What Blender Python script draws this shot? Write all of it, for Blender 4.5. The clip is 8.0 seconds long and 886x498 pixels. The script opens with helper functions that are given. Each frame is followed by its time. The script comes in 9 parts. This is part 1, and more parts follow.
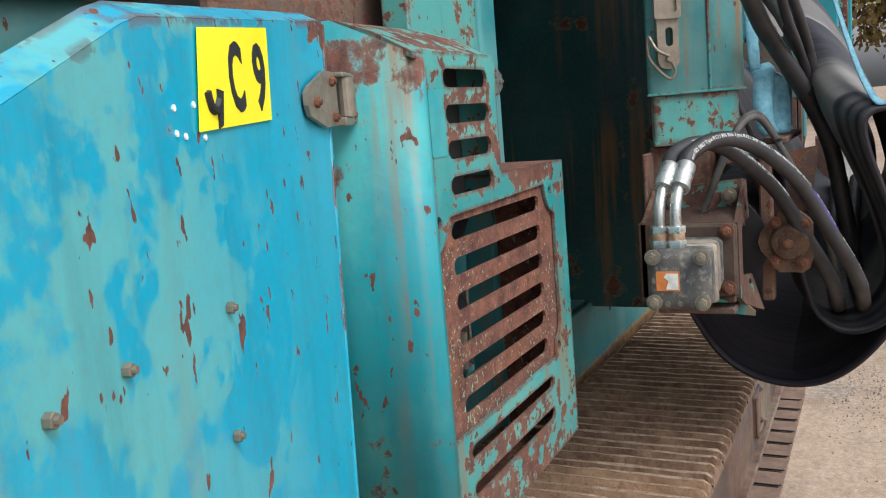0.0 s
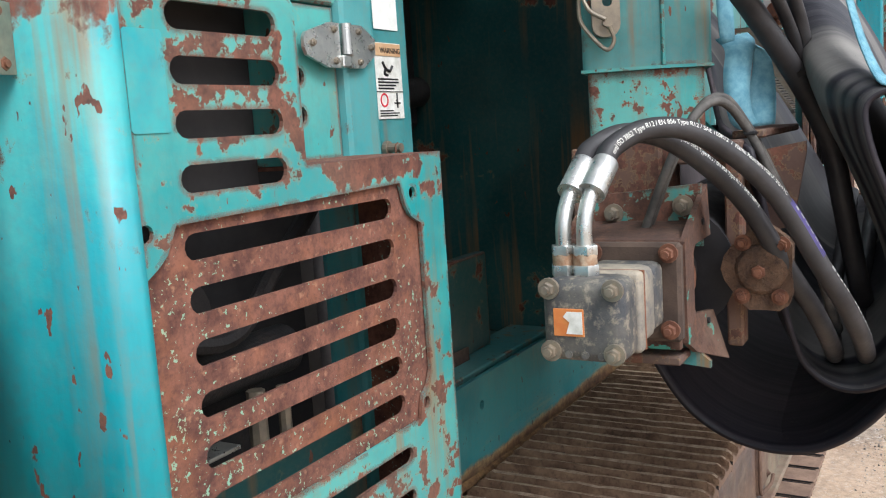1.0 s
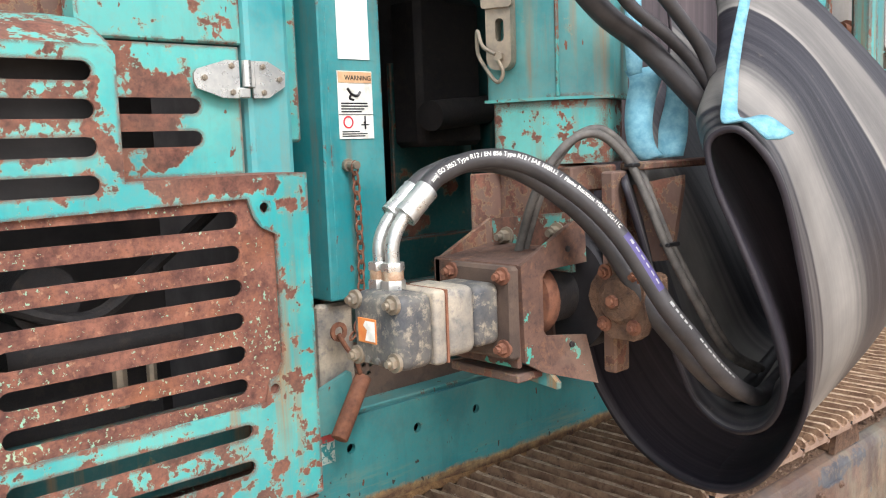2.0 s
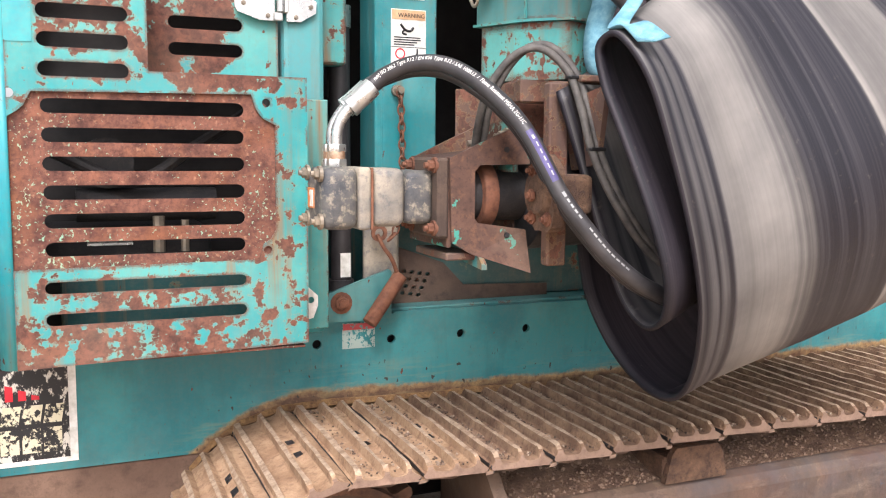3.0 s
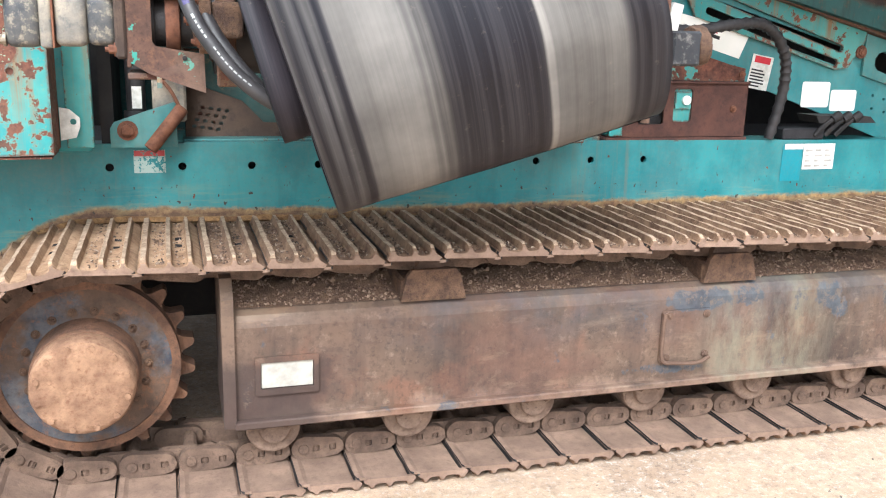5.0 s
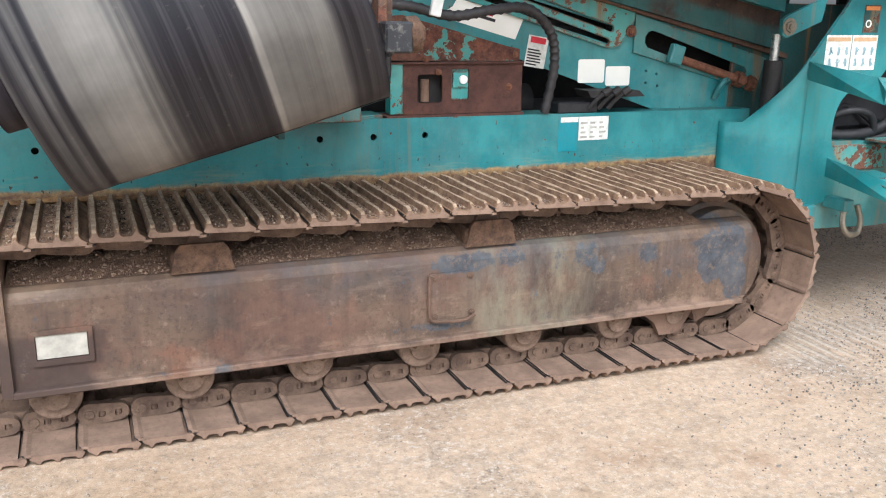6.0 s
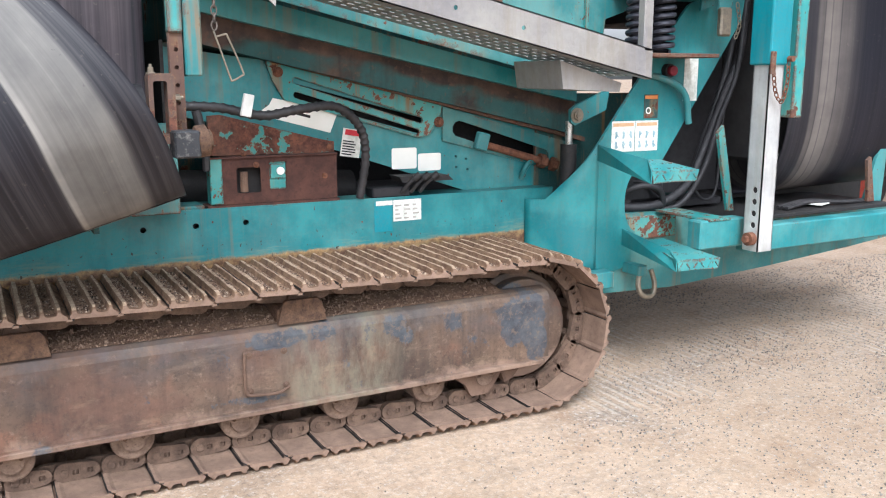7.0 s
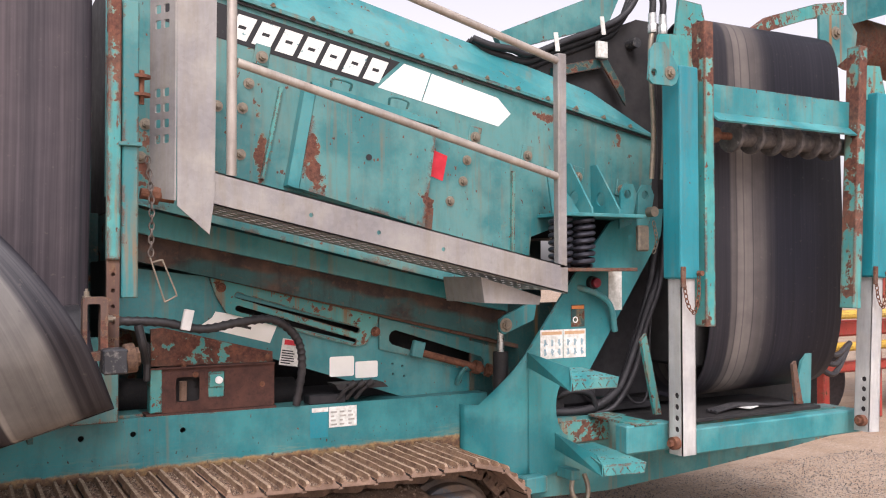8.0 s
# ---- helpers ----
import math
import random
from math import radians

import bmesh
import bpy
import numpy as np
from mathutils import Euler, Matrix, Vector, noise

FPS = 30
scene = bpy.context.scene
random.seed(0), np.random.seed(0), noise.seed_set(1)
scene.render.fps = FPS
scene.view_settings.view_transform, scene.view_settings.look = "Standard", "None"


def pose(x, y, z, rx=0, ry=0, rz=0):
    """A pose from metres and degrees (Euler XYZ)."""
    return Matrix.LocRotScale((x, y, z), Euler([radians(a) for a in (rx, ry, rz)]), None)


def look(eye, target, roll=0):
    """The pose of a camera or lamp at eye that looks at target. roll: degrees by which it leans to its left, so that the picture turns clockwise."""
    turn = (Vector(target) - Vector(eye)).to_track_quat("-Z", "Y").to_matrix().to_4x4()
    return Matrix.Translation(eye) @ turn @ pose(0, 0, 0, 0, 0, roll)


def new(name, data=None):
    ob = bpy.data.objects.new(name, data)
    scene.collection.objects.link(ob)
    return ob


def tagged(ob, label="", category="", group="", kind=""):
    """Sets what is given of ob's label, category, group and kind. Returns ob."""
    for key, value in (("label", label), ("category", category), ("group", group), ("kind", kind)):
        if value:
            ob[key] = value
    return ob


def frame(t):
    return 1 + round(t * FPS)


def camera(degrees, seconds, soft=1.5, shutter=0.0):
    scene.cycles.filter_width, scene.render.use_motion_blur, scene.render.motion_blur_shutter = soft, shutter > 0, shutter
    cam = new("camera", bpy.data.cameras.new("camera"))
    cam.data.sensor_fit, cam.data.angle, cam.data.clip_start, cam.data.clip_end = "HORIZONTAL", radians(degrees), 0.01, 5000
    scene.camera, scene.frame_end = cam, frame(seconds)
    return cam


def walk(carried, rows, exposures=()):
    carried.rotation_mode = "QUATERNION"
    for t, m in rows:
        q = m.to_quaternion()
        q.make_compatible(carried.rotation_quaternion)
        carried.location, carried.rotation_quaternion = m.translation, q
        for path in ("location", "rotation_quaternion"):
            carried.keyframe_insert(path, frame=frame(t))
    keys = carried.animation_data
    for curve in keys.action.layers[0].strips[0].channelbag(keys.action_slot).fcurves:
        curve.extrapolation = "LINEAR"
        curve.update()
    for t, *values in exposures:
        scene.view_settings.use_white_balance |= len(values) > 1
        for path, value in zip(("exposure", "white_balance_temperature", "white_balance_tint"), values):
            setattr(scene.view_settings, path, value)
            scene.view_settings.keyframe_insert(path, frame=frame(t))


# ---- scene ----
cam = camera(53.4, 8.0, soft=1.1)
PATH = [
    (0, (-1.995, -1.008, 1.771), (-0.23, -0.116, 1.479), -4.8),
    (0.5, (-1.734, -1.005, 1.749), (0.029, -0.103, 1.469), -4.5),
    (1, (-1.38, -1.096, 1.694), (0.336, -0.104, 1.426), -3.8),
    (1.5, (-1.237, -1.38, 1.689), (0.346, -0.182, 1.447), -2.7),
    (1.7, (-1.184, -1.53, 1.713), (0.317, -0.23, 1.469), -2.5),
    (2.8, (-0.682, -2.321, 1.544), (0.18, -0.527, 1.345), -0.0),
    (3, (-0.63, -2.405, 1.492), (0.144, -0.574, 1.273), 0.5),
    (3.5, (-0.429, -2.523, 1.388), (0.214, -0.654, 1.082), 1.2),
    (4, (-0.24, -2.616, 1.347), (0.342, -0.742, 0.957), 1.5),
    (4.2, (-0.167, -2.676, 1.352), (0.405, -0.806, 0.935), 1.6),
    (5.3, (0.341, -3.118, 1.409), (0.939, -1.275, 0.911), 1.4),
    (5.5, (0.442, -3.198, 1.423), (1.066, -1.369, 0.907), 1.4),
    (6, (0.619, -3.408, 1.458), (1.349, -1.623, 0.928), 0.9),
    (6.5, (0.729, -3.67, 1.523), (1.583, -1.931, 1.029), 0.2),
    (7, (0.855, -3.875, 1.589), (1.782, -2.145, 1.205), -0.0),
    (7.5, (0.982, -4.053, 1.637), (1.938, -2.309, 1.425), -0.1),
    (8, (1.003, -4.237, 1.696), (1.962, -2.483, 1.743), -0.1),
]
walk(cam, [(t, look(eye, target, roll)) for t, eye, target, roll in PATH],
     [(0.0, -0.22, 6100, 11), (0.5, -0.06, 6150, 11), (1.0, 0.11, 6100, 11), (1.5, 0.40, 6200, 11), (3.0, 0.66, 6450, 18), (3.5, 0.73, 6300, 14), (4.0, 1.04, 6150, 11),
      (5.5, 0.61, 5950, 9), (6.0, 0.38, 5950, 9), (6.5, 0.34, 5900, 9), (7.0, 0.44, 5850, 10), (7.5, 0.42, 6000, 12), (8.0, 0.06, 6500, 22)])

# ---- world and sun ----
SUN_EL, SUN_AZ = 48.0, 203.0
world = bpy.data.worlds.new("overcast_sky")
scene.world = world
world.use_nodes = True
wn = world.node_tree
wn.nodes.clear()
sky = wn.nodes.new("ShaderNodeTexSky")
sky.sky_type, sky.sun_disc = "NISHITA", False
sky.sun_elevation, sky.sun_rotation = radians(SUN_EL), radians(SUN_AZ)
sky.dust_density, sky.air_density = 4.0, 1.0
pale = wn.nodes.new("ShaderNodeHueSaturation")
pale.inputs["Saturation"].default_value, pale.inputs["Value"].default_value = 0.15, 1.6
wback = wn.nodes.new("ShaderNodeBackground")
wback.inputs["Strength"].default_value = 0.15
wout = wn.nodes.new("ShaderNodeOutputWorld")
wn.links.new(sky.outputs[0], pale.inputs["Color"])
wn.links.new(pale.outputs[0], wback.inputs["Color"])
wn.links.new(wback.outputs[0], wout.inputs["Surface"])

sun = new("sun", bpy.data.lights.new("sun", "SUN"))
sun.data.energy, sun.data.angle, sun.data.color = 1.7, radians(18), (1.0, 0.97, 0.93)
sun.matrix_world = look((0, 0, 20), (20 / math.tan(radians(SUN_EL)) * -math.sin(radians(SUN_AZ)),
                                    20 / math.tan(radians(SUN_EL)) * -math.cos(radians(SUN_AZ)), 0))


# ---- materials ----
def lin(r, g, b):
    return tuple((c / 12.92 if c <= 0.04045 else ((c + 0.055) / 1.055) ** 2.4) for c in (r / 255, g / 255, b / 255)) + (1.0,)


class Mat:
    """A node material with a few shorthands."""

    def __init__(self, name, rough=0.6, metal=0.0):
        self.m = bpy.data.materials.new(name)
        self.m.use_nodes = True
        self.t = self.m.node_tree
        self.t.nodes.clear()
        out = self.t.nodes.new("ShaderNodeOutputMaterial")
        self.b = self.t.nodes.new("ShaderNodeBsdfPrincipled")
        self.t.links.new(self.b.outputs[0], out.inputs[0])
        self.b.inputs["Roughness"].default_value, self.b.inputs["Metallic"].default_value = rough, metal
        tc = self.t.nodes.new("ShaderNodeTexCoord")
        info = self.t.nodes.new("ShaderNodeObjectInfo")
        mul = self.t.nodes.new("ShaderNodeVectorMath")
        mul.operation = "SCALE"
        mul.inputs[0].default_value = (37.0, 19.0, 53.0)
        self.t.links.new(info.outputs["Random"], mul.inputs["Scale"])
        add = self.t.nodes.new("ShaderNodeVectorMath")
        self.t.links.new(tc.outputs["Object"], add.inputs[0])
        self.t.links.new(mul.outputs[0], add.inputs[1])
        self.world, self.local, self.uv, self.random = tc.outputs["Object"], add.outputs[0], tc.outputs["UV"], info.outputs["Random"]
        self.normal = tc.outputs["Normal"]
        self.vec = self.world

    def put(self, socket, value):
        if hasattr(value, "is_linked"):
            self.t.links.new(value, socket)
        else:
            socket.default_value = value

    def noise(self, scale, detail=4.0, rough=0.55, stretch=None, shift=0.0, vec=None):
        n = self.t.nodes.new("ShaderNodeTexNoise")
        n.inputs["Scale"].default_value, n.inputs["Detail"].default_value, n.inputs["Roughness"].default_value = scale, detail, rough
        mp = self.t.nodes.new("ShaderNodeMapping")
        mp.inputs["Scale"].default_value = stretch or (1, 1, 1)
        mp.inputs["Location"].default_value = (shift, shift * 1.7, -shift)
        self.t.links.new(vec or self.vec, mp.inputs[0])
        self.t.links.new(mp.outputs[0], n.inputs["Vector"])
        return n.outputs["Fac"]

    def cells(self, scale, vec=None, feature="F1"):
        n = self.t.nodes.new("ShaderNodeTexVoronoi")
        n.inputs["Scale"].default_value, n.feature = scale, feature
        self.t.links.new(vec or self.vec, n.inputs["Vector"])
        return n

    def step(self, fac, a, b, lo=0.0, hi=1.0):
        n = self.t.nodes.new("ShaderNodeMapRange")
        n.inputs["From Min"].default_value, n.inputs["From Max"].default_value = a, b
        n.inputs["To Min"].default_value, n.inputs["To Max"].default_value = lo, hi
        self.t.links.new(fac, n.inputs["Value"])
        return n.outputs[0]

    def math(self, op, a, b=0.0):
        n = self.t.nodes.new("ShaderNodeMath")
        n.operation, n.use_clamp = op.replace("_FREE", ""), op in ("ADD", "SUBTRACT")
        self.put(n.inputs[0], a)
        self.put(n.inputs[1], b)
        return n.outputs[0]

    def mix(self, fac, a, b, mode="MIX"):
        n = self.t.nodes.new("ShaderNodeMix")
        n.data_type, n.blend_type = "RGBA", mode
        self.put(n.inputs["Factor"], fac)
        self.put(n.inputs[6], a)
        self.put(n.inputs[7], b)
        return n.outputs[2]

    def axis(self, vec, i):
        n = self.t.nodes.new("ShaderNodeSeparateXYZ")
        self.t.links.new(vec, n.inputs[0])
        return n.outputs[i]

    def worn_edge(self, radius):
        """1 at sharp edges of the mesh, 0 on its flats."""
        bv = self.t.nodes.new("ShaderNodeBevel")
        bv.samples = 4
        bv.inputs["Radius"].default_value = radius
        dot = self.t.nodes.new("ShaderNodeVectorMath")
        dot.operation = "DOT_PRODUCT"
        self.t.links.new(bv.outputs[0], dot.inputs[0])
        self.t.links.new(self.normal, dot.inputs[1])
        return self.step(dot.outputs["Value"], 0.999, 0.965)

    def color(self, c):
        self.put(self.b.inputs["Base Color"], c)
        return self

    def rough(self, r):
        self.put(self.b.inputs["Roughness"], r)
        return self

    def bump(self, h, strength=0.3, dist=0.01):
        n = self.t.nodes.new("ShaderNodeBump")
        n.inputs["Strength"].default_value, n.inputs["Distance"].default_value = strength, dist
        self.t.links.new(h, n.inputs["Height"])
        self.t.links.new(n.outputs[0], self.b.inputs["Normal"])
        return self


RUST_A, RUST_B = lin(72, 45, 37), lin(116, 73, 58)


def paint(name, a, b, rust=0.35, chip=14.0, cluster=1.6, streak=0.5, dirt=lin(120, 100, 80), rough=0.42, fade=3.0, dusty=0.2, specks=0.5, low=None, splash=False, edges=0.11, edge_r=0.011, crisp=(0.44, 0.58), spots=(), fade_x=None):
    """Old machine paint: faded patches, chips down to rust in clusters, specks, rust runs and dust.
    rust: 0 none, 1 nearly all gone; low: heights between which the flaking grows towards the bottom; splash: track mud thrown up."""
    k = Mat(name)
    worn = k.step(k.noise(fade, 6, 0.62), crisp[0], crisp[1])
    if fade_x:
        worn = k.math("MULTIPLY", worn, k.step(k.math("ADD_FREE", k.axis(k.world, 0), k.step(k.noise(2.0, 4, 0.6, shift=30.0), 0.2, 0.8, -0.4, 0.4)), fade_x[0], fade_x[1], 1.0, 0.15))
    c = k.mix(worn, a, b)
    c = k.mix(k.step(k.noise(0.9, 3, 0.5, shift=3.1), 0.4, 0.7, 0.0, 0.25), c, b)
    c = k.mix(k.step(k.noise(70, 4, 0.7), 0.45, 0.8, 0.0, 0.22), c, dirt)
    c = k.mix(k.step(k.noise(14, 5, 0.65, stretch=(1.5, 1.5, 0.25), shift=2.0), 0.50, 0.75, 0.0, 0.25), c, lin(16, 70, 74))
    run = k.math("MULTIPLY", k.step(k.noise(11, 4, 0.6, stretch=(1.8, 1.8, 0.09)), 0.53, 0.66), k.step(k.noise(1.7, 3, 0.5, shift=7.7), 0.42, 0.60))
    c = k.mix(k.math("MULTIPLY", run, min(streak * 1.2, 1.0)), c, k.mix(k.noise(20, 4, 0.6, shift=2.2), lin(118, 78, 42), lin(142, 106, 62)))
    big = k.noise(cluster, 3, 0.5, shift=1.3)
    chips = k.math("ADD", k.math("MULTIPLY", k.noise(chip, 8, 0.66, shift=5.0), 0.62), k.math("MULTIPLY", big, 0.38))
    if low:
        chips = k.math("ADD", chips, k.step(k.axis(k.world, 2), low[0], low[1], 0.0, 0.085))
    if edges:
        chips = k.math("ADD", chips, k.math("MULTIPLY", k.worn_edge(edge_r), edges))
    for sx, sz, rx, rz, much in spots:
        ex = k.math("POWER", k.math("DIVIDE", k.math("ABSOLUTE", k.math("ADD_FREE", k.axis(k.world, 0), -sx)), rx), 2.0)
        ez = k.math("POWER", k.math("DIVIDE", k.math("ABSOLUTE", k.math("ADD_FREE", k.axis(k.world, 2), -sz)), rz), 2.0)
        chips = k.math("ADD", chips, k.step(k.math("ADD_FREE", ex, ez), 1.0, 0.0, 0.0, much))
    edge = 0.71 - 0.30 * rust
    halo = k.step(chips, edge - 0.02, edge + 0.006)
    c = k.mix(k.math("MULTIPLY", halo, 0.4), c, lin(150, 128, 84))
    mask = k.step(chips, edge, edge + 0.010)
    dots = k.step(k.noise(34, 3, 0.5, stretch=(1.3, 1.3, 0.7), shift=8.0), 0.765 - 0.1 * specks, 0.78 - 0.1 * specks)
    mask = k.math("MAXIMUM", mask, dots)
    r = k.mix(k.step(k.noise(30, 6, 0.72), 0.38, 0.64), RUST_A, RUST_B)
    r = k.mix(k.step(k.noise(7, 5, 0.65, shift=14.0), 0.50, 0.70, 0, 0.5), r, lin(130, 83, 60))
    r = k.mix(k.step(k.noise(85, 4, 0.7), 0.52, 0.70, 0, 0.65), r, lin(52, 33, 29))
    c = k.mix(mask, c, r)
    c = k.mix(k.step(k.noise(3.1, 5, 0.65, shift=9.0), 0.45, 0.8, 0.0, dusty), c, lin(150, 136, 118))
    if splash:
        xx, zz = k.axis(k.world, 0), k.axis(k.world, 2)
        drop = k.math("POWER", k.step(xx, 0.0, -0.45), 2.0)
        line = k.math("SUBTRACT", k.step(xx, -0.2, 0.8, 0.812, 0.783), k.math("MULTIPLY", drop, 0.24))
        above = k.math("ADD", k.math("SUBTRACT", zz, line), 0.0)
        above.node.use_clamp = False
        above.node.inputs[0].links[0].from_node.use_clamp = False
        h = k.math("ADD", above, k.step(k.noise(9, 6, 0.7, stretch=(0.6, 1, 1.4)), 0.2, 0.8, -0.016, 0.016))
        h.node.use_clamp = False
        mud = k.step(k.math("ADD_FREE", h, k.step(k.noise(38, 6, 0.75, shift=15.0), 0.3, 0.7, -0.006, 0.006)), 0.014, 0.000)
        c = k.mix(k.math("MULTIPLY", mud, 0.92), c, k.mix(k.step(k.noise(30, 6, 0.75), 0.38, 0.62), lin(108, 72, 48), lin(178, 142, 92)))
        c = k.mix(k.math("MULTIPLY", k.step(h, 0.004, -0.012), k.step(k.noise(24, 5, 0.7, shift=8.0), 0.4, 0.6, 0.3, 1.0)), c, lin(86, 60, 46))
        smear = k.math("MULTIPLY", k.step(h, 0.10, 0.0), k.step(k.noise(9, 6, 0.75, stretch=(0.3, 1, 2.6), shift=4.0), 0.52, 0.66))
        c = k.mix(k.math("MULTIPLY", smear, 0.5), c, lin(150, 136, 96))
        tick = k.math("MULTIPLY", k.step(h, 0.14, 0.06), k.step(k.noise(60, 3, 0.5, stretch=(1, 1, 0.6), shift=1.0), 0.66, 0.69))
        c = k.mix(tick, c, lin(58, 52, 44))
    k.color(c)
    k.rough(k.mix(mask, k.mix(worn, (rough,) * 3 + (1,), (min(rough + 0.2, 1),) * 3 + (1,)), (0.92, 0.92, 0.92, 1)))
    k.bump(k.math("SUBTRACT", k.math("MULTIPLY", k.noise(80, 4, 0.6), 0.25), k.math("MULTIPLY", mask, 0.5)), 0.4, 0.004)
    return k.m


TEAL = paint("teal_paint", lin(22, 120, 126), lin(66, 142, 144), rust=0.08, specks=0.45, streak=0.35)
TEAL_ARM = paint("teal_arm_paint", lin(14, 112, 118), lin(44, 132, 134), rust=0.03, specks=0.3, streak=0.08, dusty=0.1)
TEAL_STEP = paint("teal_step_paint", lin(24, 124, 128), lin(66, 146, 144), rust=0.36, chip=30, cluster=5, streak=0.1, specks=0.9, edges=0.12)
TEAL_OLD = paint("teal_paint_weathered", lin(34, 112, 115), lin(78, 134, 132), rust=0.20, chip=13, cluster=2.6, streak=1.0, specks=0.65, edges=0.09, edge_r=0.018)
TEAL_HATCH = paint("teal_hatch_paint", lin(34, 112, 115), lin(80, 136, 134), rust=0.26, chip=10, cluster=3.0, streak=0.4, specks=0.8, edges=0.09, edge_r=0.04,
                   spots=((2.47, 2.28, 0.07, 0.17, 0.22), (3.11, 2.02, 0.09, 0.18, 0.20), (3.16, 2.42, 0.06, 0.07, 0.20), (2.50, 2.12, 0.07, 0.10, 0.20), (2.6, 2.54, 0.3, 0.03, 0.14), (3.9, 2.56, 0.4, 0.05, 0.12), (1.75, 2.2, 0.1, 0.3, 0.10), (2.24, 2.3, 0.04, 0.25, 0.14)))
TEAL_CLEAN = paint("clean_teal_paint", lin(0, 124, 136), lin(16, 134, 146), rust=0.0, specks=0.2, streak=0.15, dusty=0.05, edges=0.05)
TEAL_BEAM = paint("teal_beam_paint", lin(12, 108, 114), lin(48, 132, 134), rust=0.06, chip=13, cluster=2.6, streak=0.3, specks=0.35, splash=True, edges=0.08)
TEAL_DOOR = paint("door_paint", lin(0, 158, 190), lin(86, 170, 174), rust=0.12, chip=11, cluster=4.0, streak=0.15, rough=0.36, dusty=0.03, fade=9.0, specks=1.0, edges=0.13, edge_r=0.014, crisp=(0.47, 0.53), fade_x=(-1.5, -1.15),
                  spots=((-0.945, 1.905, 0.10, 0.035, 0.17), (-0.90, 1.87, 0.03, 0.06, 0.12), (-1.52, 1.855, 0.14, 0.04, 0.10), (-1.68, 1.80, 0.14, 0.05, 0.08), (-1.66, 1.58, 0.04, 0.05, 0.10)))
TEAL_SIDE = paint("teal_side_sheet_paint", lin(18, 142, 152), lin(68, 162, 160), rust=0.13, chip=16, cluster=4.0, streak=0.8, rough=0.38, specks=1.0,
                  spots=((-0.78, 1.87, 0.04, 0.06, 0.13),))
TEAL_CHIP = paint("teal_paint_flaking", lin(30, 134, 134), lin(74, 152, 146), rust=0.50, chip=24, cluster=3.4, streak=0.8, specks=0.8, edges=0.09)
TEAL_VENT = paint("teal_vent_sheet_paint", lin(24, 136, 138), lin(70, 154, 148), rust=0.45, chip=24, cluster=4.6, streak=0.9, specks=0.9, low=(1.42, 1.05), edges=0.10,
                  spots=((-0.56, 1.75, 0.13, 0.16, 0.09), (-0.31, 1.655, 0.19, 0.045, 0.15), (-0.49, 1.70, 0.05, 0.10, 0.12), (-0.17, 1.42, 0.06, 0.25, 0.04)))
POST = paint("rusted_post_paint", lin(36, 138, 138), lin(80, 156, 150), rust=0.42, chip=7, cluster=1.6, streak=0.9, specks=0.9, edges=0.12, edge_r=0.025,
             spots=((4.56, 3.0, 0.4, 0.42, 0.15), (4.56, 1.5, 0.1, 0.16, 0.12), (5.68, 2.6, 0.4, 0.8, 0.11), (1.50, 2.55, 0.1, 0.35, 0.14), (1.50, 2.95, 0.1, 0.2, 0.16)))
TEAL_VENTP = paint("vent_panel_paint", lin(30, 140, 142), lin(70, 158, 152), rust=0.40, chip=12, cluster=4, streak=0.6, specks=0.8, spots=((-0.40, 1.78, 0.17, 0.20, 0.22),))
TEAL_FOOT = paint("column_foot_paint", lin(36, 142, 140), lin(82, 160, 152), rust=0.60, chip=34, cluster=6, streak=0.9, specks=1.0, edges=0.14, edge_r=0.03)
TEAL_HALF = paint("teal_paint_mostly_gone", lin(26, 128, 126), lin(66, 146, 140), rust=0.72, chip=22, cluster=3.0, streak=0.5, specks=0.8)
TEAL_BOX = paint("valve_box_paint", lin(26, 128, 126), lin(66, 146, 140), rust=0.74, chip=20, cluster=3.0, streak=0.3, specks=0.8, spots=((2.24, 1.29, 0.14, 0.06, 0.12), (1.80, 1.40, 0.06, 0.05, 0.10)))
# rusty teal with the recesses' shade put into its colour; one label reuses it
TEAL_DARK = paint("shade_darkened_teal_paint", lin(4, 62, 64), lin(16, 76, 76), rust=0.40, chip=8, cluster=2.4, streak=0.6, dusty=0.1)
RUSTY = paint("rusty_steel", lin(84, 62, 55), lin(98, 74, 64), rust=0.66, chip=30, cluster=2.0, streak=0.2, rough=0.85, edges=0.0)


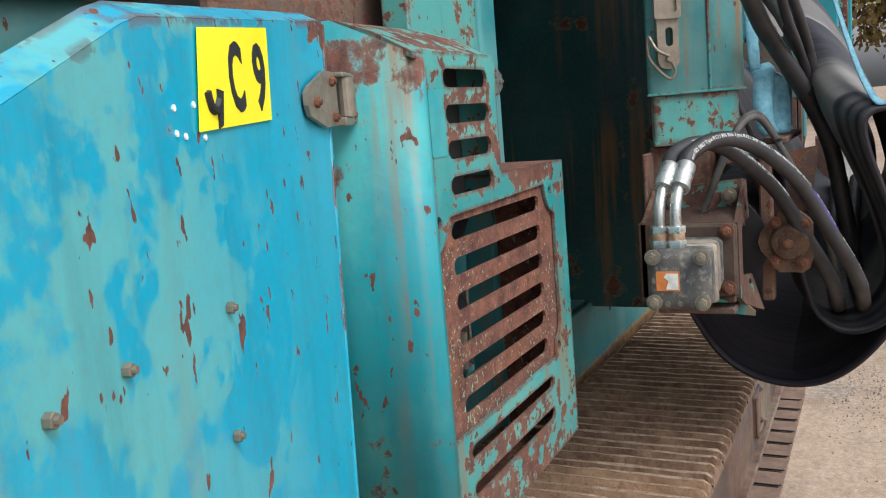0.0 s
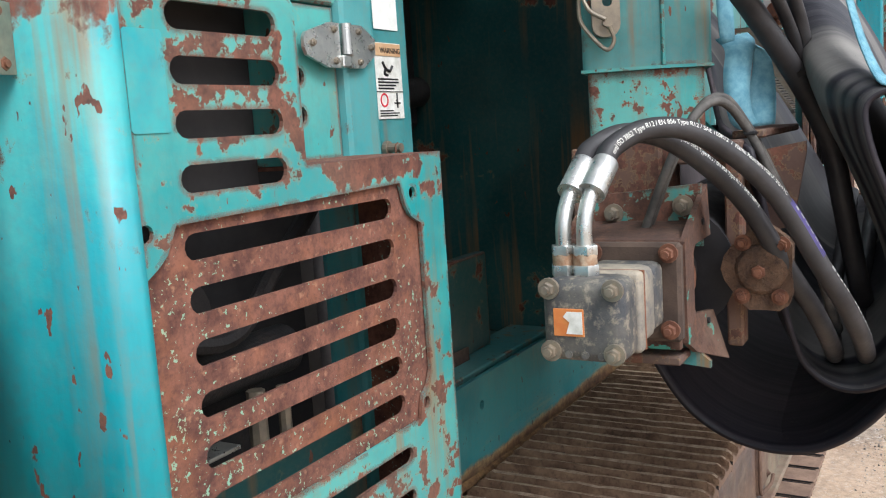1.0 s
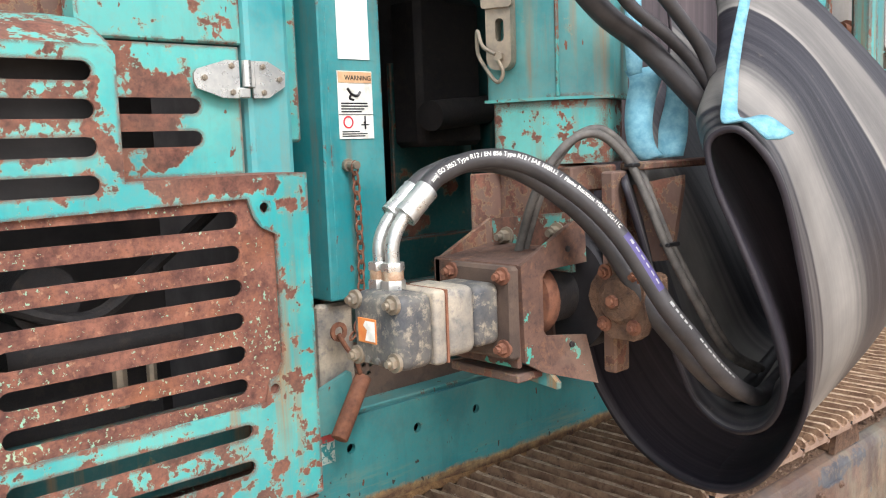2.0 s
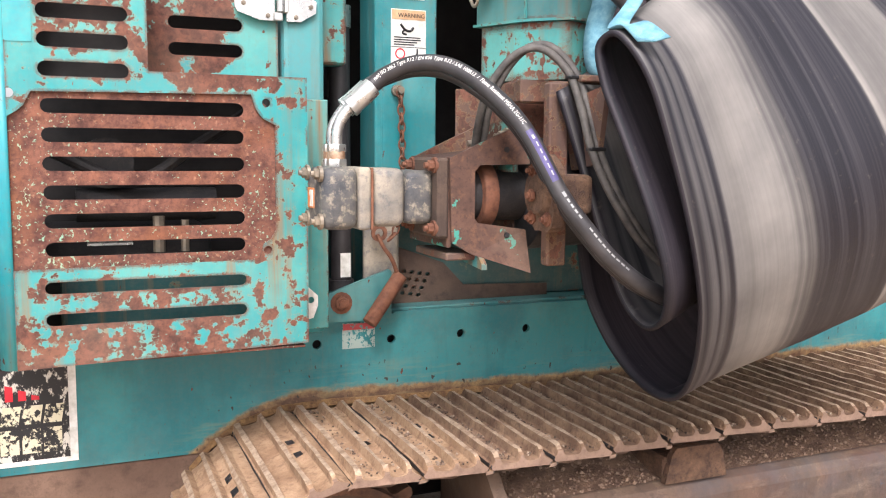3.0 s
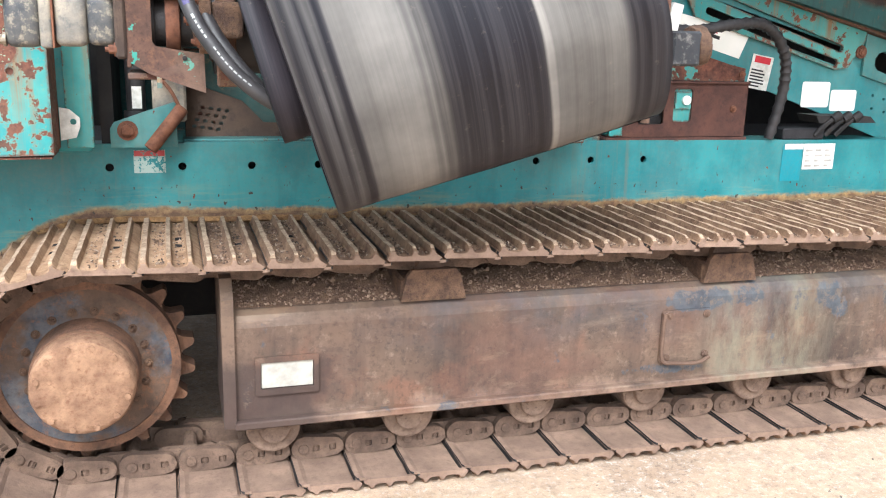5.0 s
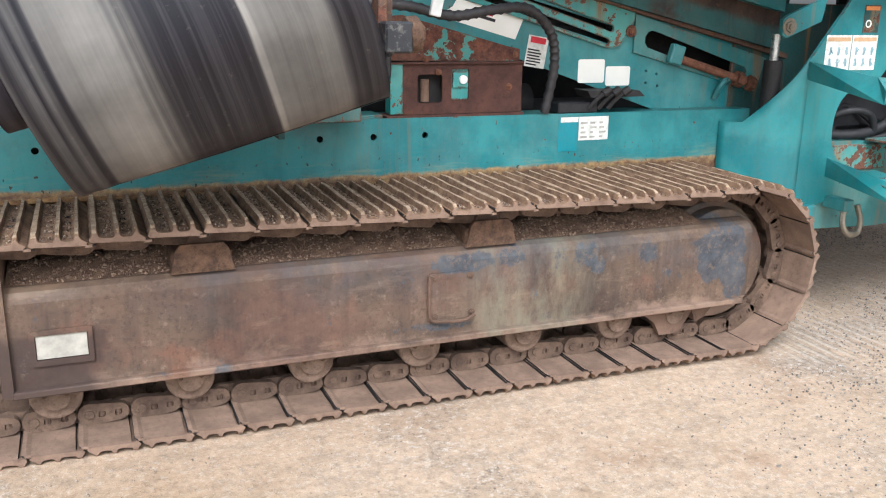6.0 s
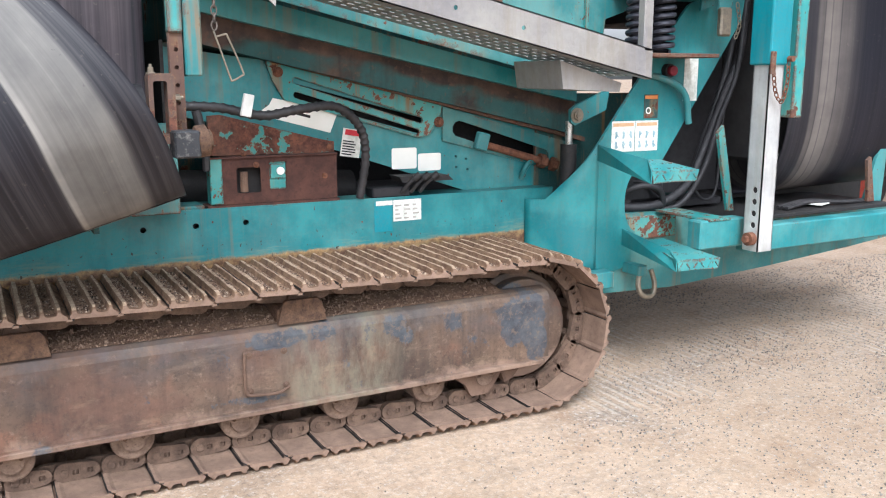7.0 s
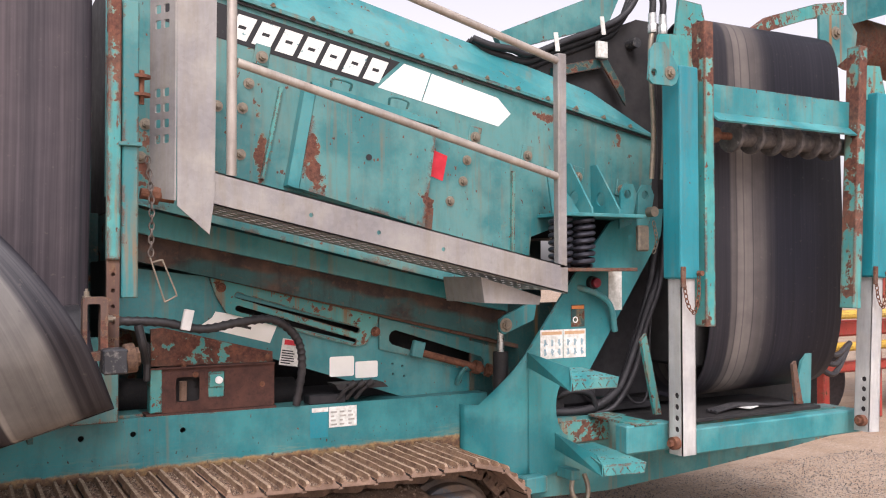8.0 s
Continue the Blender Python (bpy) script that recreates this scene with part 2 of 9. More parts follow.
def grille_rust():
    k = Mat("rusted_grille_steel", 0.9)
    c = k.mix(k.step(k.noise(26, 6, 0.7), 0.38, 0.64), lin(74, 44, 37), lin(124, 82, 66))
    c = k.mix(k.step(k.noise(9, 5, 0.65, shift=6.0), 0.48, 0.68, 0, 0.6), c, lin(140, 88, 58))
    c = k.mix(k.step(k.noise(110, 4, 0.65), 0.52, 0.72, 0, 0.6), c, lin(58, 36, 32))
    c = k.mix(k.step(k.noise(60, 3, 0.6, shift=11.0), 0.62, 0.72, 0, 0.6), c, lin(158, 118, 92))
    left = k.math("ADD", k.math("MULTIPLY", k.noise(120, 5, 0.62, shift=2.0), 0.8), k.math("MULTIPLY", k.noise(7, 3, 0.5, shift=4.0), 0.2))
    left = k.math("ADD", left, k.step(k.axis(k.world, 2), 1.50, 1.24, 0.0, 0.035))
    left = k.math("ADD", left, k.step(k.axis(k.world, 0), -0.45, -0.76, 0.0, 0.03))
    flakes = k.step(left, 0.628, 0.645)
    c = k.mix(flakes, c, k.mix(k.noise(20, 3), lin(168, 170, 138), lin(84, 160, 142)))
    k.color(c)
    k.bump(k.math("ADD", k.math("MULTIPLY", k.noise(110, 5, 0.7), 0.6), k.math("MULTIPLY", flakes, 0.5)), 0.6, 0.004)
    return k.m


GRILLE = grille_rust()


def muddy(name, a, b, c2, scale=7.0, local=True, rough=0.9, bumps=0.5):
    """Bare or dusty steel with caked dirt."""
    k = Mat(name, rough)
    if local:
        k.vec = k.local
    c = k.mix(k.step(k.noise(scale, 6, 0.62), 0.36, 0.66), a, b)
    c = k.mix(k.step(k.noise(scale * 4, 5, 0.7, shift=3.0), 0.52, 0.72, 0, 0.75), c, c2)
    c = k.mix(k.step(k.noise(140, 3, 0.7), 0.5, 0.85, 0, 0.35), c, lin(60, 46, 38))
    k.color(c)
    k.bump(k.math("ADD", k.math("MULTIPLY", k.noise(scale * 6, 6, 0.7), 0.7), k.math("MULTIPLY", k.noise(200, 3, 0.6), 0.3)), bumps, 0.006)
    return k.m


SHOE = muddy("track_shoe_steel", lin(106, 80, 62), lin(150, 121, 96), lin(66, 48, 38), 16, bumps=1.0)
SHOE_DUSTY = muddy("dusty_track_shoe_steel", lin(138, 108, 82), lin(176, 146, 116), lin(96, 68, 50), 12, bumps=0.8)
PAD = muddy("dusty_shoe_inside", lin(112, 91, 77), lin(140, 116, 99), lin(98, 79, 67), 9)
GROUSER = muddy("track_grouser_steel", lin(134, 110, 88), lin(182, 160, 136), lin(92, 70, 54), 34, bumps=0.8)
LINK = muddy("track_link_steel", lin(82, 65, 54), lin(118, 96, 80), lin(62, 48, 40), 14, bumps=0.7)
SPROCKET = muddy("sprocket_steel", lin(80, 57, 43), lin(122, 88, 66), lin(56, 42, 36), 12, local=False, bumps=0.8)


def sprocket_mat():
    k = Mat("blue_traced_sprocket_steel", 0.85)
    c = k.mix(k.step(k.noise(9, 6, 0.65), 0.36, 0.66), lin(66, 51, 42), lin(98, 78, 63))
    blue = k.step(k.noise(4.2, 6, 0.62, shift=6.0), 0.47, 0.56)
    c = k.mix(k.math("MULTIPLY", blue, 0.7), c, k.mix(k.step(k.noise(18, 6, 0.7), 0.38, 0.62), lin(48, 62, 78), lin(92, 98, 102)))
    c = k.mix(k.step(k.noise(26, 6, 0.75, shift=3.0), 0.52, 0.66, 0, 0.7), c, lin(122, 84, 58))
    c = k.mix(k.step(k.noise(60, 5, 0.7, shift=9.0), 0.55, 0.7, 0, 0.5), c, lin(60, 46, 38))
    k.color(c).bump(k.noise(70, 6, 0.7), 0.6, 0.005)
    return k.m


SPROCKET_BLUE = sprocket_mat()
HUBCAP = muddy("hub_mud", lin(116, 86, 66), lin(158, 124, 97), lin(98, 60, 40), 15, local=False, bumps=1.0)
SOIL = muddy("soil_clods", lin(104, 82, 67), lin(142, 115, 94), lin(78, 60, 49), 26, bumps=1.0)
MUDLINE = muddy("dried_mud", lin(104, 74, 50), lin(158, 122, 78), lin(70, 48, 35), 26, local=False, bumps=1.0)
RUSTBOX = muddy("dark_brown_rust", lin(66, 42, 36), lin(90, 58, 48), lin(52, 34, 30), 12, local=False)
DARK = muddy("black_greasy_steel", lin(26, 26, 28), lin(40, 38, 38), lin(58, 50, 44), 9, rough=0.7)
GREASY = muddy("worn_black_paint", lin(34, 36, 40), lin(52, 54, 58), lin(128, 124, 118), 10, local=False, rough=0.6, bumps=0.2)
GUARD = muddy("oily_brown_plate", lin(62, 50, 43), lin(88, 72, 61), lin(46, 38, 34), 8, local=False, bumps=0.4)
ROLLER = muddy("dusty_tan_casting", lin(102, 83, 70), lin(140, 117, 100), lin(76, 59, 50), 16, local=False, bumps=0.6)
BROWN = muddy("brown_dusty_steel", lin(88, 68, 56), lin(120, 96, 80), lin(70, 52, 44), 5, local=False)
CRUST = muddy("caked_brown_casting", lin(70, 51, 40), lin(112, 86, 66), lin(46, 34, 30), 24, local=False, bumps=1.0)
GREYDUST = muddy("dusty_grey_casting", lin(104, 102, 98), lin(160, 150, 132), lin(74, 78, 86), 12, local=False, rough=0.65, bumps=0.25)
GREYDARK = muddy("dark_grey_casting", lin(52, 56, 62), lin(102, 99, 92), lin(172, 160, 138), 13, local=False, rough=0.6, bumps=0.25)


def track_frame_mat():
    k = Mat("track_frame_paint", 0.82)
    c = k.mix(k.step(k.noise(2.2, 6, 0.62), 0.36, 0.66), lin(68, 53, 44), lin(114, 93, 77))
    c = k.mix(k.step(k.noise(4.5, 5, 0.6, shift=6.0), 0.54, 0.64, 0, 0.6), c, lin(116, 80, 62))
    xx = k.axis(k.world, 0)
    where = k.math("MULTIPLY", k.noise(7.5, 6, 0.6, stretch=(1, 1, 0.6), shift=2.0), 0.9)
    zb = k.axis(k.world, 2)
    for sx, sz, rx, rz, much in ((1.93, 0.535, 0.24, 0.050, 0.28), (2.40, 0.51, 0.20, 0.09, 0.20), (2.70, 0.50, 0.08, 0.10, 0.20), (3.08, 0.47, 0.15, 0.16, 0.34), (3.16, 0.34, 0.08, 0.12, 0.24), (1.80, 0.30, 0.30, 0.03, 0.18), (2.25, 0.36, 0.12, 0.10, 0.10), (1.05, 0.50, 0.30, 0.07, 0.10)):
        ex = k.math("POWER", k.math("DIVIDE", k.math("ABSOLUTE", k.math("ADD_FREE", xx, -sx)), rx), 2.0)
        ez = k.math("POWER", k.math("DIVIDE", k.math("ABSOLUTE", k.math("ADD_FREE", zb, -sz)), rz), 2.0)
        where = k.math("ADD", where, k.step(k.math("ADD_FREE", ex, ez), 1.0, 0.0, 0.0, much))
    blue = k.step(k.math("ADD", where, k.step(k.noise(34, 6, 0.75, shift=37.0), 0.3, 0.7, -0.05, 0.05)), 0.575, 0.62)
    c = k.mix(k.step(k.noise(30, 5, 0.7, shift=1.0), 0.56, 0.74, 0, 0.5), c, lin(150, 130, 112))
    c = k.mix(k.step(k.noise(8, 4, 0.6, stretch=(1.5, 1, 0.12)), 0.50, 0.68, 0, 0.6), c, lin(52, 41, 37))
    c = k.mix(k.step(k.noise(55, 6, 0.75, shift=17.0), 0.50, 0.66, 0, 0.55), c, lin(48, 38, 33))
    zz = k.math("ADD", k.axis(k.world, 2), k.step(k.noise(6, 5, 0.65, shift=7.0), 0.2, 0.8, -0.07, 0.07))
    c = k.mix(k.math("MULTIPLY", k.step(zz, 0.52, 0.60), 0.35), c, lin(132, 112, 92))
    c = k.mix(k.step(zz, 0.28, 0.24, 0.0, 0.5), c, lin(158, 132, 114))
    red = k.math("MULTIPLY", k.math("MULTIPLY", k.step(xx, 2.4, 1.6), k.step(xx, 0.7, 1.3, 0.25, 1.0)), k.step(k.noise(3.2, 6, 0.65, stretch=(0.7, 1, 1.3), shift=19.0), 0.40, 0.58))
    c = k.mix(k.math("MULTIPLY", red, 0.6), c, k.mix(k.step(k.noise(16, 6, 0.7, shift=3.0), 0.35, 0.65), lin(70, 48, 42), lin(102, 72, 60)))
    flake = k.step(k.noise(6.5, 7, 0.7, stretch=(0.6, 1, 1.4), shift=23.0), 0.58, 0.60)
    c = k.mix(k.math("MULTIPLY", flake, 0.25), c, lin(54, 42, 39))
    rub = k.step(k.noise(5.0, 6, 0.7, stretch=(0.4, 1, 1.6), shift=28.0), 0.60, 0.66)
    c = k.mix(k.math("MULTIPLY", rub, 0.22), c, lin(150, 128, 104))
    pale = k.math("MULTIPLY", k.math("MULTIPLY", k.step(xx, 1.86, 2.02), k.step(xx, 2.62, 2.30)), k.step(k.noise(9, 6, 0.7, stretch=(1, 1, 0.35), shift=41.0), 0.40, 0.62))
    c = k.mix(k.math("MULTIPLY", pale, 0.7), c, k.mix(k.noise(20, 5, 0.6), lin(112, 112, 98), lin(136, 128, 108)))
    haze = k.math("MULTIPLY", k.math("MULTIPLY", k.step(zb, 0.38, 0.52), k.step(xx, 0.55, 1.0)), k.step(k.noise(5, 6, 0.7, stretch=(0.8, 1, 0.8), shift=47.0), 0.42, 0.62))
    c = k.mix(k.math("MULTIPLY", haze, 0.45), c, lin(70, 76, 82))
    c = k.mix(k.math("MULTIPLY", blue, 0.74), c, k.mix(k.step(k.noise(14, 6, 0.7), 0.35, 0.65), lin(36, 48, 62), lin(74, 84, 92)))
    wet = k.math("MULTIPLY", k.step(k.math("ADD", xx, k.step(k.noise(5, 5, 0.6, shift=51.0), 0.3, 0.7, -0.07, 0.07)), 0.70, 0.58), k.step(k.math("ADD", zb, k.step(k.noise(7, 5, 0.6, shift=53.0), 0.3, 0.7, -0.04, 0.04)), 0.47, 0.41))
    c = k.mix(k.math("MULTIPLY", wet, 0.9), c, k.mix(k.noise(24, 5, 0.6), lin(50, 39, 36), lin(68, 53, 47)))
    c = k.mix(k.math("MULTIPLY", blue, k.step(k.noise(38, 6, 0.75, shift=13.0), 0.52, 0.62, 0, 0.6)), c, lin(112, 96, 80))
    k.color(c).bump(k.math("ADD", k.math("MULTIPLY", k.noise(90, 5, 0.7), 0.6), k.math("MULTIPLY", flake, 0.3)), 0.35, 0.004)
    k.rough(k.step(k.noise(4, 5, 0.6, shift=31.0), 0.35, 0.65, 0.5, 0.85))
    return k.m


FRAME = track_frame_mat()


def bracket_mat():
    """Thick dark rust with a few teal flakes left."""
    k = Mat("rusted_bracket_steel", 0.9)
    c = k.mix(k.step(k.noise(14, 6, 0.66), 0.36, 0.66), lin(64, 46, 39), lin(96, 70, 58))
    c = k.mix(k.step(k.noise(40, 6, 0.72, shift=3.0), 0.52, 0.70, 0, 0.6), c, lin(124, 86, 62))
    c = k.mix(k.step(k.noise(90, 4, 0.7, shift=5.0), 0.52, 0.70, 0, 0.6), c, lin(44, 33, 30))
    flake = k.step(k.noise(15, 7, 0.62, shift=11.0), 0.615, 0.625)
    c = k.mix(flake, c, k.mix(k.noise(8, 3, 0.5), lin(34, 128, 116), lin(92, 150, 132)))
    c = k.mix(k.step(k.noise(5, 5, 0.6, shift=21.0), 0.50, 0.72, 0, 0.35), c, lin(134, 116, 98))
    k.color(c).bump(k.math("ADD", k.math("MULTIPLY", k.noise(60, 6, 0.7), 0.6), k.math("MULTIPLY", flake, 0.3)), 0.6, 0.004)
    return k.m


RUSTY_TEAL = bracket_mat()


def belt_mat(name, bands, grain=0.07, pale=(lin(102, 98, 91), lin(131, 126, 116)), gloss=(0.40, 0.80, 0.5)):
    """Worn conveyor rubber: dusty bands along the run; u runs across the belt. bands: (u, dust) in order."""
    k = Mat(name, 0.62)
    fine = k.noise(46, 4, 0.65, stretch=(1, 0.012, 1), vec=k.uv)
    soft = k.noise(9, 3, 0.5, stretch=(1, 0.10, 1), shift=2.0, vec=k.uv)
    blotch = k.noise(5, 4, 0.6, vec=k.uv)
    u = k.math("ADD", k.axis(k.uv, 0), k.step(soft, 0.2, 0.8, 0.0, 0.022))
    rp = k.t.nodes.new("ShaderNodeValToRGB")
    els = rp.color_ramp.elements
    els[0].position, els[0].color = bands[0][0], (bands[0][1],) * 3 + (1,)
    els[1].position, els[1].color = bands[-1][0], (bands[-1][1],) * 3 + (1,)
    for p, v in bands[1:-1]:
        els.new(p).color = (v, v, v, 1)
    k.t.links.new(u, rp.inputs[0])
    dust = k.math("ADD", rp.outputs[0], k.step(fine, 0.32, 0.68, -grain, grain))
    dust = k.math("MULTIPLY", dust, k.step(blotch, 0.2, 0.6, 0.75, 1.0))
    c = k.mix(k.step(fine, 0.3, 0.7), lin(16, 16, 23), lin(29, 28, 38))
    c = k.mix(dust, c, k.mix(blotch, pale[0], pale[1]))
    c = k.mix(k.step(k.noise(30, 5, 0.7, vec=k.uv), 0.62, 0.80, 0, 0.25), c, lin(150, 138, 120))
    c = k.mix(k.step(k.noise(9, 6, 0.7, shift=6.0, vec=k.uv), 0.66, 0.70, 0, 0.5), c, lin(58, 56, 60))
    k.color(c).rough(k.mix(dust, (gloss[0],) * 3 + (1,), (gloss[1],) * 3 + (1,)))
    k.b.inputs["Specular IOR Level"].default_value = gloss[2]
    k.bump(k.math("ADD", k.math("MULTIPLY", fine, 0.5), k.math("MULTIPLY", k.noise(60, 4, 0.6, vec=k.uv), 0.3)), 0.25, 0.004)
    return k.m


BELT = belt_mat("worn_belt_rubber", [(0.0, 0.04), (0.012, 0.22), (0.03, 0.03), (0.05, 0.22), (0.068, 0.05), (0.085, 0.28), (0.100, 0.18), (0.108, 0.03), (0.124, 0.04), (0.132, 0.50), (0.20, 0.62), (0.26, 0.80), (0.305, 0.66), (0.318, 0.34), (0.328, 0.56), (0.338, 0.26), (0.352, 0.42), (0.366, 0.05),
                                     (0.50, 0.01), (0.640, 0.02), (0.648, 0.98), (0.660, 0.90), (0.668, 0.56), (0.78, 0.52), (0.875, 0.58), (0.89, 0.10), (0.92, 0.04), (1.0, 0.02)], 0.09, (lin(112, 110, 106), lin(154, 150, 143)), (0.46, 0.66, 0.40))
BELT_IN = belt_mat("belt_carrying_side_rubber", [(0.0, 0.03), (0.10, 0.10), (0.25, 0.34), (0.45, 0.22), (0.60, 0.36), (0.75, 0.16), (0.9, 0.24), (1.0, 0.05)], 0.10, (lin(120, 106, 108), lin(138, 124, 124)), (0.55, 0.85, 0.35))
BELT_B = belt_mat("tail_belt_rubber", [(0.0, 0.04), (0.14, 0.06), (0.155, 0.40), (0.185, 0.36), (0.19, 0.08), (0.197, 0.62), (0.235, 0.68), (0.24, 0.16), (0.246, 0.64), (0.30, 0.56), (0.305, 0.14), (0.312, 0.40), (0.375, 0.30), (0.41, 0.10), (0.5, 0.0), (1.0, 0.0)], 0.03, (lin(112, 104, 100), lin(138, 130, 122)), (0.55, 0.8, 0.3))


def simple(name, a, b, rough=0.5, metal=0.0, scale=12.0, bumps=0.15):
    k = Mat(name, rough, metal)
    c = k.mix(k.step(k.noise(scale, 5, 0.6), 0.35, 0.65), a, b)
    k.color(c).rough(k.step(k.noise(scale * 2, 4, 0.6, shift=4.0), 0.3, 0.7, max(rough - 0.12, 0.05), min(rough + 0.12, 1.0)))
    k.bump(k.noise(scale * 9, 4, 0.6), bumps, 0.003)
    return k.m


FILMWHITE = simple("clean_white_film", lin(240, 239, 230), lin(248, 246, 238), 0.45, 0.0, 8, 0.03)
ZINC_STAINED = simple("rust_stained_zinc", lin(150, 112, 84), lin(196, 176, 152), 0.5, 0.5, 60, 0.2)
RUBBER_DUSTY = simple("dusty_hose_rubber", lin(62, 60, 58), lin(92, 88, 83), 0.7, 0.0, 30, 0.3)
RUBBER = simple("black_hose_rubber", lin(38, 37, 39), lin(58, 56, 57), 0.5)
BLACK = simple("black_rubber_inside", lin(24, 24, 27), lin(36, 35, 38), 0.6)
CHROME = simple("zinc_plated_steel", lin(176, 178, 176), lin(206, 206, 200), 0.32, 0.85, 30)
BOLTSTEEL = simple("weathered_bolt_steel", lin(128, 120, 108), lin(150, 138, 120), 0.5, 0.6, 40)
RUSTBOLT = simple("rusty_bolt_steel", lin(92, 58, 44), lin(126, 84, 62), 0.85, 0.1, 40, 0.4)
RUSTCHAIN = simple("grey_rusty_chain_steel", lin(72, 66, 62), lin(118, 108, 100), 0.6, 0.4, 40)


def galv_mat(name, a, b, stain):
    """Weathered zinc: spangle, dull patches, brown water stains and scuffs."""
    k = Mat(name, 0.5, 0.3)
    c = k.mix(k.step(k.noise(2.6, 6, 0.65), 0.36, 0.64), a, b)
    cell = k.cells(55)
    c = k.mix(k.step(k.axis(cell.outputs["Color"], 0), 0.2, 0.9, 0.0, 0.08), c, lin(188, 186, 180))
    c = k.mix(k.step(k.noise(12, 5, 0.7, stretch=(1.4, 1.4, 0.16), shift=3.0), 0.46, 0.72, 0, 0.45), c, stain)
    c = k.mix(k.step(k.noise(40, 6, 0.75, shift=9.0), 0.60, 0.72, 0, 0.35), c, lin(104, 90, 76))
    c = k.mix(k.step(k.noise(5, 5, 0.6, shift=17.0), 0.50, 0.70, 0, 0.2), c, lin(196, 188, 166))
    k.color(c).rough(k.step(k.noise(6, 5, 0.6, shift=5.0), 0.3, 0.7, 0.36, 0.66)).bump(k.noise(70, 5, 0.6), 0.15, 0.003)
    return k.m


GALV = galv_mat("galvanised_steel", lin(126, 123, 124), lin(152, 149, 145), lin(126, 114, 94))
RAIL = galv_mat("weathered_rail_tube", lin(136, 130, 124), lin(172, 164, 154), lin(112, 92, 74))
ALU = galv_mat("scuffed_silver_leg_steel", lin(170, 171, 172), lin(206, 206, 202), lin(150, 142, 130))
DULL = simple("dull_grey_label_plate", lin(150, 147, 138), lin(178, 174, 164), 0.6, 0.0, 25, 0.1)
DISC = simple("dusty_grey_rubber", lin(66, 62, 62), lin(98, 92, 88), 0.75, 0.0, 25, 0.2)
WHITE = simple("white_vinyl", lin(226, 226, 220), lin(240, 240, 236), 0.45, 0.0, 30, 0.05)
STICKER = simple("scuffed_white_sticker", lin(196, 196, 186), lin(232, 232, 226), 0.5, 0.0, 40, 0.05)
YELLOW = simple("yellow_vinyl", lin(244, 232, 20), lin(250, 244, 40), 0.4, 0.0, 6, 0.03)
INK = simple("black_print", lin(22, 22, 24), lin(34, 34, 36), 0.5, 0.0, 30, 0.03)
FADEDINK = simple("faded_blue_print", lin(128, 162, 172), lin(158, 182, 188), 0.5, 0.0, 30, 0.03)
GREYINK = simple("faded_grey_print", lin(120, 124, 124), lin(160, 160, 156), 0.5, 0.0, 40, 0.03)
RED = simple("red_print", lin(190, 30, 46), lin(204, 44, 58), 0.45, 0.0, 20, 0.03)
OLDRED = simple("grimy_red_plastic", lin(104, 20, 34), lin(132, 34, 48), 0.5, 0.0, 30, 0.05)
FADEDORANGE = simple("faded_orange_print", lin(190, 150, 112), lin(200, 168, 130), 0.5, 0.0, 40, 0.03)
ORANGE = simple("orange_print", lin(206, 132, 70), lin(196, 112, 56), 0.5, 0.0, 40, 0.03)
VIOLET = simple("violet_hose_band", lin(54, 49, 92), lin(70, 62, 112), 0.5, 0.0, 30, 0.03)
STRAP = simple("pale_blue_webbing", lin(84, 138, 156), lin(116, 164, 178), 0.8, 0.0, 60, 0.5)
SPRING = simple("dark_coil_steel", lin(44, 46, 54), lin(66, 66, 74), 0.45, 0.4, 30)
REDPAINT = paint("red_machine_paint", lin(150, 40, 32), lin(172, 64, 50), rust=0.3)
YELPAINT = paint("yellow_machine_paint", lin(190, 152, 44), lin(196, 166, 74), rust=0.25)
# flat dark colour standing in for the shade inside the machine
SHADE = simple("shade_of_machine_inside", lin(34, 33, 34), lin(50, 47, 46), 0.85, 0.0, 6)


def black_decal():
    k = Mat("scratched_black_decal", 0.5)
    worn = k.step(k.math("ADD", k.math("MULTIPLY", k.noise(46, 7, 0.7, stretch=(1, 1, 0.6)), 0.7), k.math("MULTIPLY", k.noise(5, 3), 0.3)), 0.53, 0.56)
    k.color(k.mix(worn, lin(26, 26, 28), lin(206, 202, 190)))
    return k.m


DECAL = black_decal()


def half_peeled(name, film, under, cut):
    k = Mat(name, 0.6)
    gone = k.step(k.math("ADD", k.math("MULTIPLY", k.noise(70, 6, 0.7), 0.6), k.math("MULTIPLY", k.noise(12, 3), 0.4)), cut, cut + 0.02)
    k.color(k.mix(gone, film, under))
    return k.m


DECAL_FEW = half_peeled("black_decal_film", lin(26, 26, 28), lin(150, 160, 156), 0.64)
SCUFFED = half_peeled("scuffed_label_film", lin(150, 168, 160), lin(24, 112, 116), 0.52)
PEELED_STRIPE = half_peeled("cracked_white_film", lin(228, 228, 222), lin(120, 160, 154), 0.66)
PEELING = half_peeled("peeling_white_film", lin(222, 222, 214), lin(60, 130, 130), 0.60)
REDFADED = half_peeled("faded_red_film", lin(176, 70, 70), lin(90, 130, 124), 0.56)


TORN_PRINT = half_peeled("torn_cream_print", lin(206, 200, 172), lin(30, 30, 32), 0.50)


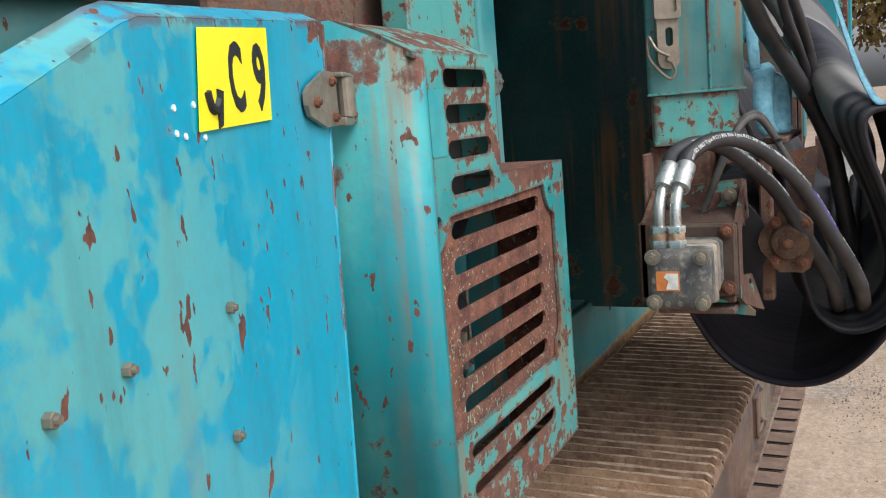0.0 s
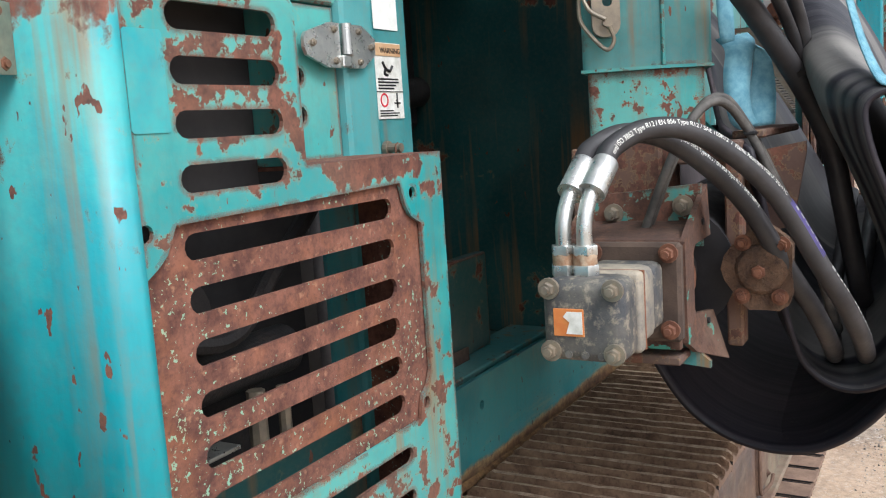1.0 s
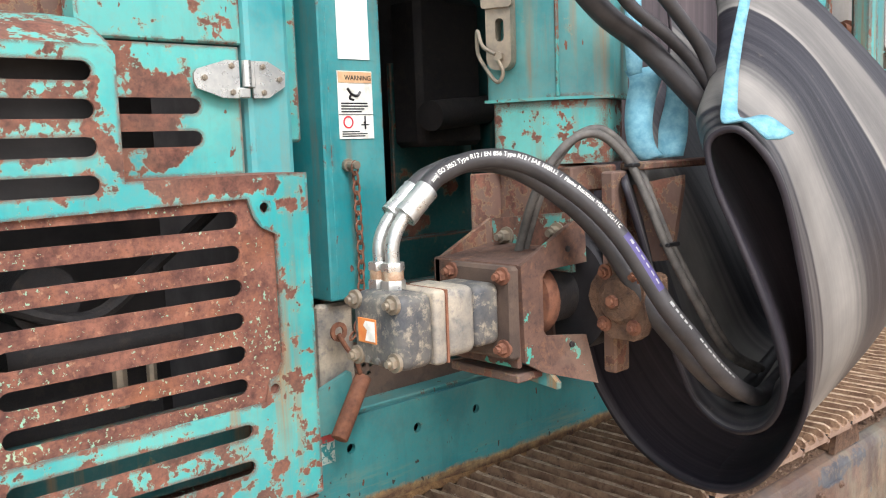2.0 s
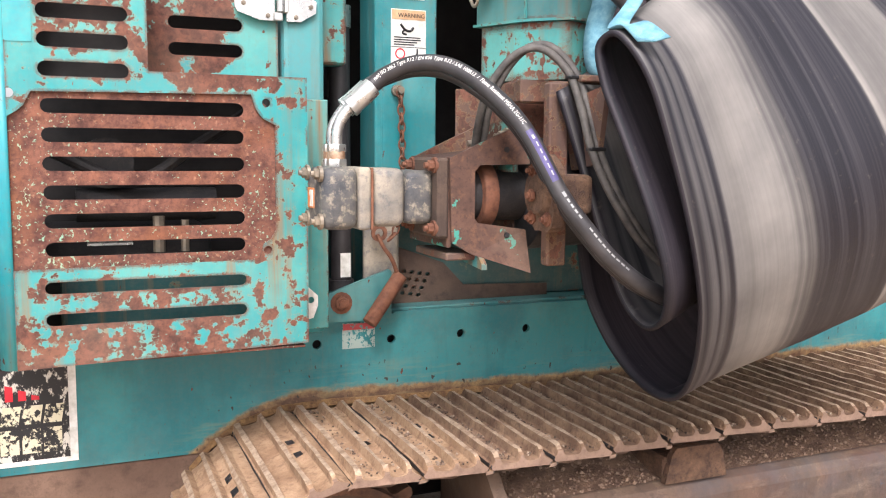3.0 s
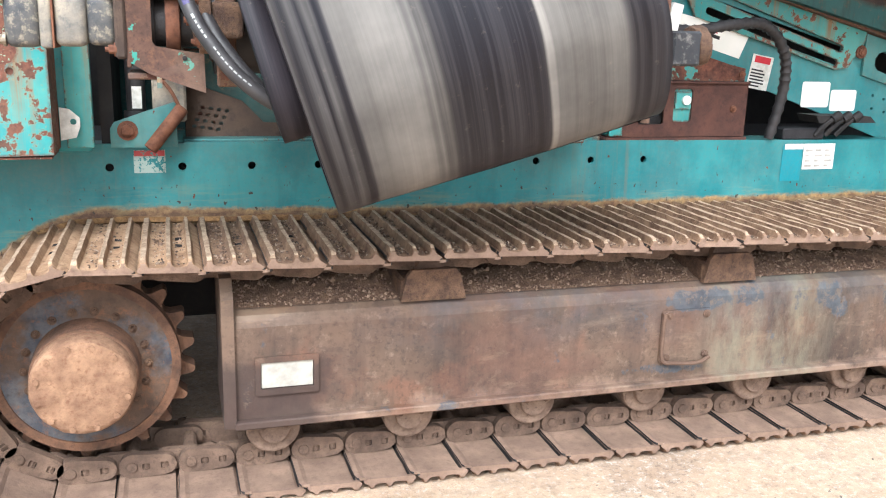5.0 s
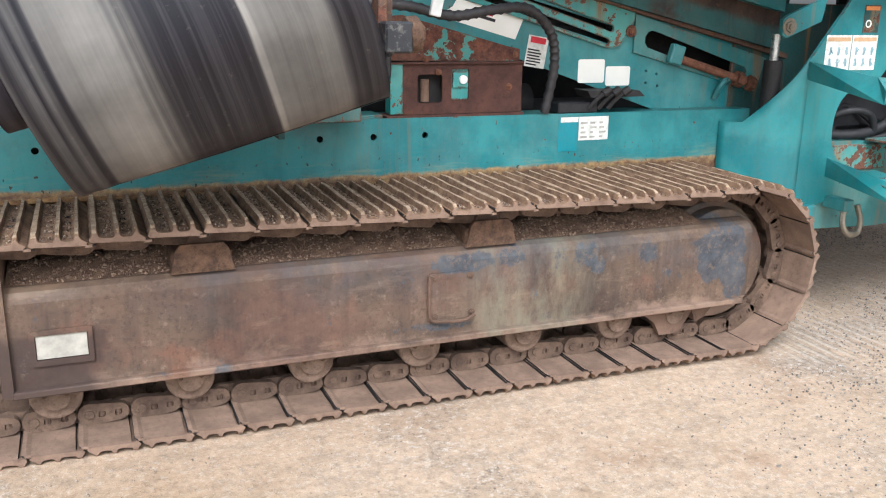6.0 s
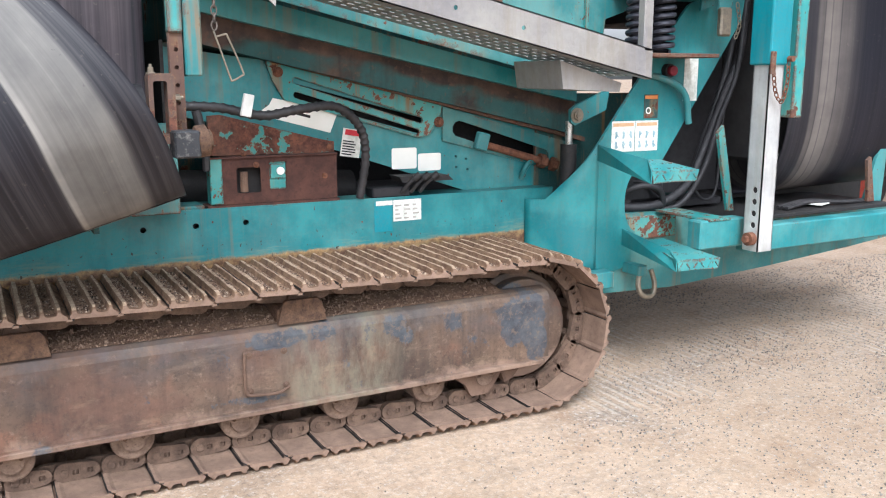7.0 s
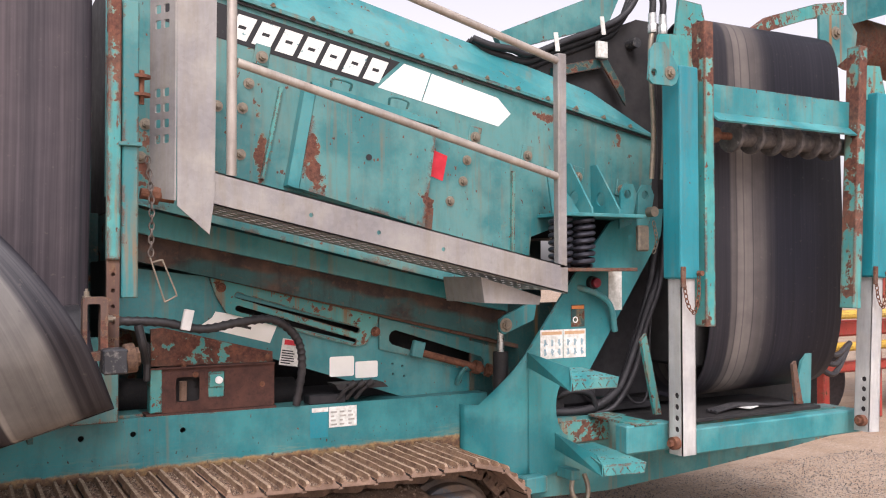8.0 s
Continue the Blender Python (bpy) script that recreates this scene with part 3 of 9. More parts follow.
def ground_mat():
    k = Mat("compacted_gravel", 0.95)
    xx, yy = k.axis(k.world, 0), k.axis(k.world, 1)
    grey = k.math("ADD", k.step(k.math("ADD", k.math("MULTIPLY", xx, 1.0), k.math("MULTIPLY", yy, 0.45)), 0.9, 3.8, 0.0, 0.6), k.step(k.noise(0.8, 5, 0.6), 0.3, 0.7, -0.25, 0.35))
    c = k.mix(k.step(grey, 0.2, 0.6), lin(190, 166, 142), lin(108, 102, 97))
    c = k.mix(k.step(k.noise(2.2, 6, 0.65, shift=2.0), 0.50, 0.74, 0, 0.4), c, lin(168, 142, 112))
    c = k.mix(k.step(k.noise(5.5, 6, 0.7, stretch=(0.6, 1.6, 1), shift=15.0), 0.50, 0.66, 0, 0.4), c, lin(136, 122, 107))
    c = k.mix(k.step(k.noise(24, 7, 0.78), 0.46, 0.66, 0, 0.5), c, lin(128, 115, 102))
    v = k.cells(70)
    w = k.cells(150)
    stone = k.math("MULTIPLY", k.step(w.outputs["Distance"], 0.18, 0.30, 1.0, 0.0), k.step(k.noise(9, 4, 0.6, shift=5.0), 0.45, 0.65))
    tone = k.axis(w.outputs["Color"], 0)
    c = k.mix(k.math("MULTIPLY", stone, 0.8), c, k.mix(tone, lin(84, 78, 73), lin(206, 198, 186)))
    big = k.math("MULTIPLY", k.step(v.outputs["Distance"], 0.10, 0.16, 1.0, 0.0), k.step(k.axis(v.outputs["Color"], 1), 0.72, 0.74))
    c = k.mix(k.math("MULTIPLY", big, 0.7), c, k.mix(k.axis(v.outputs["Color"], 0), lin(96, 88, 82), lin(216, 206, 194)))
    c = k.mix(k.step(k.noise(180, 4, 0.7, shift=8.0), 0.56, 0.70, 0, 0.55), c, lin(120, 110, 100))
    c = k.mix(k.step(k.noise(0.9, 4, 0.6, shift=12.0), 0.54, 0.70, 0, 0.45), c, lin(146, 114, 84))
    much = k.step(grey, 0.15, 0.6, 0.30, 1.0)
    c = k.mix(k.math("MULTIPLY", much, k.step(k.noise(30, 7, 0.85, shift=21.0), 0.53, 0.63, 0, 0.8)), c, lin(84, 77, 71))
    c = k.mix(k.math("MULTIPLY", much, k.step(k.noise(27, 7, 0.85, shift=27.0), 0.56, 0.65, 0, 0.75)), c, lin(184, 176, 164))
    c = k.mix(k.step(k.noise(1.7, 6, 0.7, shift=33.0), 0.55, 0.68, 0, 0.5), c, lin(140, 108, 80))
    dark = k.step(k.math("ADD_FREE", k.math("ADD_FREE", xx, k.math("MULTIPLY", yy, 0.45)), k.step(k.noise(1.1, 5, 0.65, shift=40.0), 0.2, 0.8, -0.7, 0.7)), 2.7, 4.7)
    c = k.mix(k.math("MULTIPLY", dark, 0.35), c, lin(172, 164, 160), "MULTIPLY")
    c = k.mix(k.math("MULTIPLY", much, k.step(k.noise(44, 6, 0.85, shift=51.0), 0.54, 0.58, 0, 0.85)), c, lin(60, 56, 54))
    c = k.mix(k.math("MULTIPLY", much, k.step(k.noise(40, 6, 0.85, shift=57.0), 0.545, 0.585, 0, 0.85)), c, lin(222, 217, 209))
    c = k.mix(k.step(k.noise(0.6, 5, 0.6, shift=44.0), 0.50, 0.66, 0, 0.5), c, lin(214, 196, 170), "MULTIPLY")
    # prints of the shoe ribs in front of the track
    lane = k.math("MULTIPLY", k.math("MULTIPLY", k.step(yy, -0.85, -0.70), k.step(yy, 0.60, 0.35)), k.step(xx, 3.3, 3.5))
    lane = k.math("MULTIPLY", lane, k.step(k.noise(2.2, 5, 0.65, shift=61.0), 0.42, 0.6, 0.0, 1.0))
    rib = k.step(k.math("SINE", k.math("MULTIPLY", xx, 6.2832 / 0.061)), -0.2, 0.6)
    c = k.mix(k.math("MULTIPLY", k.math("MULTIPLY", lane, rib), 0.28), c, lin(206, 199, 190))
    k.color(c)
    h = k.math("ADD", k.math("MULTIPLY", k.noise(40, 7, 0.75), 0.6), k.math("ADD", k.math("MULTIPLY", stone, 0.2), k.math("MULTIPLY", big, 0.3)))
    h = k.math("ADD_FREE", h, k.math("MULTIPLY", k.math("MULTIPLY", lane, rib), 0.9))
    k.bump(h, 0.8, 0.012)
    return k.m


GROUND = ground_mat()
FOLIAGE = simple("autumn_foliage", lin(88, 84, 44), lin(128, 104, 60), 0.8, 0.0, 3)


# ---- building helpers ----
from mathutils import geometry


def thing(name, label, category, base, group="", kind=""):
    ob = new(name)
    ob.empty_display_size = 0.1
    ob.location = base
    return tagged(ob, label, category, group, kind)


def root_shift(ob):
    total = Vector((0, 0, 0))
    while ob is not None:
        total += ob.location
        ob = ob.parent
    return total


def part(name, bm, material, parent=None, label="", smooth=False):
    """Links a bmesh, given in world places, as one mesh object under a thing or a part."""
    me = bpy.data.meshes.new(name)
    bmesh.ops.recalc_face_normals(bm, faces=bm.faces)
    bm.to_mesh(me)
    bm.free()
    me.materials.append(material)
    if smooth:
        for p in me.polygons:
            p.use_smooth = True
        me.set_sharp_from_angle(angle=radians(38))
    ob = new(name, me)
    if parent is not None:
        ob.parent = parent
        if parent.type == "EMPTY":
            ob.matrix_parent_inverse = Matrix.Translation(-root_shift(parent))
    if label:
        ob["label"] = label
    return ob


def solo(name, bm, material, label, category, group="", kind="", smooth=False):
    return tagged(part(name, bm, material, None, "", smooth), label, category, group, kind)


def BM():
    return bmesh.new()


def box(bm, x0, x1, y0, y1, z0, z1, bev=0.004, seg=1):
    r = bmesh.ops.create_cube(bm, size=1.0)
    vs = r["verts"]
    for v in vs:
        v.co = ((x0 + x1) / 2 + v.co.x * (x1 - x0), (y0 + y1) / 2 + v.co.y * (y1 - y0), (z0 + z1) / 2 + v.co.z * (z1 - z0))
    b = min(bev, 0.3 * min(abs(x1 - x0), abs(y1 - y0), abs(z1 - z0)))
    if b > 0.0004:
        es = list({e for v in vs for e in v.link_edges})
        bmesh.ops.bevel(bm, geom=es, offset=b, segments=seg, affect="EDGES", profile=0.5)
    return bm


def obox(bm, m, sx, sy, sz, bev=0.003):
    """A bevelled box of that size about the origin, placed by the matrix m."""
    t = BM()
    box(t, -sx / 2, sx / 2, -sy / 2, sy / 2, -sz / 2, sz / 2, bev)
    t.transform(m)
    join(bm, t)
    return bm


def join(bm, t):
    me = bpy.data.meshes.new("joined")
    t.to_mesh(me)
    t.free()
    bm.from_mesh(me)
    bpy.data.meshes.remove(me)
    return bm


def put3(axis, a, b, d):
    """A point from two plane coordinates and the depth along the axis."""
    return {"x": (d, a, b), "y": (a, d, b), "z": (a, b, d)}[axis]


def inside(p, loop):
    hit, n = False, len(loop)
    for i in range(n):
        (xa, ya), (xb, yb) = loop[i][:2], loop[(i + 1) % n][:2]
        if (ya > p[1]) != (yb > p[1]) and p[0] < (xb - xa) * (p[1] - ya) / (yb - ya) + xa:
            hit = not hit
    return hit


def slab(bm, pts, off):
    """A flat piece from its corners, thickened by the vector off."""
    a = [bm.verts.new(p) for p in pts]
    b = [bm.verts.new(Vector(p) + off) for p in pts]
    bm.faces.new(a)
    bm.faces.new(b[::-1])
    for i in range(len(pts)):
        j = (i + 1) % len(pts)
        bm.faces.new((a[i], b[i], b[j], a[j]))
    bmesh.ops.recalc_face_normals(bm, faces=bm.faces)


def plate(bm, outer, holes, axis, d0, d1):
    """A plate with holes: 2D loops, cut through between the depths d0 and d1 along the axis."""
    loops = [list(outer)] + [list(h) for h in holes]
    pts, edges = [], []
    for loop in loops:
        o = len(pts)
        pts += [Vector((p[0], p[1])) for p in loop]
        edges += [(o + i, o + (i + 1) % len(loop)) for i in range(len(loop))]
    vs, _, faces, *_ = geometry.delaunay_2d_cdt(pts, edges, [], 0, 1e-6)
    t = BM()
    low = [t.verts.new(put3(axis, v.x, v.y, d0)) for v in vs]
    high = [t.verts.new(put3(axis, v.x, v.y, d1)) for v in vs]
    use = {}
    for f in faces:
        c = sum((vs[i] for i in f), Vector((0, 0))) / len(f)
        if not inside(c, loops[0]) or any(inside(c, h) for h in loops[1:]):
            continue
        t.faces.new([low[i] for i in f])
        t.faces.new([high[i] for i in reversed(f)])
        for i, j in zip(f, list(f[1:]) + [f[0]]):
            use[(i, j)] = use.get((i, j), 0) + 1
    for i, j in use:
        if (j, i) not in use:
            t.faces.new((low[j], low[i], high[i], high[j]))
    bmesh.ops.delete(t, geom=[v for v in t.verts if not v.link_faces], context="VERTS")
    bmesh.ops.dissolve_limit(t, angle_limit=0.002, verts=t.verts, edges=t.edges, delimit=set()) if not holes and len(outer) < 5 else None
    join(bm, t)
    return bm


def prism(bm, pts, axis, d0, d1):
    return plate(bm, pts, [], axis, d0, d1)


def slot(x0, x1, z, h, n=6, slope=0.0):
    """A long hole with round ends."""
    r, out = h / 2, []
    zl, zr = z - slope * (x1 - x0) / 2, z + slope * (x1 - x0) / 2
    for i in range(n + 1):
        a = math.pi / 2 + math.pi * i / n
        out.append((x0 + r + r * math.cos(a), zl + r * math.sin(a)))
    for i in range(n + 1):
        a = -math.pi / 2 + math.pi * i / n
        out.append((x1 - r + r * math.cos(a), zr + r * math.sin(a)))
    return out


def ring(cx, cz, r, n=14):
    return [(cx + r * math.cos(2 * math.pi * i / n), cz + r * math.sin(2 * math.pi * i / n)) for i in range(n)]


def rrect(x0, x1, z0, z1, r, n=4):
    out = []
    for cx, cz, a0 in ((x1 - r, z1 - r, 0), (x0 + r, z1 - r, 90), (x0 + r, z0 + r, 180), (x1 - r, z0 + r, 270)):
        for i in range(n + 1):
            a = radians(a0 + 90 * i / n)
            out.append((cx + r * math.cos(a), cz + r * math.sin(a)))
    return out


def cyl(bm, p0, p1, r, seg=20, r2=None, bev=0.0):
    p0, p1 = Vector(p0), Vector(p1)
    t = BM()
    bmesh.ops.create_cone(t, cap_ends=True, segments=seg, radius1=r, radius2=r if r2 is None else r2, depth=(p1 - p0).length)
    if bev:
        es = [e for e in t.edges if len(e.link_faces) == 2 and any(len(f.verts) > 4 for f in e.link_faces)]
        bmesh.ops.bevel(t, geom=es, offset=bev, segments=2, affect="EDGES", profile=0.5)
    q = (p1 - p0).to_track_quat("Z", "Y").to_matrix().to_4x4()
    t.transform(Matrix.Translation((p0 + p1) / 2) @ q)
    join(bm, t)
    return bm


def smooth_path(pts, n=8):
    """A smooth line through the points."""
    P = [Vector(p) for p in pts]
    P = [P[0] * 2 - P[1]] + P + [P[-1] * 2 - P[-2]]
    out = []
    for i in range(1, len(P) - 2):
        for j in range(n):
            t = j / n
            a, b, c, d = P[i - 1], P[i], P[i + 1], P[i + 2]
            out.append(0.5 * ((2 * b) + (c - a) * t + (2 * a - 5 * b + 4 * c - d) * t * t + (3 * b - a - 3 * c + d) * t ** 3))
    out.append(P[-2])
    return out


def frames_along(path):
    """Tangent, side and up along a line, without twist."""
    out, up = [], None
    for i, p in enumerate(path):
        t = (path[min(i + 1, len(path) - 1)] - path[max(i - 1, 0)]).normalized()
        if up is None:
            up = Vector((0, 0, 1)) if abs(t.z) < 0.9 else Vector((0, 1, 0))
        side = t.cross(up).normalized()
        up = side.cross(t).normalized()
        out.append((p, t, side, up))
    return out


def tube(bm, pts, r, seg=12, n=8, ribs=0.0, every=4):
    path = smooth_path(pts, n)
    rings = []
    for i, (p, t, s, u) in enumerate(frames_along(path)):
        rr = r * (1 + ribs * (i % every == 0))
        rings.append([bm.verts.new(p + rr * (math.cos(2 * math.pi * k / seg) * s + math.sin(2 * math.pi * k / seg) * u)) for k in range(seg)])
    for a, b in zip(rings, rings[1:]):
        for k in range(seg):
            bm.faces.new((a[k], a[(k + 1) % seg], b[(k + 1) % seg], b[k]))
    bm.faces.new(rings[0][::-1])
    bm.faces.new(rings[-1])
    return bm


def sheet(name, rows, material, parent, thick, label="", back=None):
    """A smooth sheet from rows of points; u runs along a row, v from row to row."""
    bm = BM()
    grid = [[bm.verts.new(p) for p in row] for row in rows]
    lay = bm.loops.layers.uv.new("UVMap")
    run = [0.0]
    for a, b in zip(rows, rows[1:]):
        run.append(run[-1] + (Vector(b[len(b) // 2]) - Vector(a[len(a) // 2])).length)
    for i in range(len(grid) - 1):
        for j in range(len(grid[0]) - 1):
            f = bm.faces.new((grid[i][j], grid[i][j + 1], grid[i + 1][j + 1], grid[i + 1][j]))
            for l, (ii, jj) in zip(f.loops, ((i, j), (i, j + 1), (i + 1, j + 1), (i + 1, j))):
                l[lay].uv = (jj / (len(grid[0]) - 1), run[ii])
    ob = part(name, bm, material, parent, label, True)
    mod = ob.modifiers.new("thickness", "SOLIDIFY")
    mod.thickness, mod.offset = thick, 0.0
    if back is not None:
        ob.data.materials.append(back)
        mod.material_offset = 1
    return ob


def bolt(name, place, way, r, h, material, parent, washer=True):
    """A hexagon bolt head with its washer."""
    bm = BM()
    p, w = Vector(place), Vector(way).normalized()
    if washer:
        cyl(bm, p - w * 0.003, p + w * 0.004, r * 1.5, 14)
    cyl(bm, p, p + w * h, r, 6, bev=r * 0.12)
    cyl(bm, p + w * h * 0.9, p + w * (h * 1.5), r * 0.55, 10)
    return part(name, bm, material, parent)


def chain(name, pts, material, parent, size=0.018, wire=0.0035, pitch=None):
    """A hanging chain of oval links along a line."""
    path = smooth_path(pts, 10)
    pitch = pitch or size * 1.5
    length, acc, out = 0.0, 0.0, []
    bm = BM()
    k = 0
    for a, b in zip(path, path[1:]):
        d = (b - a).length
        while acc <= length + d:
            p = a + (b - a) * ((acc - length) / d if d else 0)
            t = (b - a).normalized()
            ref = Vector((0, 1, 0)) if abs(t.y) < 0.8 else Vector((1, 0, 0))
            s = t.cross(ref).normalized()
            if k % 2:
                s = t.cross(s).normalized()
            loop = []
            for i in range(12):
                ang = 2 * math.pi * i / 12
                loop.append(p + t * (size * math.cos(ang)) + s * (size * 0.58 * math.sin(ang)))
            prev = None
            rings = []
            nrm = t.cross(s).normalized()
            for i, q in enumerate(loop):
                rad = (q - p).normalized()
                rings.append([bm.verts.new(q + wire * (math.cos(2 * math.pi * j / 5) * rad + math.sin(2 * math.pi * j / 5) * nrm)) for j in range(5)])
            for i in range(12):
                A, B = rings[i], rings[(i + 1) % 12]
                for j in range(5):
                    bm.faces.new((A[j], A[(j + 1) % 5], B[(j + 1) % 5], B[j]))
            acc += pitch
            k += 1
        length += d
    return part(name, bm, material, parent, "", True)


def words(text, height, depth=0.0006, bold=0.0):
    """The built-in font's letters as a bmesh lying in the plane z = 0, from x = 0."""
    cu = bpy.data.curves.new("letters", "FONT")
    cu.body, cu.size, cu.extrude, cu.resolution_u = text, height / 0.73, depth, 3
    cu.offset = bold
    ob = bpy.data.objects.new("letters", cu)
    scene.collection.objects.link(ob)
    bpy.context.view_layer.update()
    me = bpy.data.meshes.new_from_object(ob.evaluated_get(bpy.context.evaluated_depsgraph_get()))
    bm = BM()
    bm.from_mesh(me)
    bpy.data.objects.remove(ob)
    bpy.data.curves.remove(cu)
    bpy.data.meshes.remove(me)
    return bm


def on_face(origin, right, up):
    """The matrix that lays local x along right, y along up, at the origin."""
    r, u = Vector(right).normalized(), Vector(up).normalized()
    n = r.cross(u)
    m = Matrix((r, u, n)).transposed().to_4x4()
    m.translation = origin
    return m


def bars(bm, m, w, h, n, rnd, thick=0.0005, frac=0.45):
    """Lines of small print as plain bars on a label w by h."""
    for i in range(n):
        y = h * (0.94 - (i + 0.5) / n * 0.88)
        ln = w * rnd.uniform(0.55, 0.92)
        t = BM()
        box(t, w * 0.05, w * 0.05 + ln, y - h / n * frac * 0.5, y + h / n * frac * 0.5, 0, thick, 0)
        t.transform(m)
        join(bm, t)
    return bm


def flat(bm, m, w, h, thick=0.0012, ox=0.0, oy=0.0):
    t = BM()
    box(t, ox, ox + w, oy, oy + h, 0, thick, 0)
    t.transform(m)
    join(bm, t)
    return bm


# ---- ground ----
def ground_z(x, y):
    s = min(max(x, -4.0), 3.0)
    return 0.040 - 0.0135 * s - 0.0 * y


def make_ground():
    bm = BM()
    def axis_steps(c, fine, reach):
        v, d, out = 0.0, fine, [0.0]
        while v < reach:
            v += d
            d *= 1.12
            out.append(min(v, reach))
        return sorted({c - o for o in out} | {c + o for o in out})
    xs, ys = axis_steps(2.0, 0.12, 400.0), axis_steps(-1.2, 0.12, 400.0)
    grid = []
    for y in ys:
        row = []
        for x in xs:
            near = max(0.0, 1 - math.hypot(x - 2, y + 1) / 30)
            z = ground_z(x, y) + near * 0.010 * noise.noise((x * 1.3, y * 1.3, 0)) + near * 0.004 * noise.noise((x * 6, y * 6, 3))
            row.append(bm.verts.new((x, y, z)))
        grid.append(row)
    for i in range(len(ys) - 1):
        for j in range(len(xs) - 1):
            bm.faces.new((grid[i][j], grid[i][j + 1], grid[i + 1][j + 1], grid[i + 1][j]))
    return solo("ground", bm, GROUND, "compacted beige gravel and dirt yard surface", "ground", kind="structure", smooth=True)


make_ground()


def scatter(name, label, material, count, place, size, seed, category):
    """Many small stones or clods as one object."""
    rnd = random.Random(seed)
    verts, faces = [], []
    for _ in range(count):
        x, y, z = place(rnd)
        s = size * rnd.uniform(0.4, 1.0) ** 1.5
        base = len(verts)
        q = Euler((rnd.uniform(0, 6), rnd.uniform(0, 6), rnd.uniform(0, 6))).to_matrix()
        for c in ((1, 0, 0), (-1, 0, 0), (0, 1, 0), (0, -1, 0), (0, 0, 0.8), (0, 0, -0.8)):
            v = q @ (Vector(c) * s * rnd.uniform(0.7, 1.25))
            verts.append((x + v.x, y + v.y, z + v.z))
        for f in ((0, 2, 4), (2, 1, 4), (1, 3, 4), (3, 0, 4), (2, 0, 5), (1, 2, 5), (3, 1, 5), (0, 3, 5)):
            faces.append([base + i for i in f])
    me = bpy.data.meshes.new(name)
    me.from_pydata(verts, [], faces)
    me.materials.append(material)
    return tagged(new(name, me), label, category, kind="stuff")


def yard_place(rnd):
    x, y = rnd.uniform(-0.5, 9.0), -0.7 - 3.2 * rnd.random() ** 0.8
    if rnd.random() < 0.25:
        x, y = rnd.uniform(3.6, 11.0), rnd.uniform(-3.0, 2.0)
    return x, y, ground_z(x, y) + 0.001


def pebble_mat(name, tones):
    k = Mat(name, 0.9)
    geo = k.t.nodes.new("ShaderNodeNewGeometry")
    rp = k.t.nodes.new("ShaderNodeValToRGB")
    els = rp.color_ramp.elements
    els[0].position, els[0].color = 0.0, tones[0]
    els[1].position, els[1].color = 1.0, tones[-1]
    for i, c in enumerate(tones[1:-1]):
        els.new((i + 1) / (len(tones) - 1)).color = c
    k.t.links.new(geo.outputs["Random Per Island"], rp.inputs[0])
    k.color(k.mix(k.step(k.noise(90, 4, 0.7), 0.4, 0.7, 0, 0.4), rp.outputs[0], lin(120, 108, 98)))
    return k.m


STONE = pebble_mat("gravel_stones", (lin(104, 94, 86), lin(138, 124, 112), lin(160, 145, 130), lin(188, 174, 158)))
scatter("gravel", "loose grey and tan pebbles on the yard", STONE, 12000, yard_place, 0.0055, 5, "gravel")

PEBBLE = pebble_mat("grey_gravel_stones", (lin(74, 70, 67), lin(108, 102, 97), lin(136, 130, 122), lin(178, 171, 162)))


def grey_place(rnd):
    while True:
        x, y = rnd.uniform(2.6, 8.5), rnd.uniform(-3.6, 1.2)
        if (x > 3.7 or y < -0.75) and rnd.random() < (x + 0.45 * y - 1.6) / 2.6:
            break
    return x, y, ground_z(x, y) + 0.001


scatter("loose_gravel", "loose dark grey gravel scattered over the yard", PEBBLE, 42000, grey_place, 0.0072, 15, "gravel")

# ---- crawler track ----
SPX, IDX, TCZ, TR = -0.07, 3.165, 0.408, 0.356
TRACK_Y0, TRACK_Y1 = -0.605, -0.03


def track_loop(s):
    """Place and heading on the chain's line, s metres along it from the sprocket's top, going right."""
    top, arc = IDX - SPX, math.pi * TR
    sag = 0.006
    if s < top:
        return SPX + s, TCZ + TR - 0.012 * s / top * 0.6 - sag * math.sin(math.pi * 3 * s / top) ** 2, 0.0
    s -= top
    if s < arc:
        a = s / TR
        return IDX + TR * math.sin(a), TCZ - 0.008 + TR * math.cos(a), a
    s -= arc
    if s < top:
        return IDX - s, TCZ - 0.008 - TR + 0.008 * s / top, math.pi
    s -= top
    a = s / TR
    return SPX - TR * math.sin(a), TCZ - TR * math.cos(a), math.pi + a


LOOP = 2 * (IDX - SPX) + 2 * math.pi * TR
N_SHOE = 51
PITCH = LOOP / N_SHOE


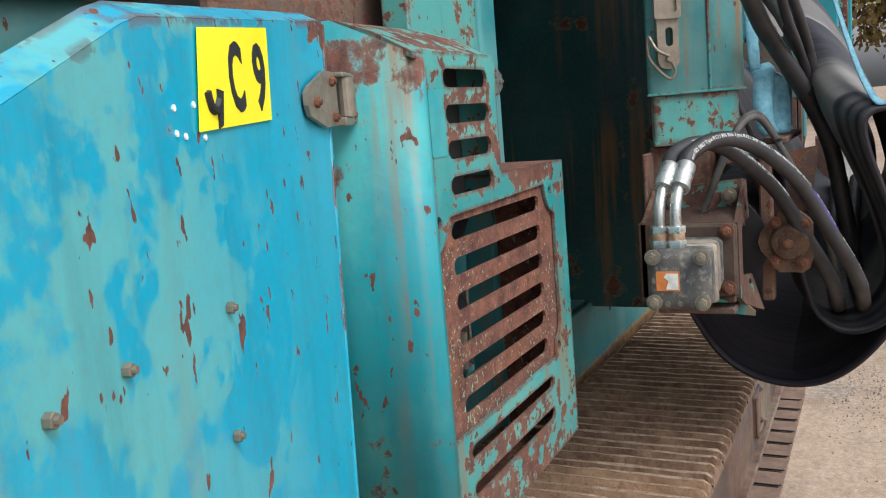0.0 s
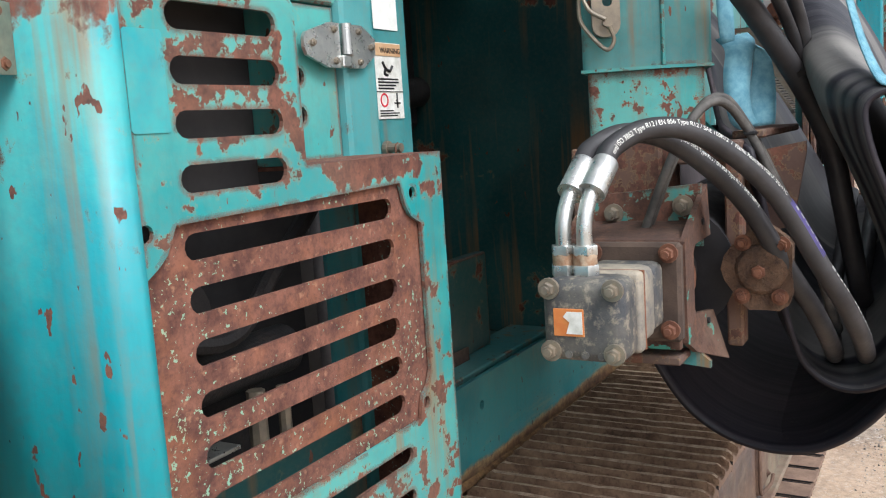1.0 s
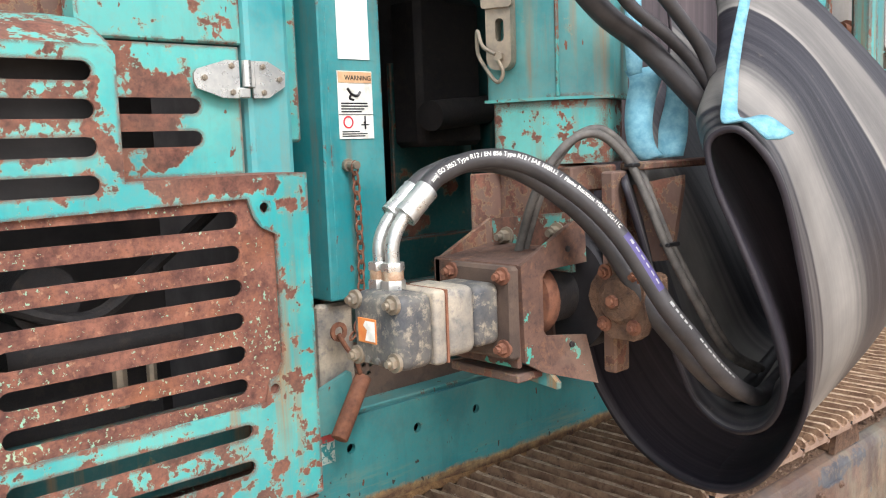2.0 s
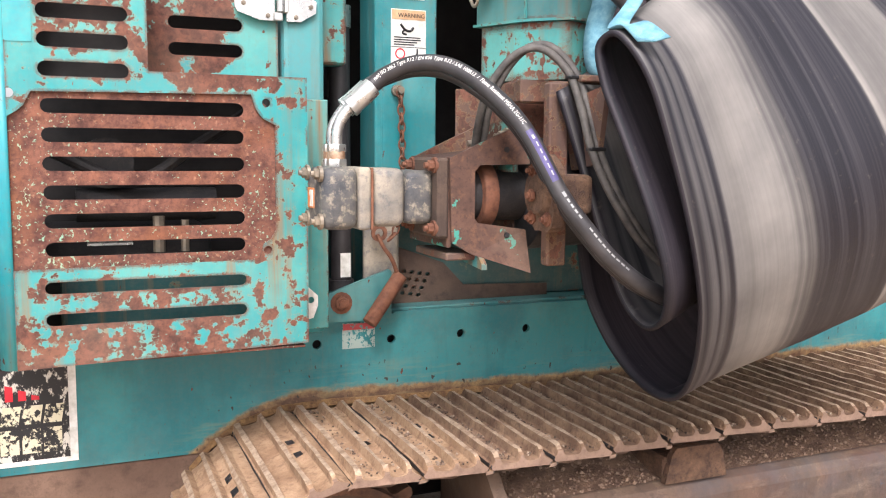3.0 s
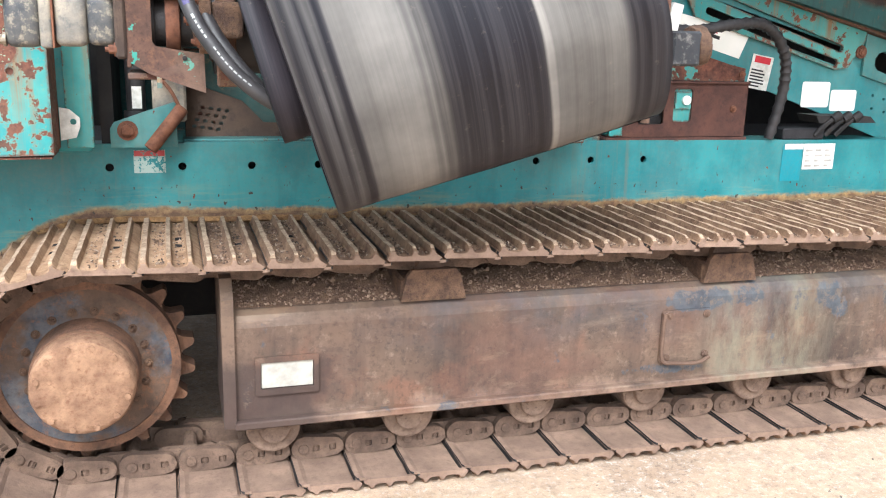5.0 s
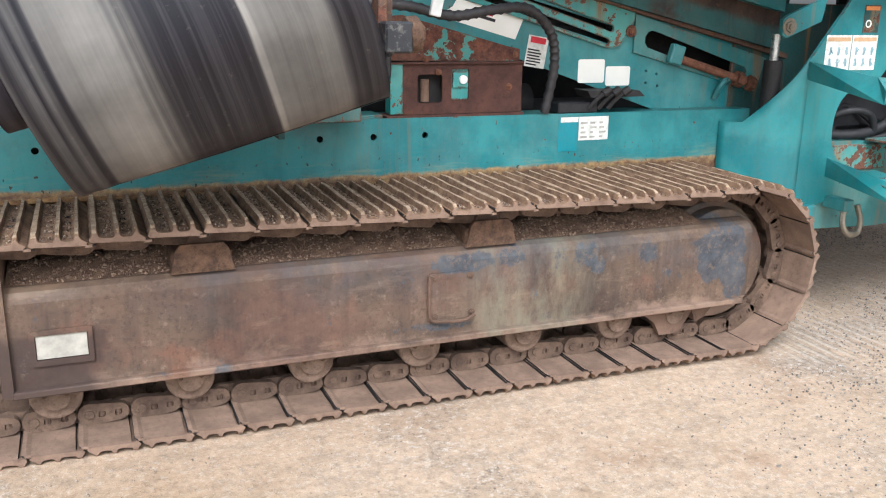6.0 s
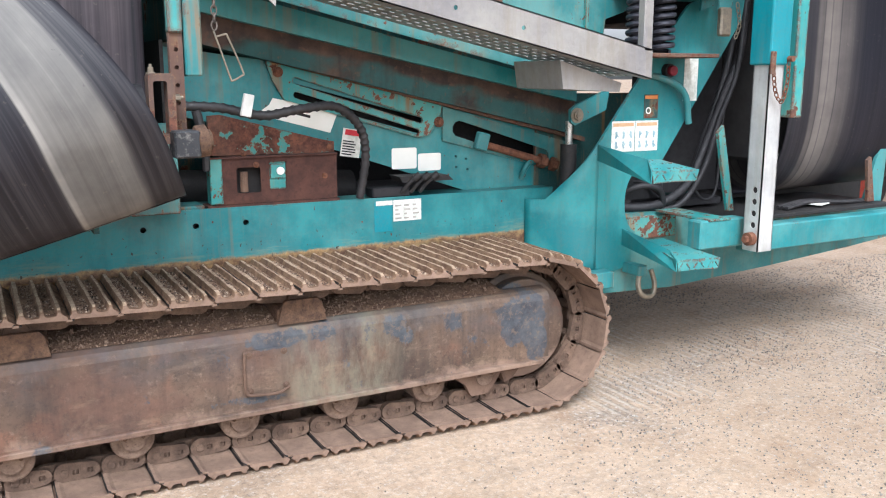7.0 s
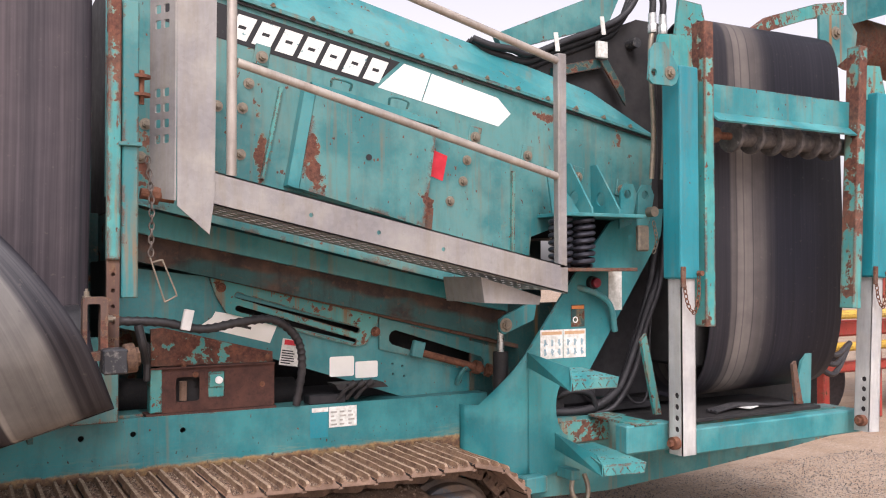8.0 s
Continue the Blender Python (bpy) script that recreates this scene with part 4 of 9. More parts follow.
def shoe_mesh(plate_mat, rib_mat, seed):
    """One shoe about the origin, ground side up: a plate with three tall worn ribs and a lap that dips under the next shoe."""
    p, w = PITCH, TRACK_Y1 - TRACK_Y0
    prof = [(-0.488 * p, -0.006), (-0.478 * p, 0.001), (-0.455 * p, 0.004), (-0.432 * p, 0.027), (-0.350 * p, 0.027), (-0.315 * p, 0.004), (-0.20 * p, 0.001), (-0.09 * p, 0.001),
            (-0.060 * p, 0.004), (-0.036 * p, 0.026), (0.026 * p, 0.026), (0.052 * p, 0.004), (0.10 * p, 0.001), (0.21 * p, 0.001), (0.262 * p, 0.004), (0.288 * p, 0.026),
            (0.345 * p, 0.026), (0.376 * p, 0.004), (0.42 * p, 0.000), (0.475 * p, -0.007), (0.525 * p, -0.0145), (0.605 * p, -0.0150), (0.612 * p, -0.0225), (0.53 * p, -0.0235), (0.45 * p, -0.017), (-0.325 * p, -0.0125),
            (-0.338 * p, 0.001), (-0.378 * p, 0.001), (-0.392 * p, -0.012), (-0.450 * p, -0.012), (-0.475 * p, -0.009)]
    bm = BM()
    stations = [0.0, 0.002, 0.006, 0.012, 0.020, 0.030, 0.10, 0.17, 0.225, 0.262, 0.315, 0.352, 0.42, 0.48, w - 0.030, w - 0.020, w - 0.012, w - 0.006, w - 0.002, w]
    rnd = random.Random(seed)
    rings = []
    for s in stations:
        e = min(s, w - s)
        row = []
        for x, z in prof:
            if z > 0.01:
                zz = 0.010 if e < 0.001 else 0.015 if e < 0.004 else 0.017 if e < 0.010 else z - 0.005 if e < 0.016 else z + rnd.uniform(-0.003, 0.0015)
            elif z > 0.0 and not (-0.395 * p < x < -0.33 * p and e < 0.015):
                zz = z + (rnd.uniform(-0.001, 0.004) if e > 0.03 else 0.0)
            elif -0.395 * p < x < -0.33 * p and e < 0.015:
                zz = -0.012
            else:
                zz = z
            # the lap's corners are rounded
            xx = x - (0.018 * (1 - math.sqrt(1 - max(0.0, 1 - e / 0.020) ** 2)) if x > 0.5 * p else 0.0)
            row.append(bm.verts.new((xx + rnd.uniform(-0.0012, 0.0012), s - w / 2, zz)))
        rings.append(row)
    n = len(prof)
    for a, b in zip(rings, rings[1:]):
        for k in range(n):
            bm.faces.new((a[k], a[(k + 1) % n], b[(k + 1) % n], b[k]))
    bm.faces.new(rings[0])
    bm.faces.new(rings[-1][::-1])
    bmesh.ops.recalc_face_normals(bm, faces=bm.faces)
    # two clogged drain slots in the last trough
    for f in [f for f in bm.faces if f.normal.z > 0.6 and 0.10 * p < f.calc_center_median().x < 0.21 * p and abs(abs(f.calc_center_median().y) - 0.0445) < 0.012]:
        f.material_index = 4
        r = bmesh.ops.extrude_discrete_faces(bm, faces=[f])
        for g in r["faces"]:
            for v in g.verts:
                v.co.z -= 0.010
            g.material_index = 4
    me = bpy.data.meshes.new("track_shoe")
    bm.to_mesh(me)
    bm.free()
    for m in (plate_mat, rib_mat, PAD, DARK, DARK):
        me.materials.append(m)
    for f in me.polygons:
        if f.material_index == 4:
            continue
        if f.center.z > 0.0195:
            f.material_index = 1
        elif f.normal.z < -0.8 or abs(f.normal.y) > 0.8:
            f.material_index = 2
        # edge faces in the joints are darkened for both gap shade and grime
        elif f.normal.z < 0.3 and f.center.z < 0.0:
            f.material_index = 3
    return me


def link_mesh():
    """The pair of chain links under one shoe."""
    bm = BM()
    p = PITCH
    def bean(xa, xb, ra, rb):
        out = []
        for i in range(9):
            a = radians(95 + 170 * i / 8)
            out.append((xa * p + ra * math.cos(a), -0.052 + ra * math.sin(a)))
        for i in range(9):
            a = radians(-85 + 170 * i / 8)
            out.append((xb * p + rb * math.cos(a), -0.052 + rb * math.sin(a)))
        return out
    holes = [rrect(-0.21 * p, -0.08 * p, -0.060, -0.040, 0.003, 2), rrect(0.10 * p, 0.23 * p, -0.060, -0.040, 0.003, 2)]
    for sg, y0, y1 in ((-1, -0.112, -0.084), (1, 0.084, 0.112)):
        # the proud end laps over the set-back tail of the next link
        plate(bm, bean(-0.17, 0.38, 0.031, 0.041), holes, "y", y0, y1)
        plate(bm, bean(-0.66, -0.16, 0.032, 0.034), [], "y", y0 * 0.76, y1 * 0.76)
        ya = y0 if sg < 0 else y1
        cyl(bm, (0.40 * p, ya + sg * 0.006, -0.052), (0.40 * p, ya - sg * 0.01, -0.052), 0.0165, 14, bev=0.003)
        for sx in (-0.145, 0.165):
            cyl(bm, (sx * p, (y0 + y1) / 2, -0.064), (sx * p, (y0 + y1) / 2, -0.036), 0.0105, 6)
    cyl(bm, (0.40 * p, -0.1, -0.052), (0.40 * p, 0.1, -0.052), 0.022, 12)
    bmesh.ops.recalc_face_normals(bm, faces=bm.faces)
    me = bpy.data.meshes.new("track_link")
    bm.to_mesh(me)
    bm.free()
    me.materials.append(LINK)
    return me


def make_track():
    t = thing("crawler_track", "dusty brown steel crawler track with triple-ribbed shoes on gravel", "crawler track", (1.5, -0.32, 0.03))
    back = Matrix.Translation(-root_shift(t))
    worn = [shoe_mesh(SHOE, GROUSER, 3 + i) for i in range(3)]
    dusty = [shoe_mesh(SHOE_DUSTY, GROUSER, 13 + i) for i in range(2)]
    lm = link_mesh()
    yc = (TRACK_Y0 + TRACK_Y1) / 2
    for i in range(N_SHOE):
        x, z, a = track_loop((i + 0.42) * PITCH % LOOP)
        m = Matrix.Translation((x, yc, z)) @ Matrix.Rotation(a, 4, "Y")
        ob = new("track_shoe", dusty[i % 2] if x < 0.30 else worn[i % 3])
        ob.parent, ob.matrix_parent_inverse = t, back
        ob.matrix_basis = m
        lk = new("track_link", lm)
        lk.parent = ob
    # drive sprocket with teeth and bolted hub
    bm = BM()
    teeth, out = 21, []
    for i in range(teeth):
        for f, r in ((0.0, 0.262), (0.16, 0.268), (0.34, 0.300), (0.46, 0.306), (0.58, 0.304), (0.72, 0.272), (0.86, 0.262)):
            a = 2 * math.pi * (i + f) / teeth
            out.append((SPX + r * math.cos(a), TCZ + 0.012 + r * math.sin(a)))
    plate(bm, out, [], "y", yc - 0.032, yc + 0.032)
    sp = part("sprocket", bm, SPROCKET, t, "rusty toothed drive sprocket with blue paint traces")
    bm = BM()
    c = Vector((SPX, 0, TCZ + 0.012))
    cyl(bm, c + Vector((0, yc + 0.05, 0)), c + Vector((0, yc - 0.075, 0)), 0.248, 48, bev=0.006)
    part("sprocket_disc", bm, SPROCKET_BLUE, sp)
    bm = BM()
    plate(bm, ring(c.x, c.z, 0.262, 60), [ring(c.x, c.z, 0.236, 60)], "y", yc - 0.082, yc - 0.03)
    part("sprocket_rim", bm, SPROCKET, sp)
    bm = BM()
    cyl(bm, c + Vector((0, yc, 0)), c + Vector((0, -0.50, 0)), 0.152, 40, r2=0.146, bev=0.01)
    part("hub", bm, SPROCKET, sp)
    bm = BM()
    prof = [(0.141, -0.49), (0.139, -0.548), (0.133, -0.560), (0.120, -0.566), (0.100, -0.567), (0.076, -0.568), (0.05, -0.568), (0.025, -0.568)]
    rings = []
    for rr, yy in prof:
        row = []
        for j in range(44):
            ang = 2 * math.pi * j / 44
            px, pz = rr * math.cos(ang), rr * math.sin(ang)
            lump = 0.007 * noise.noise((px * 22, pz * 22, 1.0)) + 0.004 * noise.noise((px * 60, pz * 60, 2.0))
            row.append(bm.verts.new((c.x + px * (1 + 0.25 * lump), yy + lump, c.z + pz * (1 + 0.25 * lump))))
        rings.append(row)
    for ra, rb in zip(rings, rings[1:]):
        for j in range(44):
            bm.faces.new((ra[j], ra[(j + 1) % 44], rb[(j + 1) % 44], rb[j]))
    bm.faces.new(rings[-1])
    part("hub_cap", bm, HUBCAP, sp, "mud-caked tan hub cap", True)
    for i in range(18):
        a = 2 * math.pi * i / 18
        bolt("hub_bolt", c + Vector((0.170 * math.cos(a), yc - 0.075, 0.170 * math.sin(a))), (0, -1, 0), 0.0085, 0.010, CRUST, sp)
    for i in range(12):
        a = 2 * math.pi * (i + 0.5) / 12
        bm = BM()
        cyl(bm, c + Vector((0.12 * math.cos(a), -0.56, 0.12 * math.sin(a))), c + Vector((0.12 * math.cos(a), -0.570, 0.12 * math.sin(a))), 0.009, 8)
        part("cap_bolt", bm, HUBCAP, sp)
    # front idler wheel
    bm = BM()
    i0 = Vector((IDX - 0.02, 0, TCZ - 0.02))
    for y0, y1, r in ((-0.10, 0.10, 0.245), (-0.035, 0.035, 0.275), (-0.115, 0.115, 0.15)):
        cyl(bm, i0 + Vector((0, yc + y0, 0)), i0 + Vector((0, yc + y1, 0)), r, 48, bev=0.008)
    wheel = part("idler_wheel", bm, FRAME, t, "dusty dark idler wheel")
    bm = BM()
    cyl(bm, i0 + Vector((0, -0.50, 0)), i0 + Vector((0, 0.0, 0)), 0.05, 20)
    part("axle", bm, BROWN, wheel)
    # side frame
    fy = -0.513
    bm = BM()
    top = 0.600
    sect = [(fy, 0.262), (fy, 0.545), (fy + 0.005, 0.562), (fy + 0.018, 0.578), (fy + 0.040, 0.590), (fy + 0.075, 0.598), (-0.12, top), (-0.12, 0.262)]
    plate(bm, sect, [], "x", 0.335, 3.235)
    fr = part("side_frame", bm, FRAME, t, "dusty brown box frame with blue paint remains")
    bm = BM()
    box(bm, 0.335, 3.20, fy - 0.030, fy + 0.05, 0.238, 0.262, 0.004)
    part("lower_flange", bm, FRAME, fr)
    bm = BM()
    prism(bm, [(fy - 0.022, 0.245), (fy - 0.022, 0.640), (fy + 0.03, 0.69), (-0.2, 0.69), (-0.2, 0.245)], "x", 0.305, 0.340)
    part("end_plate", bm, FRAME, fr)
    # recessed label pocket with raised rim
    bm = BM()
    plate(bm, rrect(0.398, 0.585, 0.335, 0.455, 0.006, 2), [rrect(0.414, 0.570, 0.354, 0.437, 0.004, 2)], "y", fy - 0.010, fy + 0.004)
    pocket = part("label_rim", bm, FRAME, fr)
    bm = BM()
    box(bm, 0.416, 0.568, fy - 0.004, fy + 0.004, 0.356, 0.435, 0.001)
    part("label_plate", bm, DULL, pocket, "blank white label plate")
    # bolted access cover with bent rod
    bm = BM()
    prism(bm, rrect(1.742, 1.936, 0.322, 0.508, 0.012, 3), "y", fy - 0.010, fy + 0.004)
    cover = part("access_cover", bm, FRAME, fr)
    bm = BM()
    tube(bm, [(1.748, fy - 0.014, 0.500), (1.746, fy - 0.016, 0.42), (1.752, fy - 0.016, 0.335), (1.80, fy - 0.02, 0.322), (1.88, fy - 0.03, 0.322), (1.925, fy - 0.03, 0.340)], 0.007, 8)
    part("cover_rod", bm, BROWN, cover)
    for bx, bz in ((1.768, 0.49), (1.912, 0.49), (1.768, 0.34), (1.918, 0.345)):
        bolt("cover_bolt", (bx, fy - 0.010, bz), (0, -1, 0), 0.009, 0.008, BROWN, cover)
    # carrier roller brackets on the frame's top
    for bx in (0.945, 2.005):
        bm = BM()
        prism(bm, [(bx - 0.105, 0.592), (bx - 0.085, 0.672), (bx - 0.07, 0.690), (bx + 0.07, 0.690), (bx + 0.085, 0.672), (bx + 0.105, 0.592)], "y", fy + 0.01, fy + 0.03)
        box(bm, bx - 0.10, bx + 0.10, fy + 0.025, -0.2, 0.592, 0.66, 0.01)
        b = part("carrier_bracket", bm, CRUST, fr)
        bm = BM()
        cyl(bm, (bx, fy + 0.06, 0.675), (bx, -0.15, 0.675), 0.045, 20)
        part("carrier_roller", bm, BROWN, b)
    # bottom rollers
    for rx in (0.455, 0.885, 1.315, 1.74, 2.185, 2.615, 2.90):
        bm = BM()
        cyl(bm, (rx, -0.455, 0.20), (rx, -0.415, 0.20), 0.084, 28, bev=0.008)
        cyl(bm, (rx, -0.415, 0.19), (rx, -0.2, 0.19), 0.078, 28)
        ro = part("bottom_roller", bm, ROLLER, t)
        bm = BM()
        cyl(bm, (rx, -0.476, 0.200), (rx, -0.45, 0.200), 0.046, 24, bev=0.005)
        prism(bm, [(rx - 0.062, 0.245), (rx + 0.062, 0.245), (rx + 0.056, 0.212), (rx + 0.038, 0.200), (rx - 0.038, 0.200), (rx - 0.056, 0.212)], "y", -0.484, -0.462)
        cap = part("roller_cap", bm, ROLLER, ro)
        for dx in (-0.034, 0.034):
            bolt("cap_bolt", (rx + dx, -0.484, 0.216), (0, -1, 0), 0.008, 0.006, CRUST, cap, False)
    # track guide and idler yoke
    bm = BM()
    prism(bm, [(2.70, 0.245), (3.02, 0.245), (2.96, 0.16), (2.92, 0.112), (2.83, 0.112), (2.80, 0.17)], "y", -0.47, -0.44)
    prism(bm, [(2.98, 0.245), (3.14, 0.250), (3.06, 0.16), (3.02, 0.15)], "y", -0.46, -0.42)
    part("track_guide", bm, BROWN, fr)
    return t


make_track()


def soil_height(x, y):
    """Top of the earth banked on the frame between its front edge and the chassis."""
    f = min(max((y + 0.465) / 0.15, 0.0), 1.0)
    lump = 0.5 + 0.5 * noise.noise((x * 3.1, y * 4.0, 5.0)) + 0.25 * noise.noise((x * 11.0, y * 13.0, 2.0))
    return 0.594 + 0.008 * f + f * (0.010 + 0.036 * lump) + 0.006 * f * noise.noise((x * 40.0, y * 40.0, 1.0))


def make_soil():
    xs, ys = np.linspace(0.345, 3.0, 220), np.linspace(-0.470, -0.13, 26)
    bm = BM()
    grid = [[bm.verts.new((x, y, soil_height(x, y))) for x in xs] for y in ys]
    for a, b in zip(grid, grid[1:]):
        for k in range(len(xs) - 1):
            bm.faces.new((a[k], a[k + 1], b[k + 1], b[k]))
    return solo("soil_bank", bm, SOIL, "dry brown earth banked up on the track frame", "soil", kind="stuff", smooth=True)


def frame_soil(rnd):
    while True:
        x, y = rnd.uniform(0.35, 2.98), -0.468 + 0.33 * rnd.random() ** 1.2
        if rnd.random() < 0.35 + 0.65 * (0.5 + 0.5 * noise.noise((x * 5.0, y * 6.0, 9.0))):
            return x, y, soil_height(x, y) + 0.001


CLOD = pebble_mat("dry_clods", (lin(92, 72, 59), lin(118, 95, 78), lin(138, 113, 94), lin(160, 137, 116)))
make_soil()
scatter("soil_on_frame", "loose dry brown clods and stones lying on the track frame", CLOD, 4200, frame_soil, 0.0068, 8, "soil")


def big_clods(rnd):
    x, y, z = frame_soil(rnd)
    return x, y, z + 0.003


scatter("clods_on_frame", "larger pale clods of dry earth on the track frame", CLOD, 170, big_clods, 0.0125, 18, "soil")


def shoe_soil(rnd):
    """Crumbs in the troughs between the ribs, more towards the front of the track."""
    while True:
        i = rnd.randrange(0, 19)
        x, z, a = track_loop((i + 0.42) * PITCH)
        if rnd.random() < 0.25 + 0.75 * min(max(x / 1.2, 0.0), 1.0):
            break
    x += rnd.choice((rnd.uniform(-0.30, -0.07), rnd.uniform(0.06, 0.25), rnd.uniform(-0.30, -0.07))) * PITCH
    return x, rnd.uniform(-0.585, -0.04), z + 0.003


CRUMB = pebble_mat("soil_crumbs", (lin(58, 44, 36), lin(90, 70, 56), lin(112, 90, 74), lin(176, 158, 138)))
scatter("soil_on_shoes", "dry crumbs of soil caught between the shoe ribs", CRUMB, 9000, shoe_soil, 0.0062, 9, "soil")


# ---- main chassis beam ----
def make_chassis():
    t = thing("chassis_beam", "long teal painted steel chassis beam with bolt holes, mud along the track", "chassis", (1.5, 0.1, 0.5))
    bm = BM()
    holes = [ring(x, 0.944, 0.0135) for x in (0.0, 0.224, 0.448, 0.672, 1.478, 1.701, 1.924)]
    plate(bm, [(-1.6, 0.668), (-0.30, 0.668), (-0.1, 0.60), (3.60, 0.55), (3.60, 1.008), (0.232, 1.025), (0.232, 1.02), (-1.6, 1.02)], holes, "y", 0.0, 0.014)
    web = part("beam_web", bm, TEAL_BEAM, t)
    bm = BM()
    box(bm, -1.6, 3.60, 0.014, 0.20, 0.994, 1.008, 0.002)
    box(bm, -1.6, 3.60, 0.186, 0.20, 0.55, 0.994, 0.002)
    part("beam_flange", bm, TEAL_OLD, t)
    # dark slab for the shade behind the bolt holes
    bm = BM()
    box(bm, -1.6, 3.6, 0.06, 0.08, 0.60, 0.98, 0)
    part("beam_inside", bm, SHADE, t)
    # blocks added to darken the view under the machine and shade the ground
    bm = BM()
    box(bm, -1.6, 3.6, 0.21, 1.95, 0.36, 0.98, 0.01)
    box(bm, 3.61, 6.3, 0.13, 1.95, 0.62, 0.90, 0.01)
    part("underbody", bm, DARK, t, "plain dark block for the machine's underside and the shade beneath it")
    bm = BM()
    box(bm, -1.6, -0.02, 0.006, 0.03, 0.285, 0.664, 0.003)
    part("lower_skirt", bm, BROWN, t, "rusty brown lower skirt plate")
    bm = BM()
    box(bm, -1.6, 0.05, -0.012, 0.03, 0.262, 0.283, 0.003)
    part("skirt_lip", bm, TEAL_OLD, t)
    # mud thrown up along the shoes
    rnd = random.Random(4)
    bm = BM()
    pts = [(-0.36, 0.63, 0.002), (-0.30, 0.695, 0.003), (-0.22, 0.745, 0.003), (-0.12, 0.775, 0.003), (0.05, 0.780, 0.004)]
    pts += [(0.15 + 0.11 * i, 0.779 - 0.0030 * i + rnd.uniform(-0.004, 0.003), rnd.uniform(0.001, 0.005)) for i in range(29)]
    prev = None
    for x, z, h in pts:
        ring4 = [bm.verts.new(p) for p in ((x, -0.001, z + h), (x, -0.006, z + h * 0.5), (x, -0.016, z - 0.012), (x, -0.001, z - 0.02))]
        if prev:
            for k in range(3):
                bm.faces.new((prev[k], prev[k + 1], ring4[k + 1], ring4[k]))
        prev = ring4
    part("mud_line", bm, MUDLINE, t, "dried tan mud along the track", True)
    # small labels
    m = on_face((0.074, -0.0015, 0.925), (1, 0, 0), (0, 0, 1))
    lab = part("warning_label", flat(BM(), m, 0.098, 0.075), SCUFFED, web, "scuffed red and white warning label")
    bm = BM()
    flat(bm, on_face((0.076, -0.003, 0.980), (1, 0, 0), (0, 0, 1)), 0.094, 0.018)
    part("label_band", bm, REDFADED, lab)
    m = on_face((2.655, -0.0015, 0.892), (1, 0, 0), (0, 0, 1))
    lab = part("white_label", flat(BM(), m, 0.152, 0.105), STICKER, web)
    bm = BM()
    for i in range(3):
        for k in range(4):
            flat(bm, on_face((2.664 + 0.048 * i, -0.003, 0.902 + 0.021 * k), (1, 0, 0), (0, 0, 1)), 0.034 - 0.008 * ((i + k) % 3), 0.009)
    part("label_print", bm, DULL, lab)
    bm = BM()
    flat(bm, on_face((2.553, -0.0012, 0.846), (1, 0, 0), (0, 0, 1)), 0.096, 0.146)
    part("lost_label_patch", bm, TEAL_CLEAN, web, "unfaded teal patch of a lost label")
    bm = BM()
    flat(bm, on_face((2.562, -0.0030, 0.975), (1, 0, 0), (0, 0, 1)), 0.088, 0.022)
    part("torn_label", bm, STICKER, web)
    # big maker's decal: black board with shapes, half peeled
    m = on_face((-1.1, -0.0015, 0.690), (1, 0, 0), (0, 0, 1))
    part("decal_edge", flat(BM(), m, 0.465, 0.262), STICKER, web)
    m = on_face((-1.1, -0.003, 0.703), (1, 0, 0), (0, 0, 1))
    board = part("decal_board", flat(BM(), m, 0.446, 0.249), DECAL, web, "peeling black decal board")
    bm = BM()
    for i in range(5):
        prism(bm, [(-0.86 + i * 0.03, 0.860), (-0.842 + i * 0.03, 0.860), (-0.842 + i * 0.03, 0.925 - 0.014 * i), (-0.86 + i * 0.03, 0.930 - 0.014 * i)], "y", -0.0055, -0.0045)
    part("decal_stripes", bm, RED, board)
    bm = BM()
    for z0, z1, lean in ((0.798, 0.846, 0.008), (0.722, 0.786, 0.0)):
        for i in range(4):
            x = -0.865 + i * 0.050
            prism(bm, [(x, z0), (x + 0.043, z0), (x + 0.043 + lean, z1), (x + lean, z1)], "y", -0.0055, -0.0045)
    part("decal_blocks", bm, TORN_PRINT, board)
    return t


make_chassis()


# ---- engine housing ----
HY = -0.372


def slots_in(x0, x1, zs, h):
    return [slot(x0, x1, z, h) for z in zs]


